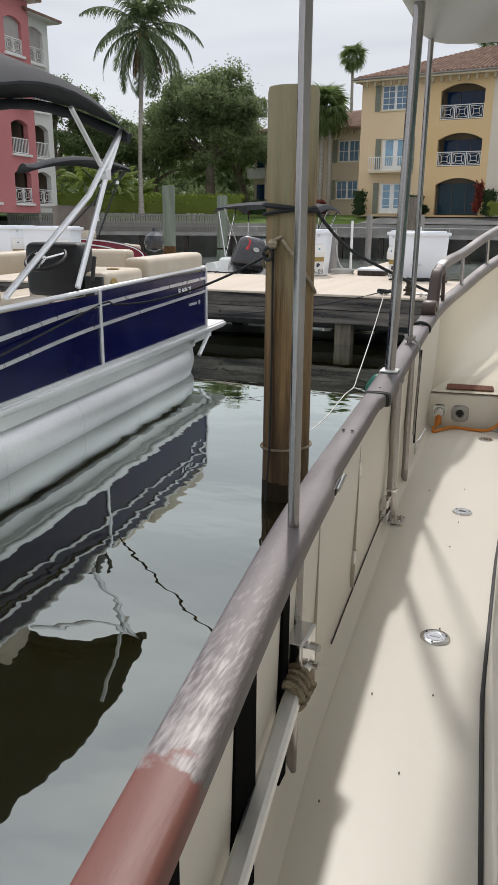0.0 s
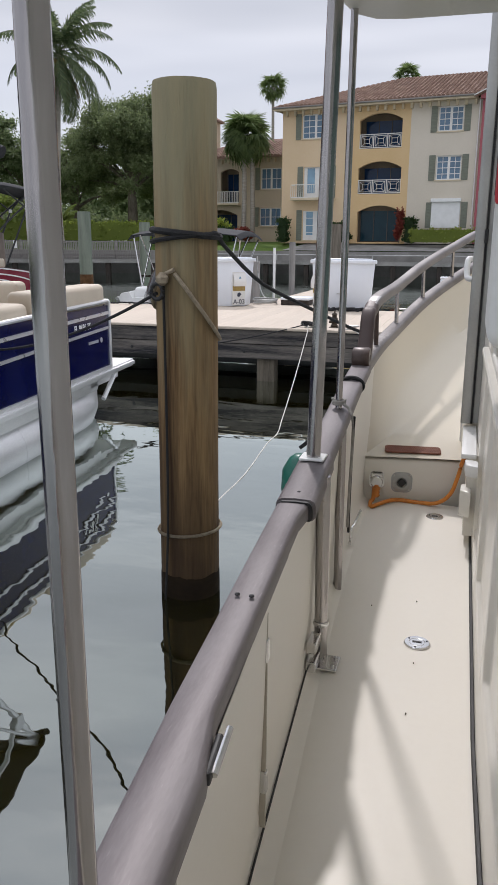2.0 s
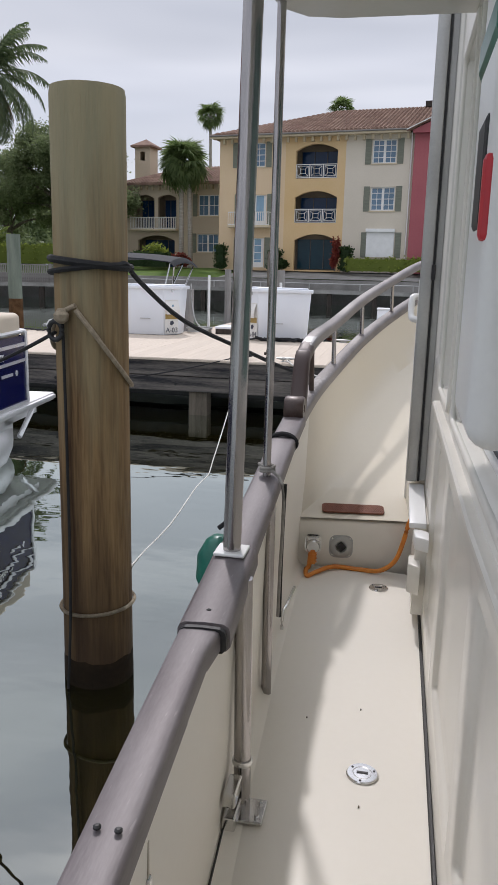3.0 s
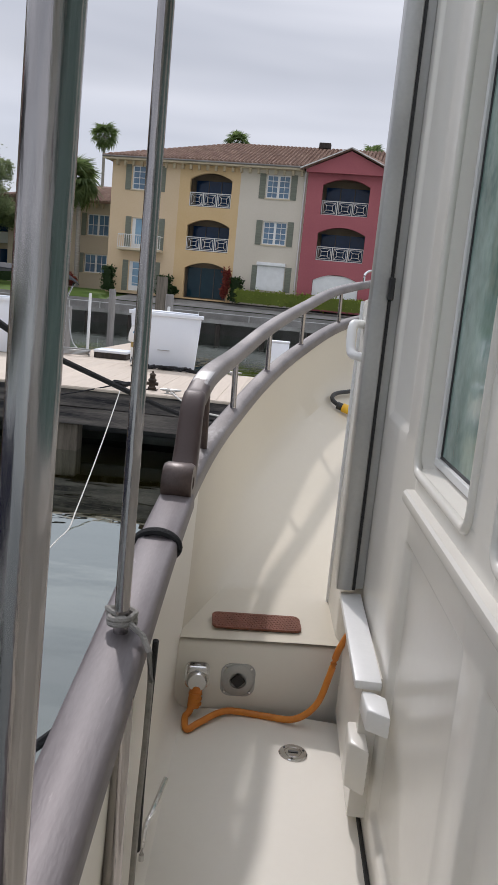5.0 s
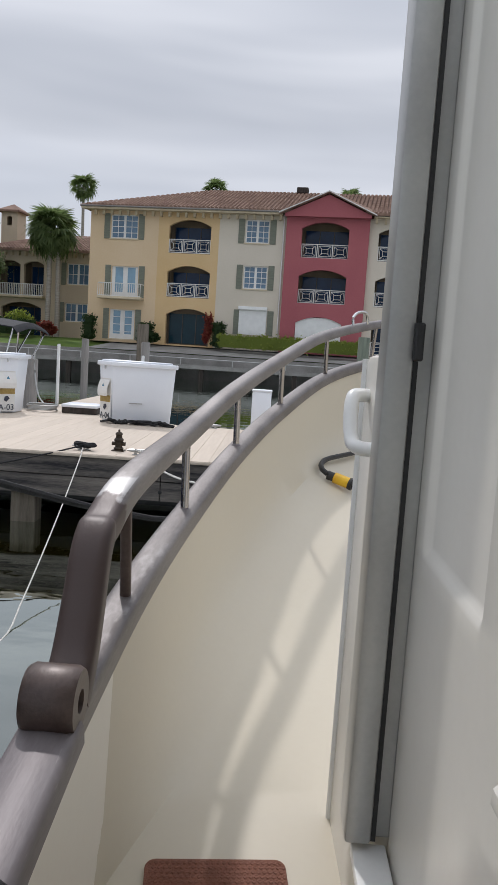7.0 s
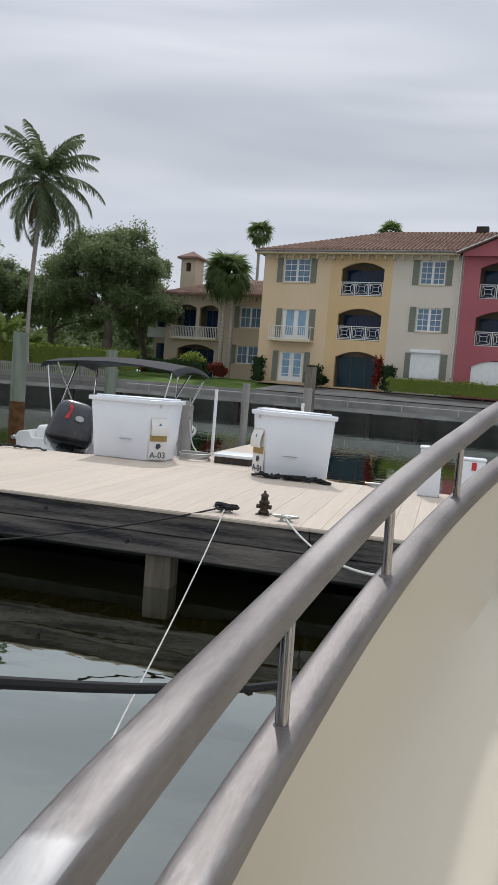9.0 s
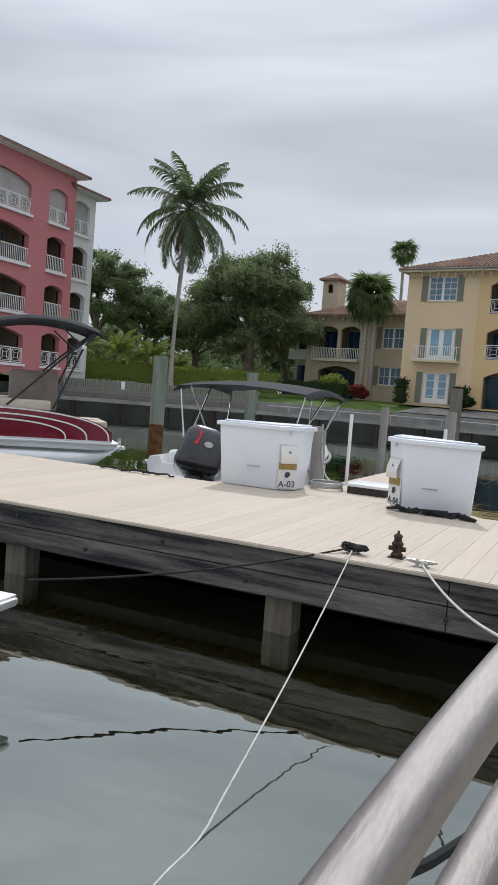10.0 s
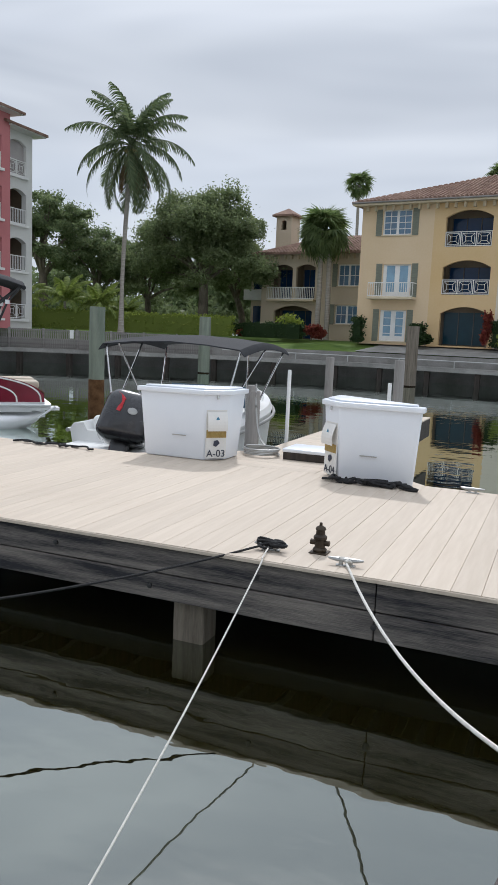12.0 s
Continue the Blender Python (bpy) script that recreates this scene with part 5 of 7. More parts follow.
part("roof", roof_bm([(-7.1, -0.75, 11.5), (30.5, -0.75, 11.5), (30.5, 8.0, 14.4), (0.6, 7.4, 14.4), (-7.1, 15.5, 11.5), (30.5, 15.5, 11.5)], [(0, 1, 2, 3), (0, 3, 4), (3, 2, 5, 4)]), ROOFMAT, apt, "low hipped barrel-tile roof")
tile_ribs(apt, -7.1, 30.4, 11.5, -0.75, 14.4, 7.4, left_run=7.7)
part("gable_roof", roof_bm([(7.5, -1.0, 11.35), (10.87, -1.0, 12.86), (14.2, -1.0, 11.35), (7.5, 1.0, 11.9), (10.87, 4.6, 12.9), (14.2, 1.0, 11.9)], [(0, 1, 4, 3), (1, 2, 5, 4)]), ROOFMAT, apt)
part("gable_trim", sweep(bmesh.new(), [(7.5, -1.04, 11.30), (10.87, -1.04, 12.80), (14.2, -1.04, 11.30)], [(-0.03, -0.1), (0.03, -0.1), (0.03, 0.1), (-0.03, 0.1)], up=Vector((0, -1, 0))), TRIMWHITE, apt)
part("fascia", boxbm(-7.05, -0.72, 11.22, 7.6, -0.66, 11.42), TRIMCREAM, apt)
part("soffit", boxbm(-7.0, -0.66, 11.24, 7.7, 0.0, 11.30), TRIMCREAM, apt)
part("soffit", boxbm(14.0, -0.66, 11.24, 30.0, 0.0, 11.30), TRIMCREAM, apt)
part("gutter", tube([(-7.05, -0.78, 11.40), (7.5, -0.78, 11.40)], 0.06, 8), GREYWOOD, apt)
part("downpipe", tube([(7.8, -0.12, 11.3), (7.8, -0.12, GZ)], 0.05, 8), TRIMWHITE, apt)
dentils(apt, -6.5, 8.0, 11.24)
dentils(apt, 13.8, 30, 11.24)
part("roof_vent", boxbm(7.6, 6.9, 14.3, 8.5, 7.5, 14.75, bevel=0.05), DARKWOOD, apt)
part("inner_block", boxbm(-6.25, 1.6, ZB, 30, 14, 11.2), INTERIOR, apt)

# two-storey tan wing, set back
wing = house_base("town_house", "two-storey tan stucco town house with arched balconies and a small tower")
wing.matrix_basis = FM @ Matrix.Translation((0, 6, 0))
ah = [(-17.0, 5.15, -15.05, 8.0), (-14.72, 5.15, -12.95, 8.0), (-16.7, GZ, -13.1, 4.6)]
wh = [(-10.9, 6.23, -9.0, 7.95), (-11.0, 3.2, -9.0, 4.72)]
part("wall", wall_bm(-18.0, -6.6, ZB, 8.9, ah + wh, 0.3, ah), STUCCO_T, wing, "tan stucco wall")
for k, a in enumerate(ah):
    loggia(wing, *a, rail=k < 2, fancy=False)
for h in wh:
    sash_window(wing, *h, cols=4, rows=2)
part("balcony_slab", boxbm(-17.2, -0.6, 4.95, -12.75, 0, 5.12, bevel=0.03), TRIMCREAM, wing)
rail_panel(wing, -17.15, -14.95, 5.13, 6.1, -0.55, False)
rail_panel(wing, -14.8, -12.8, 5.13, 6.1, -0.55, False)
part("side_bay", boxbm(-20.2, 2.0, ZB, -18.0, 10, 8.6), STUCCO_T, wing)
part("bay_balcony", boxbm(-20.5, 1.2, 5.1, -18.0, 2.0, 6.0), TRIMWHITE, wing)
part("bay_opening", boxbm(-19.9, 1.93, 6.1, -18.3, 1.995, 8.0), PANE_DARK, wing)
part("bay_opening", boxbm(-19.9, 1.93, GZ, -18.3, 1.995, 4.6), PANE_DARK, wing)
part("roof", roof_bm([(-18.8, -0.7, 8.9), (-6.4, -0.7, 8.9), (-6.4, 7.5, 11.2), (-14.5, 5.0, 10.9), (-18.8, 12, 8.9)], [(0, 1, 2, 3), (0, 3, 4)]), ROOFMAT, wing, "barrel-tile roof")
tile_ribs(wing, -18.8, -6.5, 8.9, -0.7, 11.1, 6.5, left_run=5.0)
part("bay_roof", roof_bm([(-20.9, 1.2, 8.6), (-17.5, 1.2, 8.6), (-17.5, 8, 9.8), (-20.9, 8, 8.6)], [(0, 1, 2, 3)]), ROOFMAT, wing)
dentils(wing, -18.0, -6.7, 8.75)
part("inner_block", boxbm(-17.9, 1.7, ZB, -6.6, 11, 8.7), INTERIOR, wing)
tw = part("tower", wall_bm(-18.5, -17.0, 8.6, 12.5, [(-18.0, 11.3, -17.5, 12.1)], 0.25, [(-18.0, 11.3, -17.5, 12.1)]), STUCCO_T, wing, "tan bell tower with an arched opening")
tw.matrix_basis = Matrix.Translation((0, 3.0, 0))
part("tower_side", boxbm(-18.5, 3.25, 8.6, -18.25, 4.6, 12.5), STUCCO_T, tw).matrix_basis = Matrix.Translation((0, -3.0, 0))
part("tower_side", boxbm(-17.25, 3.25, 8.6, -17.0, 4.6, 12.5), STUCCO_T, tw).matrix_basis = Matrix.Translation((0, -3.0, 0))
part("tower_back", boxbm(-18.25, 4.4, 8.6, -17.25, 4.6, 12.5), STUCCO_T, tw).matrix_basis = Matrix.Translation((0, -3.0, 0))
part("tower_roof", roof_bm([(-18.8, 2.7, 12.6), (-16.7, 2.7, 12.6), (-16.7, 4.9, 12.6), (-18.8, 4.9, 12.6), (-17.75, 3.8, 13.25)], [(0, 1, 4), (1, 2, 4), (2, 3, 4), (3, 0, 4)]), ROOFMAT, wing)

SCREEN = pbr("storm_screen", (0.34, 0.31, 0.30), (0.42, 0.39, 0.37), 0.8, 0, 1, 20, 0.05)
# rose and white block on the far bank
rose = new("apartment_building")
rose.empty_display_size = 0.2
tagged(rose, "four-storey coral and white stucco apartment block with arched balconies", "apartment building")
RM = Matrix.Translation((-34.8, 50.4, 0)) @ Matrix.Rotation(radians(90), 4, "Z")
rose.matrix_basis = RM
RZ = [(2.4, 4.6), (5.6, 7.75), (8.65, 10.9), (11.75, 14.0)]
holes_w = [(-2.45, a, -0.6, b) for a, b in RZ]
part("wall", wall_bm(-2.8, 0.0, ZB, 14.7, holes_w, 0.4, holes_w), STUCCO_W, rose, "off-white stucco wall")
holes_p = [(-5.4, a, -3.6, b) for a, b in RZ] + [(-12.0, a, -7.1, b) for a, b in RZ] + [(-15.5, a, -13.0, b) for a, b in RZ]
wp = part("wall", wall_bm(-17.5, -2.8, ZB, 15.3, holes_p, 0.4, holes_p), STUCCO_R, rose, "coral stucco wall")
wp.matrix_basis = Matrix.Translation((0, -0.5, 0))
for h in holes_w + holes_p:
    front = -0.5 if h in holes_p else 0.0
    loggia(rose, *h, rail=False, deep=1.6, pane=PANE)
    rail_panel(rose, h[0] + 0.02, h[2] - 0.02, h[1] + 0.04, h[1] + 1.0, front + 0.04, h[1] > 11 or h[1] < 5)
    part("sill_slab", boxbm(h[0] - 0.12, front - 0.16, h[1] - 0.16, h[2] + 0.12, front - 0.003, h[1] - 0.01), TRIMWHITE, rose)
    if h[1] > 11:
        part("storm_screen", boxbm(h[0] + 0.02, front + 0.22, h[1], h[2] - 0.02, front + 0.27, h[3] - 0.02), SCREEN, rose, "pale grey storm screen behind the balcony rail")
part("end_wall", boxbm(-0.35, 0.4, ZB, 0.0, 14, 14.7), STUCCO_W, rose)
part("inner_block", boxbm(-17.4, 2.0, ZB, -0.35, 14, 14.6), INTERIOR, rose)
part("roof", roof_bm([(-3.4, -0.75, 14.78), (0.75, -0.75, 14.78), (0.75, 14, 14.78), (-3.4, 14, 14.78), (-3.4, 6, 16.2), (-1.5, 6, 16.2)], [(0, 1, 5, 4), (1, 2, 5), (2, 3, 4, 5)]), ROOFMAT, rose, "dark tiled roof with wide eaves")
part("roof", roof_bm([(-18.0, -1.25, 15.4), (-2.2, -1.25, 15.4), (-2.2, 14, 15.4), (-18, 14, 15.4), (-18.0, 6, 17.4), (-5.5, 6, 17.4)], [(0, 1, 5, 4), (1, 2, 5), (2, 3, 4, 5)]), ROOFMAT, rose, "dark tiled roof with wide eaves")
part("cornice", boxbm(-17.8, -1.15, 15.2, -2.3, -0.1, 15.38), TRIMWHITE, rose)
part("cornice", boxbm(-2.9, -0.65, 14.55, 0.65, 0.4, 14.72), TRIMWHITE, rose)

# ---- plants ----
def leaves_mesh(name, blobs, count, size, material, parent=None, label="", flat=0.0, seed=1, aspect=0.55, soft=0.0):
    """Many small separate leaves, clumped into uneven blobs of (x, y, z, rx, ry, rz)."""
    rg = np.random.RandomState(seed)
    bl = np.array(blobs, float)
    wts = bl[:, 3] * bl[:, 4] * bl[:, 5]
    which = rg.choice(len(bl), count, p=wts / wts.sum())
    d = rg.normal(size=(count, 3))
    d /= np.linalg.norm(d, axis=1)[:, None]
    rad = np.abs(rg.normal(size=count)) * 0.32 + 0.5 * rg.rand(count) ** 0.5
    c = bl[which, :3] + d * rad[:, None] * bl[which, 3:6]
    f = np.sin(c * 2.1 + 1.3 * np.roll(c, 1, axis=1)) + 0.6 * np.sin(c * 5.3 + 2.0 * np.roll(c, 2, axis=1))
    c += f * soft
    u = rg.normal(size=(count, 3))
    u[:, 2] *= 1 - flat
    u /= np.linalg.norm(u, axis=1)[:, None]
    w = np.cross(u, rg.normal(size=(count, 3)))
    w /= np.linalg.norm(w, axis=1)[:, None]
    s = size * (0.6 + 0.8 * rg.rand(count))[:, None]
    v = np.stack([c - u * s * 0.5, c + w * s * aspect * 0.5, c + u * s * 0.5, c - w * s * aspect * 0.5], 1).reshape(-1, 3)
    me = bpy.data.meshes.new(name)
    me.from_pydata(v.tolist(), [], np.arange(count * 4).reshape(-1, 4).tolist())
    me.materials.append(material)
    ob = new(name, me)
    if parent is not None:
        ob.parent = parent
    if label:
        ob["label"] = label
    return ob


def broad_tree(at, height, spread, blobs, count, size, leaf, label, seed, lean=0.0):
    rg = random.Random(seed)
    t = thing("tree", label, "tree", at)
    th = height * 0.38
    base = [(0, 0, -0.2), (0.1 + lean * 0.3, 0, th * 0.5), (lean, 0.1, th)]
    part("trunk", sweep(bmesh.new(), spline(base, 5), lambda f: circle(0.42 * height / 12 * (1.25 - 0.5 * f), 10)), BARK, t, "", True)
    bl = []
    for k in range(blobs):
        a = 2.399 * k + rg.random() * 0.6
        rr = spread * math.sqrt((k + 0.5) / blobs) * 0.86
        top = height * (0.60 + 0.30 * (1 - (rr / spread) ** 2)) + rg.uniform(-0.10, 0.06) * height
        if rg.random() < 0.5:
            top -= height * rg.uniform(0.1, 0.3)
        r = spread * rg.uniform(0.10, 0.26)
        bl.append((rr * math.cos(a) + lean, rr * math.sin(a) * 0.8, top, r * 1.15, r, r * 0.72))
    for k in range(0, blobs, 5):
        x, y, z = bl[k][:3]
        q = spline([(lean, 0.1, th * 0.9), (lean + (x - lean) * 0.4, y * 0.4, th + (z - th) * 0.55), (x, y, z)], 4)
        part("limb", sweep(bmesh.new(), q, lambda f: circle(0.16 * height / 12 * (1.15 - 0.85 * f), 7)), BARK, t, "", True)
    leaves_mesh("crown", bl, count, size, leaf, t, "", 0.2, seed, 0.6, spread * 0.022)
    return t


broad_tree((-29.4, 66.0, GZ), 12.4, 6.4, 110, 120000, 0.19, OAKLEAF, "large dark green live oak with a broad rounded crown", 3)
broad_tree((-29.0, 74.0, GZ), 9.6, 3.8, 45, 30000, 0.21, OAKLEAF, "dark green oak with several bare trunks", 5, -0.8)
broad_tree((-36.0, 68.0, GZ), 8.4, 5.4, 60, 32000, 0.21, OAKLEAF, "dark green broad-leaved tree on the lawn", 8)
broad_tree((-43.0, 62.0, GZ), 12.4, 5.0, 60, 32000, 0.22, FARLEAF, "pale green broad-leaved tree beside the coral block", 11)
broad_tree((-40.0, 66.0, GZ), 9.4, 4.6, 60, 30000, 0.21, FARLEAF, "pale green broad-leaved tree behind the hedge", 14)
rgw = random.Random(4)
bl = [(x + rgw.uniform(-2, 2), 92 + rgw.uniform(-8, 8), GZ + rgw.uniform(1, 6.2), rgw.uniform(2.5, 4.5), 3, rgw.uniform(2, 3.2)) for x in np.linspace(-95, -14, 46)]
tagged(leaves_mesh("far_woods", bl, 34000, 0.65, FARLEAF, None, "", 0.2, 21), "pale green wooded bank far behind the lawn", "woods", "", "stuff")
bl = [(x + rgw.uniform(-1, 1), 104 + rgw.uniform(-4, 4), GZ + rgw.uniform(0.5, 5), 3.5, 3, 2.4) for x in np.linspace(-110, -16, 50)]
tagged(leaves_mesh("far_woods", bl, 26000, 0.8, FARLEAF, None, "", 0.2, 23), "hazy green woods on the horizon", "woods", "", "stuff")
bl = [(x, 84 + rgw.uniform(-3, 3), GZ + rgw.uniform(0.5, 2.2), 2.6, 2, 1.6) for x in np.linspace(-48, -20, 22)]
tagged(leaves_mesh("far_shrubs", bl, 12000, 0.5, OAKLEAF, None, "", 0.2, 22), "dark shrubs under the trees", "shrubs", "", "stuff")


def hedge_row(name, a, b, depth, h, leaf, count, label, m=None, size=0.16):
    """A clipped hedge: a leafy skin over a dark twiggy core."""
    h0 = thing(name, label, "hedge")
    if m is not None:
        h0.matrix_basis = m
    n = max(2, int(math.dist(a, b) / 0.45))
    bl = []
    for k in range(n + 1):
        x, y = a[0] + (b[0] - a[0]) * k / n, a[1] + (b[1] - a[1]) * k / n
        for j in range(max(2, int(h / 0.4))):
            bl.append((x, y + random.uniform(-0.1, 0.1), GZ + h * (j + 0.5) / max(2, int(h / 0.4)) + random.uniform(-0.05, 0.05), 0.36, depth * 0.5, 0.30))
    leaves_mesh("foliage", bl, count, size, leaf, h0, "", 0, len(name) + n)
    d = Vector((b[0] - a[0], b[1] - a[1], 0))
    part("core", sweep(bmesh.new(), [(a[0], a[1], GZ + h * 0.45), (b[0], b[1], GZ + h * 0.45)], [(-depth * 0.3, -h * 0.45), (depth * 0.3, -h * 0.45), (depth * 0.3, h * 0.42), (-depth * 0.3, h * 0.42)]), leaf, h0)
    return h0


hedge_row("clipped_hedge", (-46, 48.5), (-36.5, 52.0), 1.3, 1.5, HEDGELEAF, 9000, "bright green clipped hedge along the boardwalk")
hedge_row("clipped_hedge", (-36.5, 52.0), (-23.3, 58.6), 1.3, 1.5, HEDGELEAF, 16000, "bright green clipped hedge along the boardwalk")
hedge_row("clipped_hedge", (-23.0, 60.5), (-18.5, 60.5), 1.3, 1.2, DARKHEDGE, 4000, "dark green clipped hedge beside the lawn")
hedge_row("foundation_hedge", (4.0, -1.3), (13.6, -1.7), 1.0, 0.95, HEDGELEAF, 6000, "low green and russet hedge at the foot of the building", FM)
hedge_row("topiary_hedge", (-6.3, -0.9), (-5.75, -0.9), 0.7, 1.75, DARKHEDGE, 1500, "upright dark clipped shrub beside the french doors", FM)
hedge_row("topiary_hedge", (-2.0, -0.9), (-1.3, -0.9), 0.7, 1.45, DARKHEDGE, 1500, "upright dark clipped shrub beside the french doors", FM)
hedge_row("topiary_hedge", (3.4, -0.9), (3.95, -0.9), 0.7, 1.7, DARKHEDGE, 1500, "upright dark clipped shrub at the wall", FM)
for at, r, h, leaf, label in (((-11.9, 0.4), 1.35, 2.0, HEDGELEAF, "loose green shrub on the lawn"), ((-10.3, 0.5), 0.7, 1.3, FLOWER, "red and green croton shrub on the lawn"), ((-9.8, 1.2), 0.5, 0.8, FLOWER, "small red flowering shrub"), ((2.95, -1.0), 0.38, 2.3, FLOWER, "tall reddish-brown potted shrub"), ((-1.0, -1.2), 0.5, 0.7, DARKHEDGE, "small rounded shrub at the wall"), ((-17.5, 3.0), 1.2, 0.8, FLOWER, "russet shrub beside the town house"), ((-18.6, 3.5), 0.9, 1.3, DARKHEDGE, "dark shrub beside the town house")):
    s = thing("shrub", label, "shrub")
    s.matrix_basis = FM @ Matrix.Translation((at[0], at[1], GZ))
    part("stem", tube([(0, 0, -0.05), (0.03, 0, h * 0.6)], 0.05, 6), BARK, s)
    leaves_mesh("foliage", [(random.uniform(-r, r) * 0.6, random.uniform(-r, r) * 0.5, random.uniform(0.2, 0.85) * h, r * 0.55, r * 0.5, h * 0.22) for _ in range(9)], 1500, 0.2, leaf, s, "", 0, int(r * 100))


def frond(length, rise, bend, width, n, seed):
    """One feather frond along +x: the rib leaves at an angle and arches over, the paired leaflets hang from it."""
    rg = random.Random(seed)
    bm = bmesh.new()
    steps = 12
    pts = [Vector((0, 0, 0))]
    for k in range(steps):
        a = radians(rise - bend * ((k + 0.5) / steps) ** 1.25)
        pts.append(pts[-1] + Vector((math.cos(a), 0, math.sin(a))) * length / steps)
    sweep(bm, pts, lambda f: circle(0.040 * (1.15 - f), 5))
    for k in range(n):
        t = 0.16 + 0.84 * (k + 0.5) / n
        i = min(int(t * steps), steps - 1)
        p = pts[i].lerp(pts[i + 1], t * steps - i)
        d = (pts[i + 1] - pts[i]).normalized()
        ll = width * (math.sin(math.pi * min(1, t * 0.82 + 0.16)) ** 0.6) * rg.uniform(0.75, 1.1)
        for sd in (1, -1):
            out = (d * 0.6 + Vector((0, sd, 0)) * rg.uniform(0.5, 0.95) + Vector((0, 0, -0.25 - 0.35 * rg.random()))).normalized()
            mid = p + out * ll * 0.5
            tip = mid + (out * 0.7 + Vector((0, 0, -0.75))).normalized() * ll * 0.5
            w = d * 0.05
            bm.faces.new([bm.verts.new(q) for q in (p - w, mid - w * 0.8, tip, mid + w * 0.8, p + w)])
    return bm


def feather_palm(at, height, flen, count, label, lean=(0, 0), r=0.17, dry=8, seed=1, low=-35, leaf=None):
    rg = random.Random(seed)
    t = thing("palm_tree", label, "palm tree", at)
    line = spline([(0, 0, -0.2), (lean[0] * 0.15, lean[1] * 0.15, height * 0.4), (lean[0], lean[1], height)], 10)
    part("trunk", sweep(bmesh.new(), line, lambda f: circle(r * (1.5 - 0.75 * min(1, f * 3) ** 0.5 + 0.05 * math.sin(f * 120)), 12)), PALMBARK, t, "", True)
    top = Matrix.Translation((lean[0], lean[1], height))
    tiers = 8
    meshes = []
    for k in range(count):
        i = k * tiers // count
        turn = top @ pose(0, 0, 0, rg.uniform(-10, 10), 0, 137.5 * k + rg.uniform(-16, 16))
        if i == len(meshes):
            rise = 84 + (low - 84) * i / (tiers - 1)
            ob = part("frond", frond(flen * rg.uniform(0.88, 1.06), rise, 70 + 22 * math.cos(radians(rise)), flen * 0.25, 46, seed * 10 + i), leaf or PALMLEAF, t)
            ob.matrix_basis = turn
            meshes.append(ob.data)
        else:
            share("frond", meshes[i], t, turn)
    if dry:
        dm = part("dry_frond", frond(flen * 0.62, -58, 30, flen * 0.13, 30, seed + 77), DRYLEAF, t, "hanging dry brown frond")
        dm.matrix_basis = top @ pose(0, 0, -0.2, 0, 0, 20)
        for k in range(dry - 1):
            share("dry_frond", dm.data, t, top @ pose(0, 0, -0.2, rg.uniform(-12, 12), rg.uniform(-12, 14), 360 * k / dry + rg.uniform(-20, 20)))
        for k in range(7):
            a = k * 0.9
            part("coconut", lathe([(0.02, -0.14), (0.10, -0.09), (0.13, 0), (0.10, 0.09), (0.02, 0.14)], 10, (lean[0] + 0.32 * math.cos(a), lean[1] + 0.32 * math.sin(a), height - 0.35 - 0.15 * (k % 2))), GOLD, t, "", True)
    return t


feather_palm((-28.7, 52.2, GZ), 12.2, 4.7, 36, "tall coconut palm with a slender grey trunk and dry skirt", (0.55, 0), 0.19, 12, 3, -48)
for k, (x, y, h, fl) in enumerate(((-34.4, 53.6, 2.0, 2.6), (-32.2, 54.6, 1.7, 2.5), (-37.0, 52.0, 1.9, 2.4), (-30.8, 56.2, 1.2, 2.0))):
    feather_palm((x, y, GZ), h, fl, 15, "low yellow-green clumping palm behind the hedge", (0, 0), 0.12, 0, 20 + k, 10, LIMELEAF)


def fan_leaf(r, n, seed):
    """A fan leaf: stiff pointed fingers spreading from a stalk along +x."""
    rg = random.Random(seed)
    bm = bmesh.new()
    sweep(bm, [(0, 0, 0), (r * 0.5, 0, 0.06), (r, 0, 0)], circle(0.025, 4))
    c = Vector((r, 0, 0))
    for k in range(n):
        a = radians(-115 + 230 * k / (n - 1))
        ll = r * rg.uniform(0.85, 1.1)
        d = Vector((math.cos(a), math.sin(a), -0.15))
        side = Vector((-math.sin(a), math.cos(a), 0)) * r * 0.075
        tip = c + d * ll + Vector((0, 0, -0.60 * ll * rg.uniform(0.5, 1.1)))
        mid = c + d * ll * 0.55
        bm.faces.new([bm.verts.new(q) for q in (c, mid - side, tip, mid + side)])
    return bm


def fan_palm(m, height, r, count, label, trunk_r=0.2, seed=1, twin=False):
    rg = random.Random(seed)
    t = thing("palm_tree", label, "palm tree")
    t.matrix_basis = m
    part("trunk", sweep(bmesh.new(), spline([(0, 0, -0.2), (0.08, 0, height * 0.5), (0, 0, height)], 8), lambda f: circle(trunk_r * (1.1 - 0.2 * f), 10)), PALMBARK, t, "", True)
    if twin:
        part("trunk", sweep(bmesh.new(), spline([(0.75, 0.3, -0.2), (0.7, 0.3, height * 0.5), (0.6, 0.3, height * 0.97)], 8), lambda f: circle(trunk_r * (1.1 - 0.2 * f), 10)), PALMBARK, t, "", True)
    ms = []
    for k in range(4):
        ob = part("fan_leaf", fan_leaf(r * rg.uniform(0.45, 0.6), 17, seed * 7 + k), SABALLEAF, t)
        ob.matrix_basis = pose(0, 0, height, 0, -rg.uniform(0, 50), 90 * k)
        ms.append(ob.data)
    for k in range(count - 4):
        f = k / (count - 5)
        share("fan_leaf", ms[k % 4], t, pose(0.3 * (k % 2) if twin else 0, 0, height, rg.uniform(-30, 30), -80 + 140 * f + rg.uniform(-10, 10), 137.5 * k))
    return t


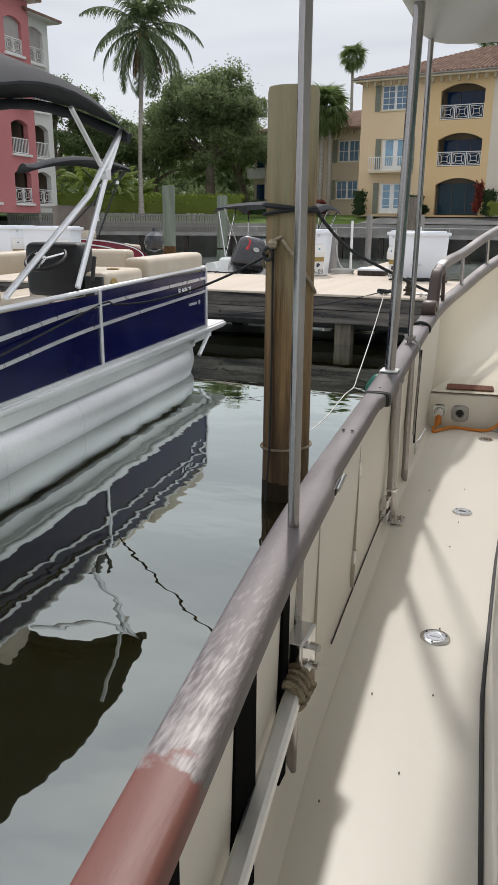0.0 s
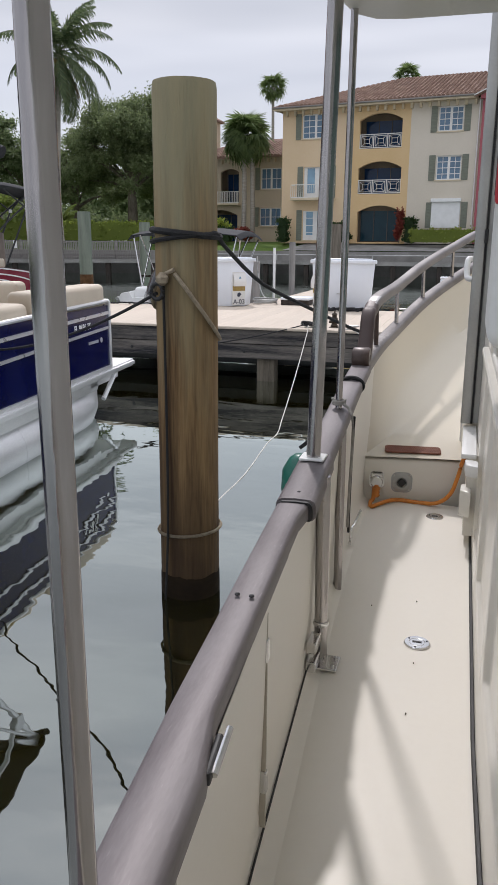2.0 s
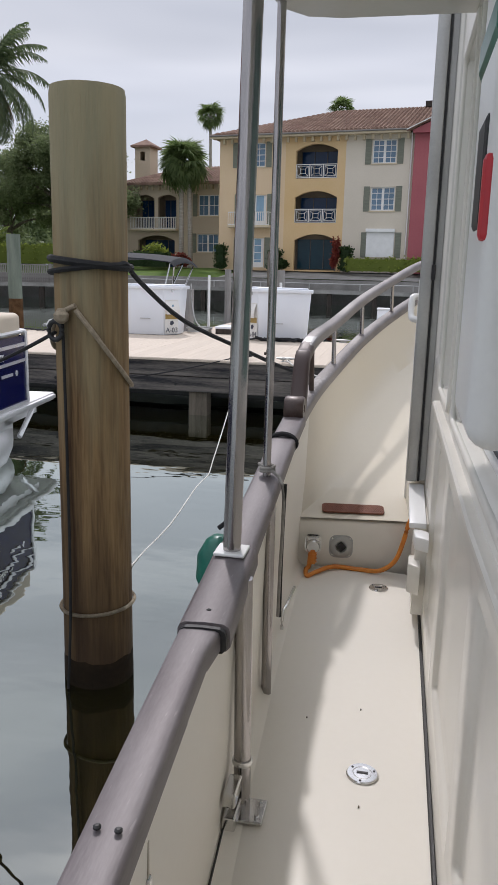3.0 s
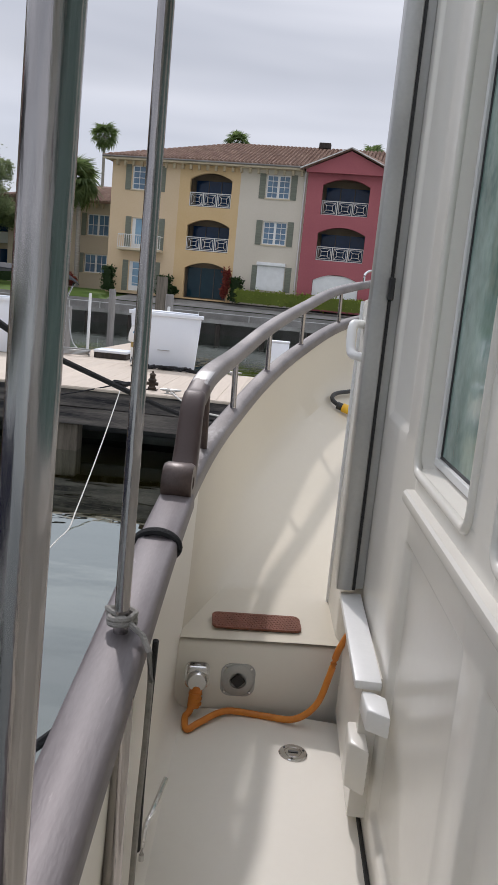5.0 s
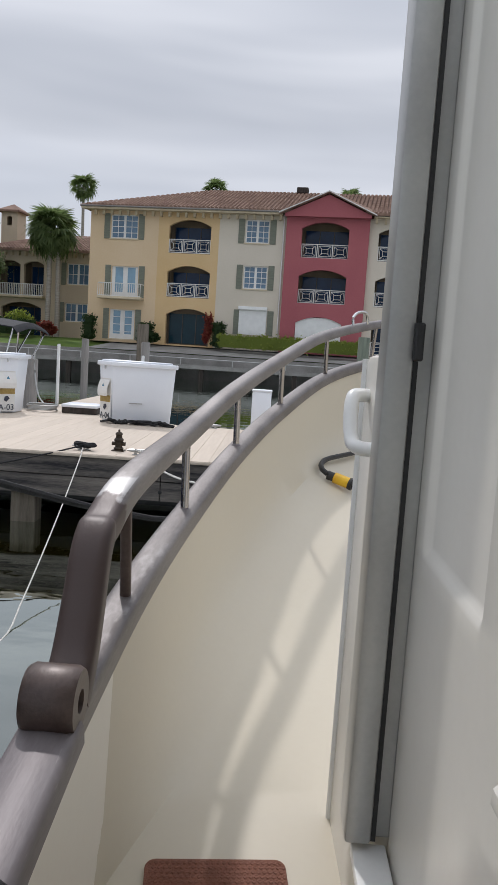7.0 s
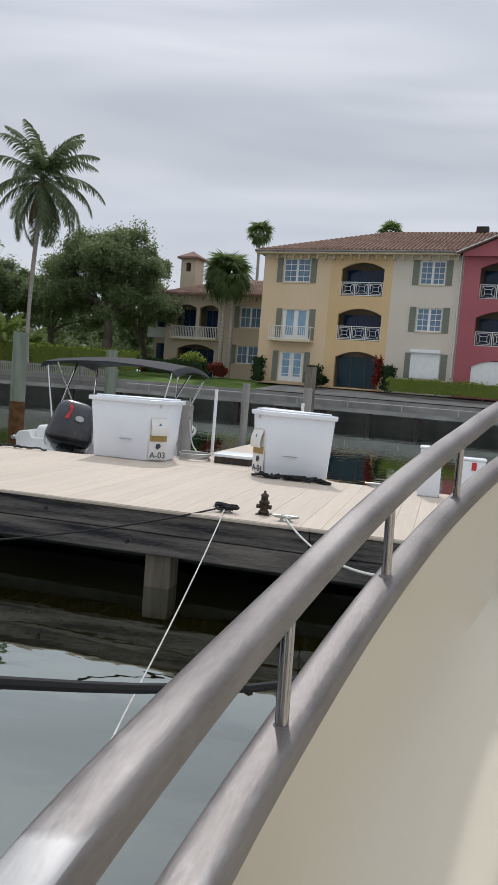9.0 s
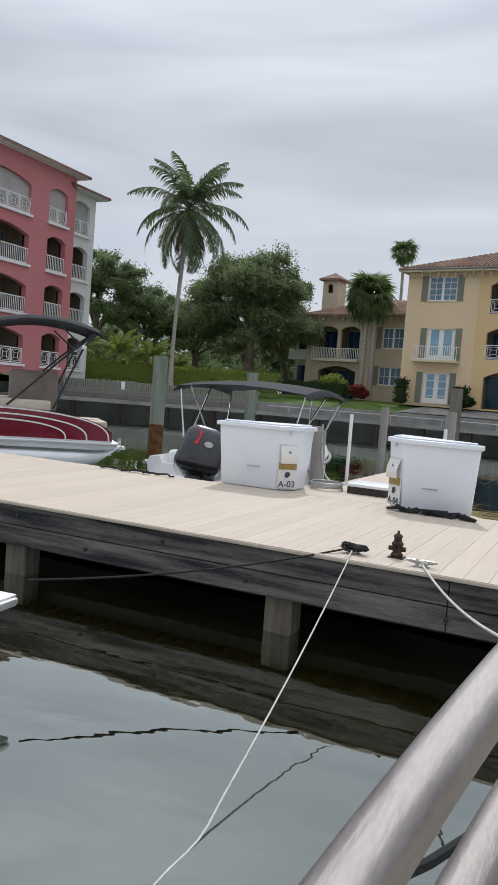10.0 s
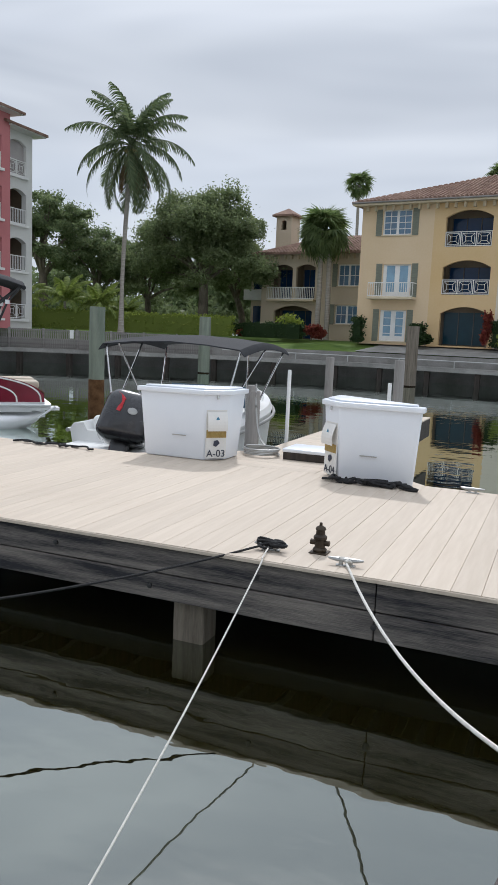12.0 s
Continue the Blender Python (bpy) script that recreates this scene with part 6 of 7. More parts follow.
fan_palm(FM @ Matrix.Translation((-11.25, 3.2, GZ)), 8.2, 2.2, 84, "sabal palm with a dense round crown before the town house", 0.2, 4, True)
fan_palm(Matrix.Translation((-22.3, 88.0, GZ)), 16.4, 1.6, 34, "tall slim fan palm behind the roofs", 0.17, 6)
fan_palm(Matrix.Translation((-8.0, 88.0, GZ)), 16.8, 1.5, 30, "fan palm top behind the tiled roof", 0.17, 7)
fan_palm(Matrix.Translation((6.5, 88.0, GZ)), 16.6, 1.6, 30, "fan palm top behind the tiled roof", 0.17, 9)

# fence along the left boardwalk
fence = thing("boardwalk_fence", "grey weathered picket fence along the boardwalk", "fence")
fa, fb = Vector((-36.2, 46.4, 0.5)), Vector((-22.6, 54.3, 0.5))
fl = (fb - fa).length
fence.matrix_basis = Matrix.Translation(fa) @ Matrix.Rotation(math.atan2(fb.y - fa.y, fb.x - fa.x), 4, "Z")
pk = part("picket", boxbm(-0.04, -0.012, 0.08, 0.04, 0.012, 1.22), GREYWOOD, fence).data
for k in range(1, int(fl / 0.12)):
    share("picket", pk, fence, Matrix.Translation((0.12 * k, 0, 0)))
fpost = None
for k in range(0, int(fl / 2.2) + 1):
    if fpost is None:
        fpost = part("post", boxbm(-0.07, -0.09, 0.0, 0.07, 0.05, 1.35, bevel=0.01, seg=1), GREYWOOD, fence).data
    else:
        share("post", fpost, fence, Matrix.Translation((2.2 * k, 0, 0)))
for z in (0.25, 1.2):
    part("rail", boxbm(0, 0.013, z, fl, 0.06, z + 0.09), GREYWOOD, fence)
part("notice", boxbm(6.1, -0.05, 0.75, 6.35, -0.02, 1.3), WHITE, fence, "small white notice")
# pipe rail along the right boardwalk
prail = thing("pipe_rail", "long grey pipe rail along the boardwalk edge", "railing")
part("pipe", tube([(-21.5, 53.3, 0.95), (-14.0, 54.6, 0.95), (34, 47.9, 0.95)], 0.035, 6), GREY_ALU, prail)
for k in range(16):
    x = -20 + 3.4 * k
    y = 54.6 - (x + 14) * 0.1396 if x > -14 else 53.3 + (x + 21.5) * 0.173
    part("pipe_post", tube([(x, y, 0.49), (x, y, 0.95)], 0.04, 6), GREY_ALU, prail)

# ---- other boats ----
def pontoon_boat(m, length, panel, label, bimini_back, detail, seed):
    """Local +y is forward; the side at x = 0 faces the viewer, the boat lies towards -x."""
    b = thing("pontoon_boat", label, "boat")
    b.matrix_basis = m
    W = 2.4
    y0, y1 = length
    r = 0.335 if detail else 0.31
    nose = y1 + (0.3 if detail else 0.0)
    for x in (-0.39, -W + 0.39):
        prof = []
        ptsl = [(x, y, -0.41) for y in np.linspace(y0, nose - 1.0, 5)] + [(x, nose - 0.7, -0.39), (x, nose - 0.4, -0.34), (x, nose - 0.12, -0.26), (x, nose - 0.02, -0.22)]
        n = len(ptsl)
        radii = [r] * 5 + [r * 0.93, r * 0.72, r * 0.36, 0.04]
        bm = bmesh.new()
        rings = []
        for (px, py, pz), rr in zip(ptsl, radii):
            rings.append([bm.verts.new((px + rr * math.cos(a), py, pz + rr * math.sin(a))) for a in np.linspace(0, 2 * math.pi, 24, endpoint=False)])
        for p, q in zip(rings, rings[1:]):
            for k in range(24):
                bm.faces.new((p[k], p[(k + 1) % 24], q[(k + 1) % 24], q[k]))
        bm.faces.new(rings[-1])
        bm.faces.new(rings[0][::-1])
        bmesh.ops.recalc_face_normals(bm, faces=bm.faces[:])
        tb = part("pontoon_tube", bm, ALU, b, "dull brushed aluminium float", True)
        part("nose_keel", prism([(x - 0.03, y1 - 0.75), (x + 0.03, y1 - 0.75), (x + 0.03, y1 + 0.05), (x - 0.03, y1 + 0.05)], -0.30, -0.04), ALU, tb)
        for y in np.arange(y0 + 0.8, y1 - 1.2, 1.25):
            part("weld_seam", sweep(bmesh.new(), [(x, y, -0.41), (x, y + 0.025, -0.41)], circle(r * 1.006, 24)), ALU, tb, "", True)
    part("deck", boxbm(-W, y0, -0.02, 0.0, y1 + (0.75 if detail else 0.15), 0.07, bevel=0.012), ALU, b, "aluminium deck edge", True)
    part("rub_rail", boxbm(0.0, y0, 0.005, 0.035, y1 + (0.72 if detail else 0.12), 0.055, bevel=0.012), ALU, b, "", True)
    part("under_skirt", boxbm(-0.12, y0, -0.14, -0.06, y1 - 0.3, -0.02), ALU, b)
    part("spray_shield", prism([(-0.5, y1 - 0.5), (-0.06, y1 - 0.5), (-0.06, y1 + 0.35), (-0.5, y1 + 0.35)], -0.1, -0.03), ALU, b)
    part("nose_brace", tube([(-0.06, y1 - 0.15, -0.28), (-0.04, y1 + 0.25, 0.0)], 0.028, 8), ALU, b)
    # fence: panels between posts, stripes, top rail
    ft = lambda y: 0.74 + 0.045 * max(0, (y - y0) / (y1 - y0)) * 2
    posts = [y0, y0 + (y1 - y0) * 0.26, y0 + (y1 - y0) * 0.62, y1]
    for a, c in zip(posts, posts[1:] if detail else posts[1:3]):
        part("side_panel", boxbm(-0.035, a + 0.02, 0.09, -0.015, c - 0.02, (ft(a) + ft(c)) / 2 - 0.03), panel, b, "glossy painted side panel")
    if not detail:
        # rounded bow panel with concentric swoops
        h, ln = ft(y1) - 0.10, y1 - posts[2] - 0.02
        edge = lambda g: [(posts[2] + 0.02 + ln * g * math.sin(u), 0.09 + h * g * math.cos(u) ** 0.7) for u in np.linspace(0, math.pi / 2, 14)]
        bm = prism([(posts[2] + 0.02, 0.09)] + edge(1.0)[::-1], 0, 0.025)
        part("bow_panel", bm, panel, b, "rounded wine red bow panel").matrix_basis = Matrix(((0, 0, 1, -0.035), (1, 0, 0, 0), (0, 1, 0, 0), (0, 0, 0, 1)))
        for g in (0.97, 0.78, 0.60):
            part("silver_stripe", sweep(bmesh.new(), [(-0.006, y, z) for y, z in edge(g)], [(-0.006, -0.018), (0.006, -0.018), (0.006, 0.018), (-0.006, 0.018)]), WHITE, b, "curved white swoop", True)
    part("front_panel", boxbm(-W + 0.05, y1 - 0.03, 0.09, -0.05, y1 - 0.01, ft(y1) - (0.04 if detail else 0.5)), panel, b)
    for y in posts if detail else posts[:3]:
        part("fence_post", boxbm(-0.05, y - 0.022, 0.07, 0.004, y + 0.022, ft(y), bevel=0.006), ALU, b)
    part("top_rail", sweep(bmesh.new(), [(-0.022, y, ft(y)) for y in np.linspace(y0, y1 if detail else posts[2], 8)] + ([(-0.1, y1 + 0.05, ft(y1)), (-W + 0.1, y1 + 0.05, ft(y1))] if detail else []), circle(0.022, 8)), ALU, b, "", True)
    part("bottom_rail", boxbm(-0.045, y0, 0.072, 0.004, y1, 0.10), ALU, b)
    span = y1 - y0
    for w, zs_ in () if not detail else ((0.017, (0.14, 0.33, 0.49, 0.585, 0.655, 0.70)), (0.015, (0.11, 0.15, 0.29, 0.385, 0.465, 0.535))):
        line = spline([(-0.008, y0 + 0.02 + (span - 0.05) * s_, z_) for s_, z_ in zip((0, 0.15, 0.30, 0.45, 0.62, 1.0), zs_)], 8)
        part("silver_stripe", sweep(bmesh.new(), line, [(-0.006, -w), (0.006, -w), (0.006, w), (-0.006, w)]), SILVER, b, "curved silver trim stripe", True)
    # seats and cushions
    ye = y1 if detail else y1 - 1.5
    def cushion(x0, ya, z0, x1, yb, z1, mat=VINYL, nm="seat_cushion"):
        return part(nm, boxbm(x0, ya, z0, x1, yb, z1, bevel=min(0.06, abs(z1 - z0) * 0.35), seg=4), mat, b, "", True)
    cushion(-0.32, ye - (1.8 if detail else 2.15), 0.76, -0.03, ye - 0.05, 1.02, nm="backrest_cushion")
    cushion(-W + 0.05, ye - 2.1, 0.76, -W + 0.3, ye - 0.05, 1.02, nm="backrest_cushion")
    cushion(-0.95, y1 - 2.1, 0.40, -0.33, y1 - 0.1, 0.58)
    cushion(-W + 0.3, y1 - 2.1, 0.40, -W + 0.9, y1 - 0.1, 0.58)
    cushion(-W + 0.1, ye - 0.35, 0.76, -0.95, ye - 0.08, 1.04, nm="backrest_cushion")
    if detail:
        cushion(-0.9, y1 - 2.78, 0.25, -0.05, y1 - 1.88, 0.93, nm="console")
        part("cup_holder", lathe([(0.06, 0), (0.065, 0.01), (0.05, 0.012), (0.045, 0.003)], 16, (-0.2, y1 - 2.3, 0.93)), GOLD, b, "", True)
        part("speaker", lathe([(0.075, 0), (0.075, 0.012), (0.05, 0.02)], 16), GOLD, b).matrix_basis = pose(-0.045, y1 - 2.62, 0.80, 0, 90)
        part("helm_panel", boxbm(-0.86, y1 - 2.86, 0.70, -0.26, y1 - 2.56, 1.20, bevel=0.07, seg=3, m=None), BLACK, b, "black helm dashboard", True)
        wh = part("steering_wheel", sweep(bmesh.new(), [(0.19 * math.cos(a), 0.19 * math.sin(a), 0) for a in np.linspace(0, 2 * math.pi, 25)], circle(0.017, 8), caps=False), BLACK, b, "black steering wheel with chrome spokes", True)
        wh.matrix_basis = pose(-0.55, y1 - 2.98, 1.06, 30, 0, 0)
        for k in range(3):
            part("spoke", boxbm(0, -0.016, -0.006, 0.185, 0.016, 0.006, m=pose(0, 0, 0, 0, 0, 120 * k + 30)), CHROME, wh)
        part("throttle", tube([(-0.1, y1 - 2.95, 0.86), (-0.1, y1 - 2.88, 1.08)], 0.02, 8), BLACK, b)
        cushion(-1.1, y1 - 4.1, 0.45, -0.3, y1 - 3.45, 0.66)
        cushion(-1.05, y1 - 4.32, 0.6, -0.35, y1 - 4.0, 1.36, nm="helm_seat_back")
        cushion(-0.3, y1 - 4.25, 0.62, -0.12, y1 - 3.65, 0.80, nm="armrest")
        cushion(-0.42, y1 - 3.62, 0.60, -0.10, y1 - 3.36, 0.74, VINYL_BROWN, "brown_pad")
        part("switch_panel", boxbm(-0.24, y1 - 2.84, 0.60, -0.06, y1 - 2.785, 0.90, bevel=0.012), BLACK, b, "black switch panel", True)
        part("front_fender", lathe([(0.03, 0), (0.11, 0.04), (0.13, 0.12), (0.11, 0.2), (0.04, 0.25), (0.03, 0.29)], 16, (-0.62, y1 - 0.22, 1.02)), OUTBOARD, b, "round black fender", True)
    # bimini top on a folding frame
    fz = 0.86
    up = 0.0 if detail else 0.6
    strut = ALU if detail else BLACK
    hy, top = bimini_back
    for x in (-0.03, -W + 0.03):
        part("bimini_strut", tube([(x, hy - 1.75, fz), (x, hy - 0.35, 1.62 + up), (x, hy + 0.35, 2.22 + up)], 0.026, 8), strut, b, "", True)
        part("bimini_strut", tube([(x, hy - 0.65, fz - 0.02), (x, hy, 1.80 + up), (x, hy + 0.33, 2.2 + up)], 0.026, 8), strut, b, "", True)
        part("bimini_strut", tube([(x, hy, 1.80 + up), (x, hy - 0.6, 2.30 + up)], 0.022, 8), strut, b, "", True)
        part("strut_hinge", boxbm(x - 0.03, hy - 0.05, 1.76 + up, x + 0.03, hy + 0.05, 1.86 + up, bevel=0.01), ALU, b)
    rows = []
    for f in np.linspace(0, 1, 12):
        y = hy + 0.38 - top * f
        rise = 0.26 * math.sin(math.pi * min(1, f * 1.1 + 0.02)) ** 0.8
        rows.append([(0.05 - (W + 0.1) * g, y, 2.19 + up + rise + (0.34 if detail else 0.12) * math.sin(math.pi * g) - (0.055 if g in (0.0, 1.0) else 0)) for g in (0.0, 0.04, 0.2, 0.4, 0.6, 0.8, 0.96, 1.0)])
    bm = grid(rows)
    r2 = bmesh.ops.extrude_face_region(bm, geom=bm.faces[:])
    bmesh.ops.translate(bm, vec=(0, 0, 0.018), verts=[g for g in r2["geom"] if isinstance(g, bmesh.types.BMVert)])
    bmesh.ops.recalc_face_normals(bm, faces=bm.faces[:])
    part("bimini_canvas", bm, CANVAS, b, "charcoal canvas bimini top", True)
    part("canvas_boot", sweep(bmesh.new(), [(0.05 - (W + 0.1) * g, hy + 0.36, 2.15 + up + (0.34 if detail else 0.12) * math.sin(math.pi * g)) for g in np.linspace(0, 1, 13)], circle(0.05, 10)), CANVAS, b, "", True)
    return b


navy = pontoon_boat(pose(-3.45, 4.9, 0, 0, 0, 5.5), (-3.2, 4.68), NAVY, "navy blue pontoon boat with silver stripes and aluminium floats", (1.97, 2.9), True, 1)
words("registration", "FL 9696 TS", 0.095, WHITE, navy, pose(-0.006, 3.9, 0.598, 90, 0, 90), "white registration lettering", 0.022)
part("maker_badge", boxbm(-0.012, 4.05, 0.40, -0.006, 4.32, 0.43), SILVER, navy)
part("maker_emblem", lathe([(0.03, 0), (0.028, 0.004), (0.01, 0.005)], 12), SILVER, navy).matrix_basis = pose(-0.012, 4.42, 0.415, 0, 90)
red = pontoon_boat(pose(-14.8, 18.85, 0.05, 0, 0, -46), (-3.2, 4.45), WINE, "wine red pontoon boat with beige seats and dark canopy", (3.6, 3.0), False, 2)
words("registration", "FL", 0.14, WHITE, red, pose(-0.008, 1.2, 0.55, 90, 0, 90))
part("folded_cover", boxbm(-1.9, 1.9, 0.75, -0.9, 3.1, 1.75, bevel=0.08, seg=3), pbr("taupe_canvas", (0.16, 0.13, 0.11), (0.22, 0.19, 0.16), 0.85, 0, 3, 90, 0.2), red, "taupe canvas cover over a raised seat", True)

# white runabout moored stern-to behind the dock boxes
rb = thing("runabout_boat", "white fibreglass runabout with a black bimini top", "boat", (-6.35, 17.2, 0), 4)
rows = []
for f in np.linspace(0, 1, 14):
    y = 0.2 + 6.0 * f
    hw = 1.12 * (1 - max(0, (f - 0.45) / 0.55) ** 2.2) + 0.02
    sh = 0.42 + 0.32 * f ** 1.6
    sec = [(-hw * 0.80, y, -0.75), (-hw * 0.92, y, -0.35), (-hw, y, sh - 0.16), (-hw * 1.02, y, sh - 0.1), (-hw * 0.96, y, sh), (-hw * 0.80, y, sh + 0.02), (-hw * 0.74, y, sh - 0.1)]
    rows.append(sec + [(-x, yy, z) for x, yy, z in reversed(sec)])
hull = grid(rows)
hull.faces.new([v for v in hull.verts if abs(v.co.y - 0.2) < 1e-5][:14])
bmesh.ops.recalc_face_normals(hull, faces=hull.faces[:])
part("hull", hull, WHITE, rb, "white runabout hull", True)
part("rub_strake", sweep(bmesh.new(), [(1.0 * r[-3][0] * 1.06, r[-3][1], r[-3][2] - 0.02) for r in rows], circle(0.035, 8)), GREY_ALU, rb, "", True)
part("rub_strake", sweep(bmesh.new(), [(r[2][0] * 1.06, r[2][1], r[2][2] + 0.04) for r in rows], circle(0.035, 8)), GREY_ALU, rb, "", True)
part("stern_platform", boxbm(-1.05, -0.25, -0.02, 1.05, 0.35, 0.14, bevel=0.06, seg=3), WHITE, rb, "", True)
part("cockpit_sole", boxbm(-0.85, 0.4, 0.05, 0.85, 4.4, 0.1), WHITE, rb)
part("stern_seat", boxbm(-0.85, 0.35, 0.1, 0.85, 0.95, 0.55, bevel=0.08, seg=3), WHITE, rb, "", True)
part("console", boxbm(-0.35, 2.2, 0.1, 0.35, 2.9, 0.95, bevel=0.08, seg=3), WHITE, rb, "", True)
part("windshield", boxbm(-0.8, 3.3, 0.55, 0.8, 3.34, 0.95), PANE, rb)
for x in (-1.0, 1.0):
    part("bimini_strut", tube([(x, 1.3, 0.45), (x * 1.25, 2.9, 1.72)], 0.018, 8), CHROME, rb, "", True)
    part("bimini_strut", tube([(x, 2.6, 0.5), (x * 1.25, 1.9, 1.74)], 0.018, 8), CHROME, rb, "", True)
    part("bimini_strut", tube([(x, 1.35, 0.45), (x * 1.25, 1.5, 1.68)], 0.018, 8), CHROME, rb, "", True)
    part("bimini_strut", tube([(x, 3.2, 0.6), (x * 1.25, 4.0, 1.62)], 0.018, 8), CHROME, rb, "", True)
rows = [[(-1.35 + 2.7 * g, 1.4 + 2.7 * f, 1.66 + 0.12 * math.sin(math.pi * f) + 0.10 * math.sin(math.pi * g) - (0.09 if g in (0, 1) else 0)) for g in (0, 0.03, 0.25, 0.5, 0.75, 0.97, 1)] for f in np.linspace(0, 1, 9)]
bm = grid(rows)
r2 = bmesh.ops.extrude_face_region(bm, geom=bm.faces[:])
bmesh.ops.translate(bm, vec=(0, 0, 0.02), verts=[g for g in r2["geom"] if isinstance(g, bmesh.types.BMVert)])
bmesh.ops.recalc_face_normals(bm, faces=bm.faces[:])
part("bimini_canvas", bm, CANVAS, rb, "black canvas bimini top", True)
ob_ = part("outboard_motor", boxbm(-0.10, -0.32, -0.9, 0.10, -0.05, 0.25, bevel=0.04), OUTBOARD, rb, "black outboard motor with red accents")
ob_.matrix_basis = pose(-0.12, -0.12, -0.02, -16, 12, 24) @ Matrix.Diagonal((1.45, 1.35, 1.05, 1.0))
bm = boxbm(-0.27, -0.62, 0.16, 0.27, 0.12, 0.88, bevel=0.15, seg=5)
for v in bm.verts:
    k = (v.co.z - 0.16) / 0.72
    v.co.y += -0.16 * k
    v.co.x *= 1.0 - 0.30 * k * k
    v.co.y = -0.25 + (v.co.y + 0.25) * (1.0 - 0.22 * k)
part("cowling", bm, OUTBOARD, ob_, "glossy black cowling", True)
part("accent", sweep(bmesh.new(), spline([(0.215, -0.35, 0.83), (0.245, -0.2, 0.80), (0.25, -0.02, 0.70)], 5), [(-0.01, -0.02), (0.01, -0.02), (0.01, 0.02), (-0.01, 0.02)]), RED, ob_)
part("accent", sweep(bmesh.new(), spline([(-0.12, -0.62, 0.80), (-0.05, -0.66, 0.72), (-0.08, -0.655, 0.55)], 5), [(-0.012, -0.02), (0.012, -0.02), (0.012, 0.02), (-0.012, 0.02)]), RED, ob_)
part("emblem", lathe([(0.05, 0), (0.048, 0.006), (0.02, 0.008)], 14), GREY_ALU, ob_).matrix_basis = pose(0.06, -0.68, 0.58, 90)


# ---- ropes and small things ----
def rope(name, pts, r, material, label, steps=8, n=7):
    t = part(name, tube(spline(pts, steps), r, n), material, None, "", True)
    return tagged(t, label, "rope")


def sag(a, b, drop, n=10):
    a, b = Vector(a), Vector(b)
    return [a.lerp(b, k / n) - Vector((0, 0, drop * 4 * (k / n) * (1 - k / n))) for k in range(n + 1)]


def ring(z0, tilt, r, turns=1.0, phase=0.0):
    return [(PX + r * math.cos(phase + 2 * math.pi * t), PY + r * math.sin(phase + 2 * math.pi * t), z0 + tilt * math.cos(phase + 2 * math.pi * t)) for t in np.linspace(0, turns, int(20 * turns) + 1)]


rope("mooring_rope", ring(1.50, -0.018, PR_ + 0.010, 1.0) , 0.017, BLACK_ROPE, "thick black mooring rope wrapped round the piling", 3)
rope("mooring_rope", ring(1.475, 0.02, PR_ + 0.014, 0.9, 0.5) + [(-1.22, 5.58, 1.42), (-1.15, 6.06, 1.22), (-0.95, 6.56, 1.04), (-0.72, 7.13, 0.85), (-0.5, 7.65, 0.73), (-0.2, 8.5, 0.74)], 0.012, BLACK_ROPE, "thick black mooring rope from piling to bow", 4)
rope("piling_loop", [(PX + 0.0, PY - 0.175, 1.30), (PX + 0.10, PY - 0.16, 1.17), (PX + 0.172, PY - 0.03, 1.0), (PX + 0.12, PY + 0.13, 0.95), (PX - 0.1, PY + 0.15, 1.1), (PX - 0.175, PY - 0.02, 1.12), (PX - 0.1, PY - 0.16, 1.26), (PX, PY - 0.178, 1.32)], 0.011, TAN_ROPE, "frayed tan rope loop on the piling")
rope("piling_tie", ring(-0.12, 0.012, PR_ + 0.012, 2.0), 0.009, TAN_ROPE, "tan twine tied low round the piling", 3)
rope("hanging_line", [(PX - 0.06, PY - 0.178, 1.24), (PX - 0.055, PY - 0.182, 0.6), (PX - 0.06, PY - 0.182, -0.05), (PX - 0.08, PY - 0.19, -0.5)], 0.007, BLACK_ROPE, "thin black line hanging down the piling")
rope("spring_line", sag((PX - 0.1, PY - 0.17, 1.2), (-3.62, 6.6, 0.66), 0.10) + [Vector((-3.44, 5.2, 0.50)), Vector((-3.30, 3.8, 0.33)), Vector((-3.16, 2.4, 0.16))], 0.009, BLACK_ROPE, "black line from the piling to the pontoon boat", 3)
sh = thing("shackle_knot", "small black shackle and knot on the piling", "shackle")
part("ring", sweep(bmesh.new(), [(PX - 0.09 + 0.03 * math.cos(a), PY - 0.19, 1.21 + 0.04 * math.sin(a)) for a in np.linspace(0, 6.28, 15)], circle(0.011, 8)), BLACK, sh, "", True)
part("knot", lathe([(0.01, -0.03), (0.03, -0.015), (0.034, 0.01), (0.015, 0.035)], 10, (PX - 0.06, PY - 0.19, 1.27)), TAN_ROPE, sh, "", True)
rope("white_mooring_line", [Vector((-2.19, 12.5, 0.335)), Vector((-2.15, 12.27, 0.318))] + sag((-2.14, 12.235, 0.30), (-1.83, 9.25, WL + 0.004), 0.05) + [Vector(p) for p in ((-1.83, 8.8, WL), (-1.74, 7.7, WL + 0.002), (-1.735, 6.83, WL + 0.004), (-1.56, 5.95, WL + 0.08), (-1.46, 5.60, -0.14))], 0.006, WHITE_ROPE, "slack white mooring line from dock cleat to piling", 3)
rope("white_bow_line", sag((-1.57, 12.45, 0.33), (0.02, 9.2, 0.78), 0.23), 0.0095, WHITE_ROPE, "white bow line sagging from the dock cleat", 3)
rope("black_dock_line", sag((-2.25, 12.5, 0.34), (-4.05, 10.5, 0.12), 0.06), 0.009, BLACK_ROPE, "thin black line from dock cleat to pontoon boat", 3)


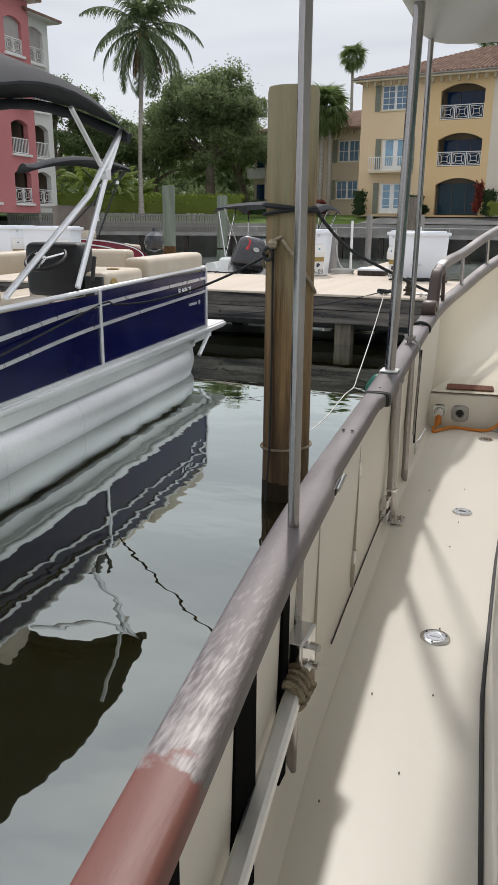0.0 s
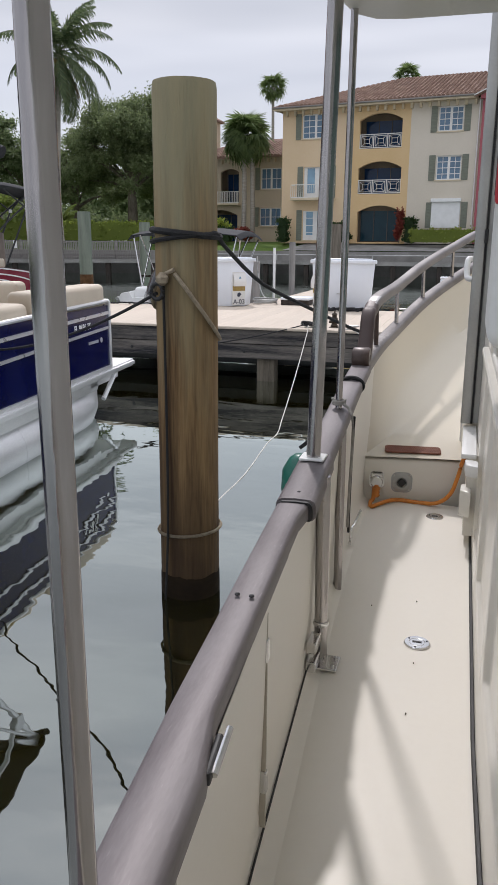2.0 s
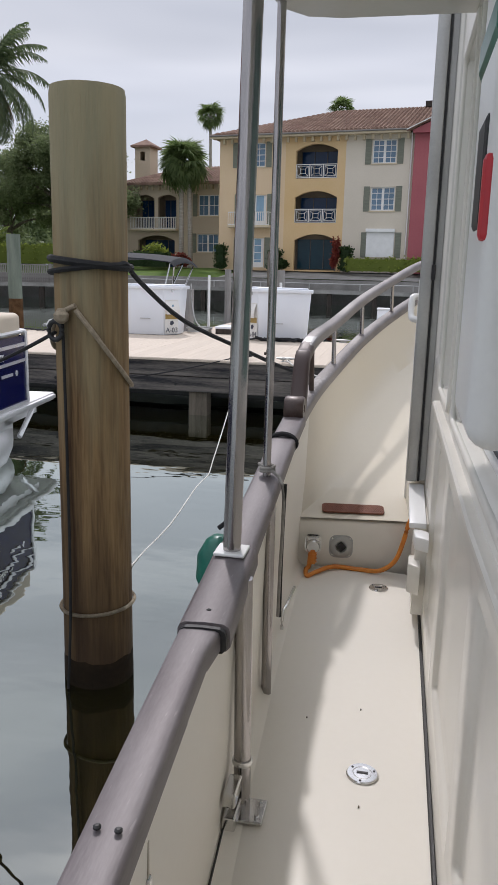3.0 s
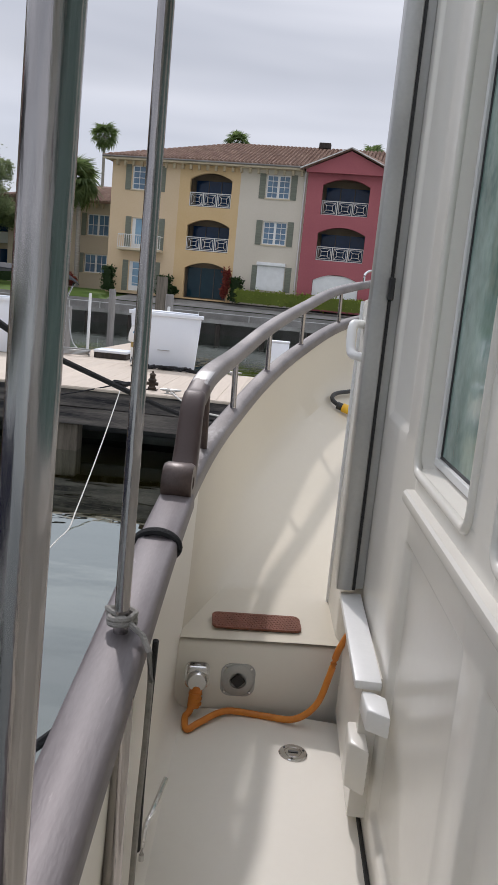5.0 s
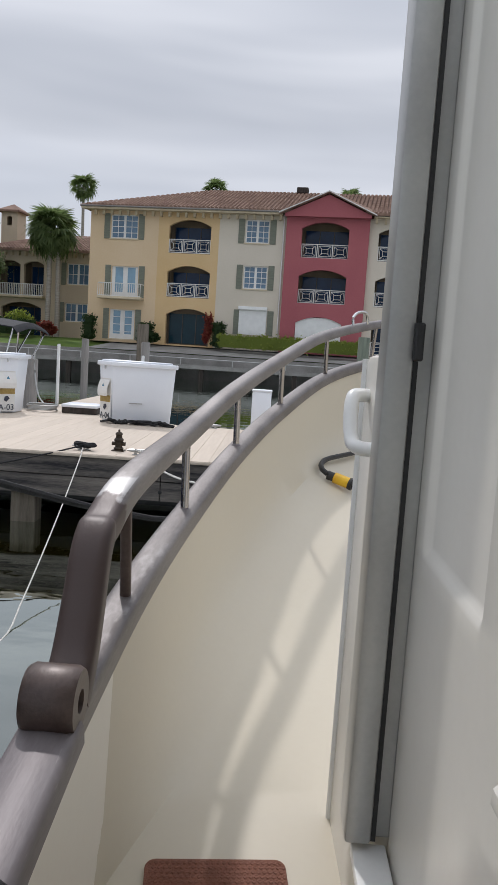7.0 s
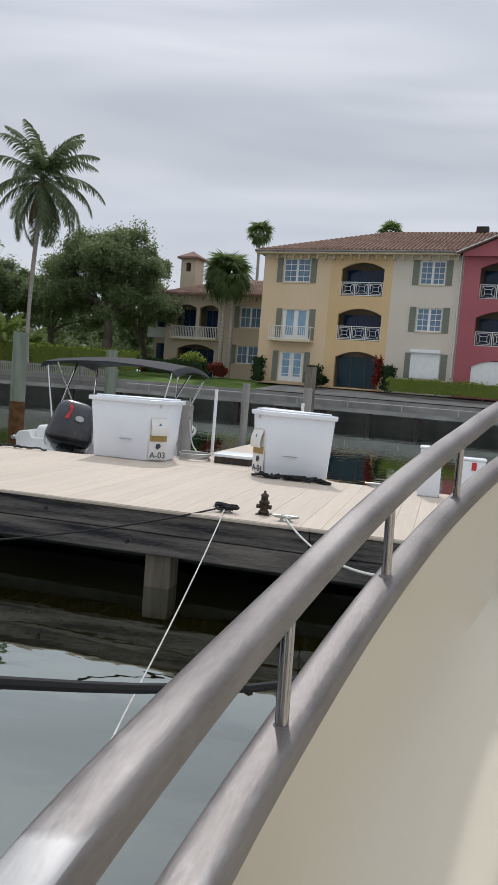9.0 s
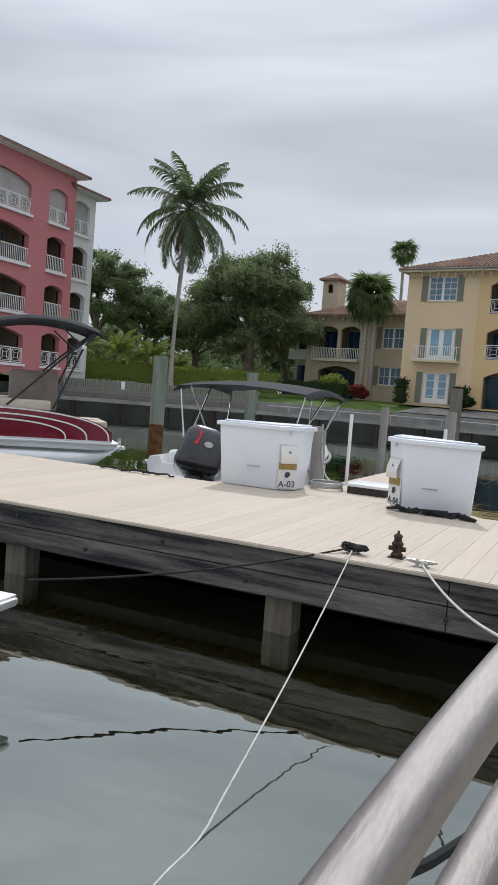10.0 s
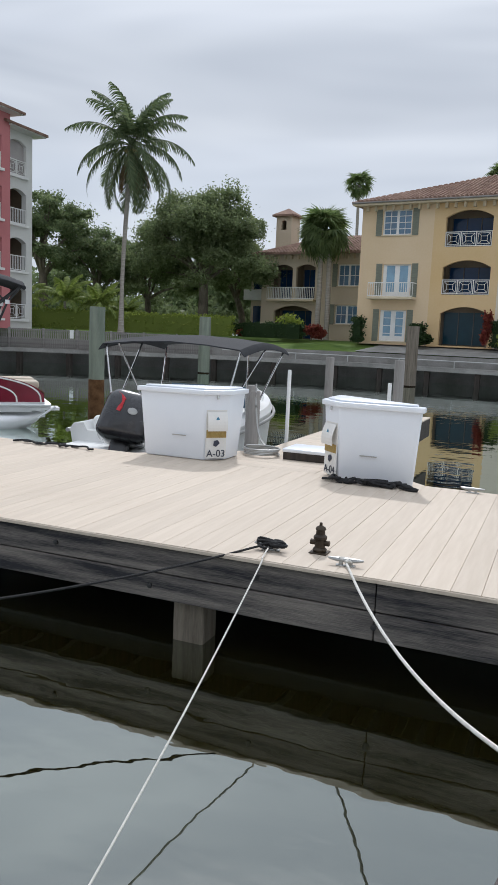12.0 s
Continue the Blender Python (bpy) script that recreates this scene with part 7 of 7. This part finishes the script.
def cleat(at, rz, label):
    c = thing("dock_cleat", label, "cleat", at, rz, group="dock cleats")
    part("horn", sweep(bmesh.new(), spline([(-0.13, 0, 0.05), (-0.06, 0, 0.045), (0.06, 0, 0.045), (0.13, 0, 0.05)], 4), lambda f: circle(0.008 + 0.012 * math.sin(math.pi * f), 8)), GREY_ALU, c, "", True)
    for x in (-0.035, 0.035):
        part("leg", boxbm(x - 0.015, -0.015, 0.0, x + 0.015, 0.015, 0.045, bevel=0.004), GREY_ALU, c)
    part("base", boxbm(-0.07, -0.025, 0.0, 0.07, 0.025, 0.008, bevel=0.003), GREY_ALU, c)
    return c


cleat((-2.19, 12.55, DZ), 10, "galvanised dock cleat buried under black rope")
cleat((-1.57, 12.45, DZ), 5, "galvanised dock cleat with a white line")
cleat((-1.06, 15.85, DZ), 0, "galvanised dock cleat at the far edge")
rg = random.Random(9)
rope("rope_tangle", [(-2.19 + rg.uniform(-0.13, 0.16), 12.55 + rg.uniform(-0.06, 0.06), DZ + 0.03 + rg.uniform(0, 0.06)) for _ in range(22)], 0.011, BLACK_ROPE, "black rope tangled round the cleat", 5)
rope("rope_wrap", [(-1.57 + rg.uniform(-0.05, 0.05), 12.45 + rg.uniform(-0.04, 0.04), DZ + 0.03 + rg.uniform(0, 0.03)) for _ in range(10)], 0.011, WHITE_ROPE, "white line wrapped round the cleat", 5)
rope("black_net", [(-2.62 + 0.92 * (k / 70) + rg.uniform(-0.13, 0.13), 15.60 + rg.uniform(-0.10, 0.06), DZ + 0.015 + rg.uniform(0, 0.05)) for k in range(71)], 0.017, BLACK_ROPE, "heap of black rope before the dock box", 4, 6)
rope("grey_hose", [(-4.0 + (0.24 + 0.02 * math.sin(k)) * math.cos(k * 0.55), 16.85 + 0.2 * math.sin(k * 0.55), DZ + 0.02 + 0.0018 * k) for k in range(52)], 0.013, GREY_ALU, "coiled grey hose beside the dock box", 3)
rope("hose_drop", [(-4.3, 17.3, 1.25), (-4.28, 17.28, 0.9), (-4.15, 17.15, 0.5), (-3.9, 17.0, DZ + 0.03)], 0.013, GREY_ALU, "grey hose hanging from a post")
rope("black_hose", [(-7.4 + 0.04 * k + rg.uniform(-0.1, 0.1), 15.75 + rg.uniform(-0.08, 0.08), DZ + 0.02 + rg.uniform(0, 0.02)) for k in range(34)], 0.014, BLACK_ROPE, "black line lying at the dock edge", 4, 6)

hyd = thing("dock_hydrant", "dark bronze water hydrant standing on the dock", "hydrant", (-1.84, 12.68, DZ))
BRONZE = pbr("dark_bronze", (0.03, 0.022, 0.016), (0.08, 0.06, 0.04), 0.5, 0.6, 10, 80, 0.2)
part("base_plate", boxbm(-0.07, -0.065, 0, 0.07, 0.065, 0.01, bevel=0.004), BRONZE, hyd)
part("body", lathe([(0.05, 0.01), (0.055, 0.03), (0.04, 0.045), (0.04, 0.10), (0.052, 0.11), (0.052, 0.13), (0.036, 0.145), (0.034, 0.175), (0.042, 0.185), (0.036, 0.20), (0.012, 0.215), (0.012, 0.235), (0.004, 0.24)], 18), BRONZE, hyd, "", True)
for sx in (-1, 1):
    part("outlet", sweep(bmesh.new(), [(sx * 0.03, 0, 0.08), (sx * 0.075, 0, 0.08)], circle(0.022, 10)), BRONZE, hyd, "", True)

lid = thing("dock_hatch", "white folded dock step with a dark underside", "step", (-3.35, 17.0, DZ))
part("tread", boxbm(-0.30, -0.28, 0.10, 0.30, 0.28, 0.15, bevel=0.015), BOXWHITE, lid, "", True)
part("base", boxbm(-0.29, -0.27, 0.0, 0.29, 0.27, 0.10, bevel=0.01), DARKWOOD, lid)


def pole(at, r, z1, material, label):
    t = thing("dock_pole", label, "pole", (at[0], at[1], 0), group="dock poles")
    part("shaft", lathe([(r, -2.0), (r, z1 - 0.02), (r * 0.85, z1)], 14), material, t, "", True)
    return t


GREYPILE = pbr("grey_pile", (0.20, 0.19, 0.175), (0.34, 0.32, 0.30), 0.85, 0, 4, 30, 0.5, 0.2, stretch=(2, 2, 0.2))
pole((-4.33, 17.35), 0.075, 1.14, GREYPILE, "grey weathered post beside the dock box")
pole((-4.50, 17.60), 0.07, 1.2, GREYPILE, "grey weathered post beside the dock box")
pole((-4.25, 18.55), 0.03, 1.42, WHITE, "slim white dock pole")
pole((-4.63, 22.0), 0.085, 1.57, GREYPILE, "grey weathered finger-pier post")
pole((-3.22, 22.0), 0.10, 1.58, GREYPILE, "grey weathered finger-pier post")
pole((-2.70, 18.8), 0.03, 1.30, WHITE, "slim white dock pole")
for k, (x, h) in enumerate(((-0.34, 0.62), (0.20, 0.52))):
    p = thing("power_pedestal", "short white dock power pedestal" + (" with a red latch" if k else ""), "pedestal", (x, 15.6, DZ), group="dock pedestals")
    part("body", boxbm(-0.14, -0.12, 0.0, 0.14, 0.12, h, bevel=0.02), BOXWHITE, p, "", True)
    part("cap", boxbm(-0.15, -0.13, h, 0.15, 0.13, h + 0.03, bevel=0.012), BOXWHITE, p, "", True)
    if k:
        part("latch", boxbm(-0.03, -0.135, h - 0.12, 0.03, -0.118, h - 0.02), RED, p)

# loose things on the boat
rope("orange_shore_cord", [(-0.399, 5.775, 0.055), (-0.405, 5.765, 0.035), (-0.415, 5.745, 0.026), (-0.40, 5.68, 0.022), (-0.36, 5.72, 0.03), (-0.28, 5.80, 0.035), (-0.15, 5.805, 0.03), (-0.05, 5.78, 0.045), (0.02, 5.79, 0.10), (0.055, 5.81, 0.20), (0.075, 5.815, 0.29), (0.11, 5.82, 0.37)], 0.0115, ORANGE, "orange shore-power cord plugged into the step", 6, 10)
plug = thing("yellow_cord_plug", "black deck cord with a yellow plug end", "cord")
part("cable", tube(spline([(0.95, 9.95, 0.83), (0.72, 9.92, 0.86), (0.56, 9.75, 0.885), (0.43, 9.50, 0.85), (0.30, 9.26, 0.845), (0.20, 9.09, 0.84), (0.158, 8.97, 0.825), (0.158, 8.88, 0.805), (0.19, 8.86, 0.782)], 6), 0.016, 8), BLACK, plug, "", True)
part("boot", tube([(0.19, 8.86, 0.776), (0.235, 8.86, 0.762)], 0.027, 12), BLACK, plug, "black rubber boot", True)
pe = part("plug_end", tube([(0.235, 8.86, 0.762), (0.325, 8.82, 0.737)], 0.033, 14), YELLOW, plug, "yellow plug body", True)
part("ring", tube([(0.318, 8.823, 0.739), (0.338, 8.814, 0.733)], 0.036, 14), BLACK, pe, "", True)
part("tail", tube(spline([(0.33, 8.818, 0.735), (0.426, 8.82, 0.70), (0.6, 8.83, 0.66), (0.9, 8.85, 0.62)], 5), 0.016, 8), BLACK, plug, "", True)
rope("rail_lashing", [(-0.474 + 0.056 * math.cos(t), 5.22 + 0.006 * t / 6.3, 0.787 + 0.038 * math.sin(t)) for t in np.linspace(0, 12.6, 30)], 0.010, BLACK_ROPE, "black rope lashed round the cap rail", 2)
rope("post_lashing", [(-0.457 + (0.024 + 0.003 * math.sin(5 * t)) * math.cos(t), 4.75 + 0.026 * math.sin(t), 0.785 + 0.0015 * t) for t in np.linspace(0, 15.7, 40)] + [(-0.41, 4.72, 0.78), (-0.385, 4.70, 0.70), (-0.39, 4.70, 0.45), (-0.395, 4.72, 0.25)], 0.006, pbr("grey_cord", (0.22, 0.21, 0.19), (0.36, 0.34, 0.31), 0.8, 0, 30, 200, 0.5), "grey cord lashed round the slim post", 2)
rope("hanging_strap", [(-0.40, 4.83, 0.72), (-0.41, 4.87, 0.5), (-0.42, 4.93, 0.3), (-0.425, 4.97, 0.13)], 0.0065, BLACK_ROPE, "black strap hanging inside the bulwark")
hk = thing("steel_hook", "bent chrome hook at the bulwark foot", "hook")
part("wire", tube(spline([(-0.428, 5.06, 0.03), (-0.428, 5.08, 0.10), (-0.42, 5.14, 0.11), (-0.40, 5.21, 0.16)], 4), 0.007, 8), CHROME, hk, "", True)
fd = thing("green_fender", "dark green ball fender hanging outside the rail", "fender", (-0.56, 4.46, 0.52))
part("ball", lathe([(0.02, -0.11), (0.05, -0.09), (0.072, -0.03), (0.068, 0.05), (0.04, 0.10), (0.02, 0.115)], 18), GREENPL, fd, "", True)
part("lanyard", tube([(0, 0, 0.14), (0.07, 0.02, 0.20)], 0.008, 6), BLACK_ROPE, fd)
# boat pole lashed inside the bulwark near the stern
bp = thing("boat_pole", "silver boat pole lashed to the bulwark with rope", "pole")
part("pole_tube", sweep(bmesh.new(), [(-0.235, 2.14, 0.36), (-0.12, 1.2, 0.30), (-0.02, 0.3, 0.25)], [(-0.020, -0.014), (-0.012, -0.022), (0.012, -0.022), (0.020, -0.014), (0.020, 0.014), (0.012, 0.022), (-0.012, 0.022), (-0.020, 0.014)]), ALU, bp)
part("clamp", boxbm(-0.262, 2.03, 0.33, -0.212, 2.15, 0.45, bevel=0.006), CHROME, bp)
for z in (0.37, 0.42):
    part("bolt", tube([(-0.21, 2.09, z), (-0.185, 2.085, z)], 0.010, 8), CHROME, bp)
part("rope_wrap", tube(spline([(-0.225 + 0.036 * math.cos(t), 1.96 + 0.012 * (t / 3.1) , 0.345 + 0.036 * math.sin(t)) for t in np.linspace(0, 25, 60)], 2), 0.011, 6), TAN_ROPE, bp, "frayed tan rope wrapping", True)
# open freeing ports and panel seams of the bulwark
for y, w in ((1.20, 0.09), (1.62, 0.11), (1.98, 0.05)):
    x, z = lerp_line(RAILLINE, y)
    part("freeing_port", boxbm(x + 0.006, y - w / 2, 0.10, x + 0.036, y + w / 2, z - 0.05, bevel=0.003), VOID, boat, "open black slot in the bulwark")
SEAMMAT = pbr("panel_sealant", (0.42, 0.38, 0.31), (0.52, 0.48, 0.40), 0.8)
for y in (2.42, 3.12):
    x, z = lerp_line(RAILLINE, y)
    part("panel_seam", boxbm(x + 0.008, y - 0.003, 0.06, x + 0.0285, y + 0.003, z - 0.05), SEAMMAT, boat)
part("gate_edge", tube([(lerp_line(RAILLINE, y)[0] + 0.022, y, 0.045) for y in (2.72, 3.0, 3.4, 3.9)], 0.003, 6), BLACK, boat)
for y, z in ((3.12, 0.54), (3.12, 0.19)):
    x = lerp_line(RAILLINE, y)[0]
    part("gate_latch", boxbm(x + 0.012, y - 0.01, z - 0.03, x + 0.032, y + 0.01, z + 0.03, bevel=0.005), CHROME, boat)
for z in (0.06, 0.13):
    part("gate_hinge", boxbm(-0.395, 3.86, z - 0.02, -0.36, 3.95, z + 0.02, bevel=0.005), CHROME, boat)
# buoy hung on the cabin side
lb = thing("horseshoe_buoy", "white vinyl horseshoe buoy with green and red marks", "buoy")
bm = boxbm(0.085, 3.30, 1.22, 0.17, 3.62, 2.2, bevel=0.04, seg=5)
part("body", bm, WHITE, lb, "", True)
part("green_band", boxbm(0.080, 3.31, 1.78, 0.14, 3.61, 1.86, bevel=0.02, seg=2), GREENPL, lb)
part("black_patch", boxbm(0.080, 3.36, 1.54, 0.14, 3.48, 1.70, bevel=0.01, seg=2), BLACK, lb)
part("red_band", boxbm(0.079, 3.32, 1.52, 0.14, 3.35, 1.64, bevel=0.01, seg=2), RED, lb)

# latch, weathered marks and small fittings on the boat
lt = part("gate_latch", boxbm(-0.006, -0.05, -0.012, 0.006, 0.05, 0.012, bevel=0.004), BLACK, boat, "dark gate latch with a chrome pin")
lt.matrix_basis = pose(-0.283, 2.575, 0.662, 0, 0, 6)
part("pin", tube([(0.010, -0.042, 0.004), (0.016, 0.05, 0.022)], 0.006, 8), CHROME, lt, "", True)
rgf = random.Random(12)
for k in range(9):
    y = rgf.uniform(2.0, 5.7)
    x = rgf.uniform(-0.30, 0.08)
    part("deck_fleck", prism([(x - 0.002, y - 0.003), (x + 0.0025, y - 0.0015), (x + 0.0015, y + 0.003), (x - 0.002, y + 0.002)], 0.012 + 0.003 * max(0, y - 2.9), 0.0165 + 0.003 * max(0, y - 2.9)), BARK, boat)

# the far side of the boat, closed with plain walls
part("hull_side", grid([[(2 * MID - v[0], v[1], v[2]) for v in row] for row in rows_out]), WHITE, boat, "", True)
part("bulwark", grid([[(2 * MID - v[0], v[1], v[2]) for v in row] for row in rows_in]), GEL, boat, "", True)
far = [[(2 * MID - cab_x(y, 1), y, z) for z in (0.0, 1.2, 3.0)] for y in np.linspace(-2.5, 5.86, 12)]
part("cabin_wall", grid(far), GEL2, boat, "", True)
part("side_deck", grid([[(2 * MID - lerp_line(RAILLINE, min(y, 5.6))[0] - 0.03, y, 0.0), (2 * MID - lerp_line(SEAM, y)[0], y, 0.0)] for y in np.linspace(-2.5, 5.84, 12)]), GEL, boat)
part("transom", boxbm(0.28, -2.56, -1.1, 2 * MID - 0.28, -2.5, 0.6, bevel=0.02), WHITE, boat, "", True)
part("cabin_end", boxbm(0.60, -2.5, 0.6, 2 * MID - 0.60, -2.44, 3.0), GEL2, boat)
part("cabin_roof", boxbm(0.20, -2.5, 3.0, 2 * MID - 0.20, 5.86, 3.06, bevel=0.02), GEL2, boat, "", True)
part("wheelhouse_front", boxbm(0.16, 5.86, 1.48, 2 * MID - 0.16, 5.92, 3.0), GEL2, boat)
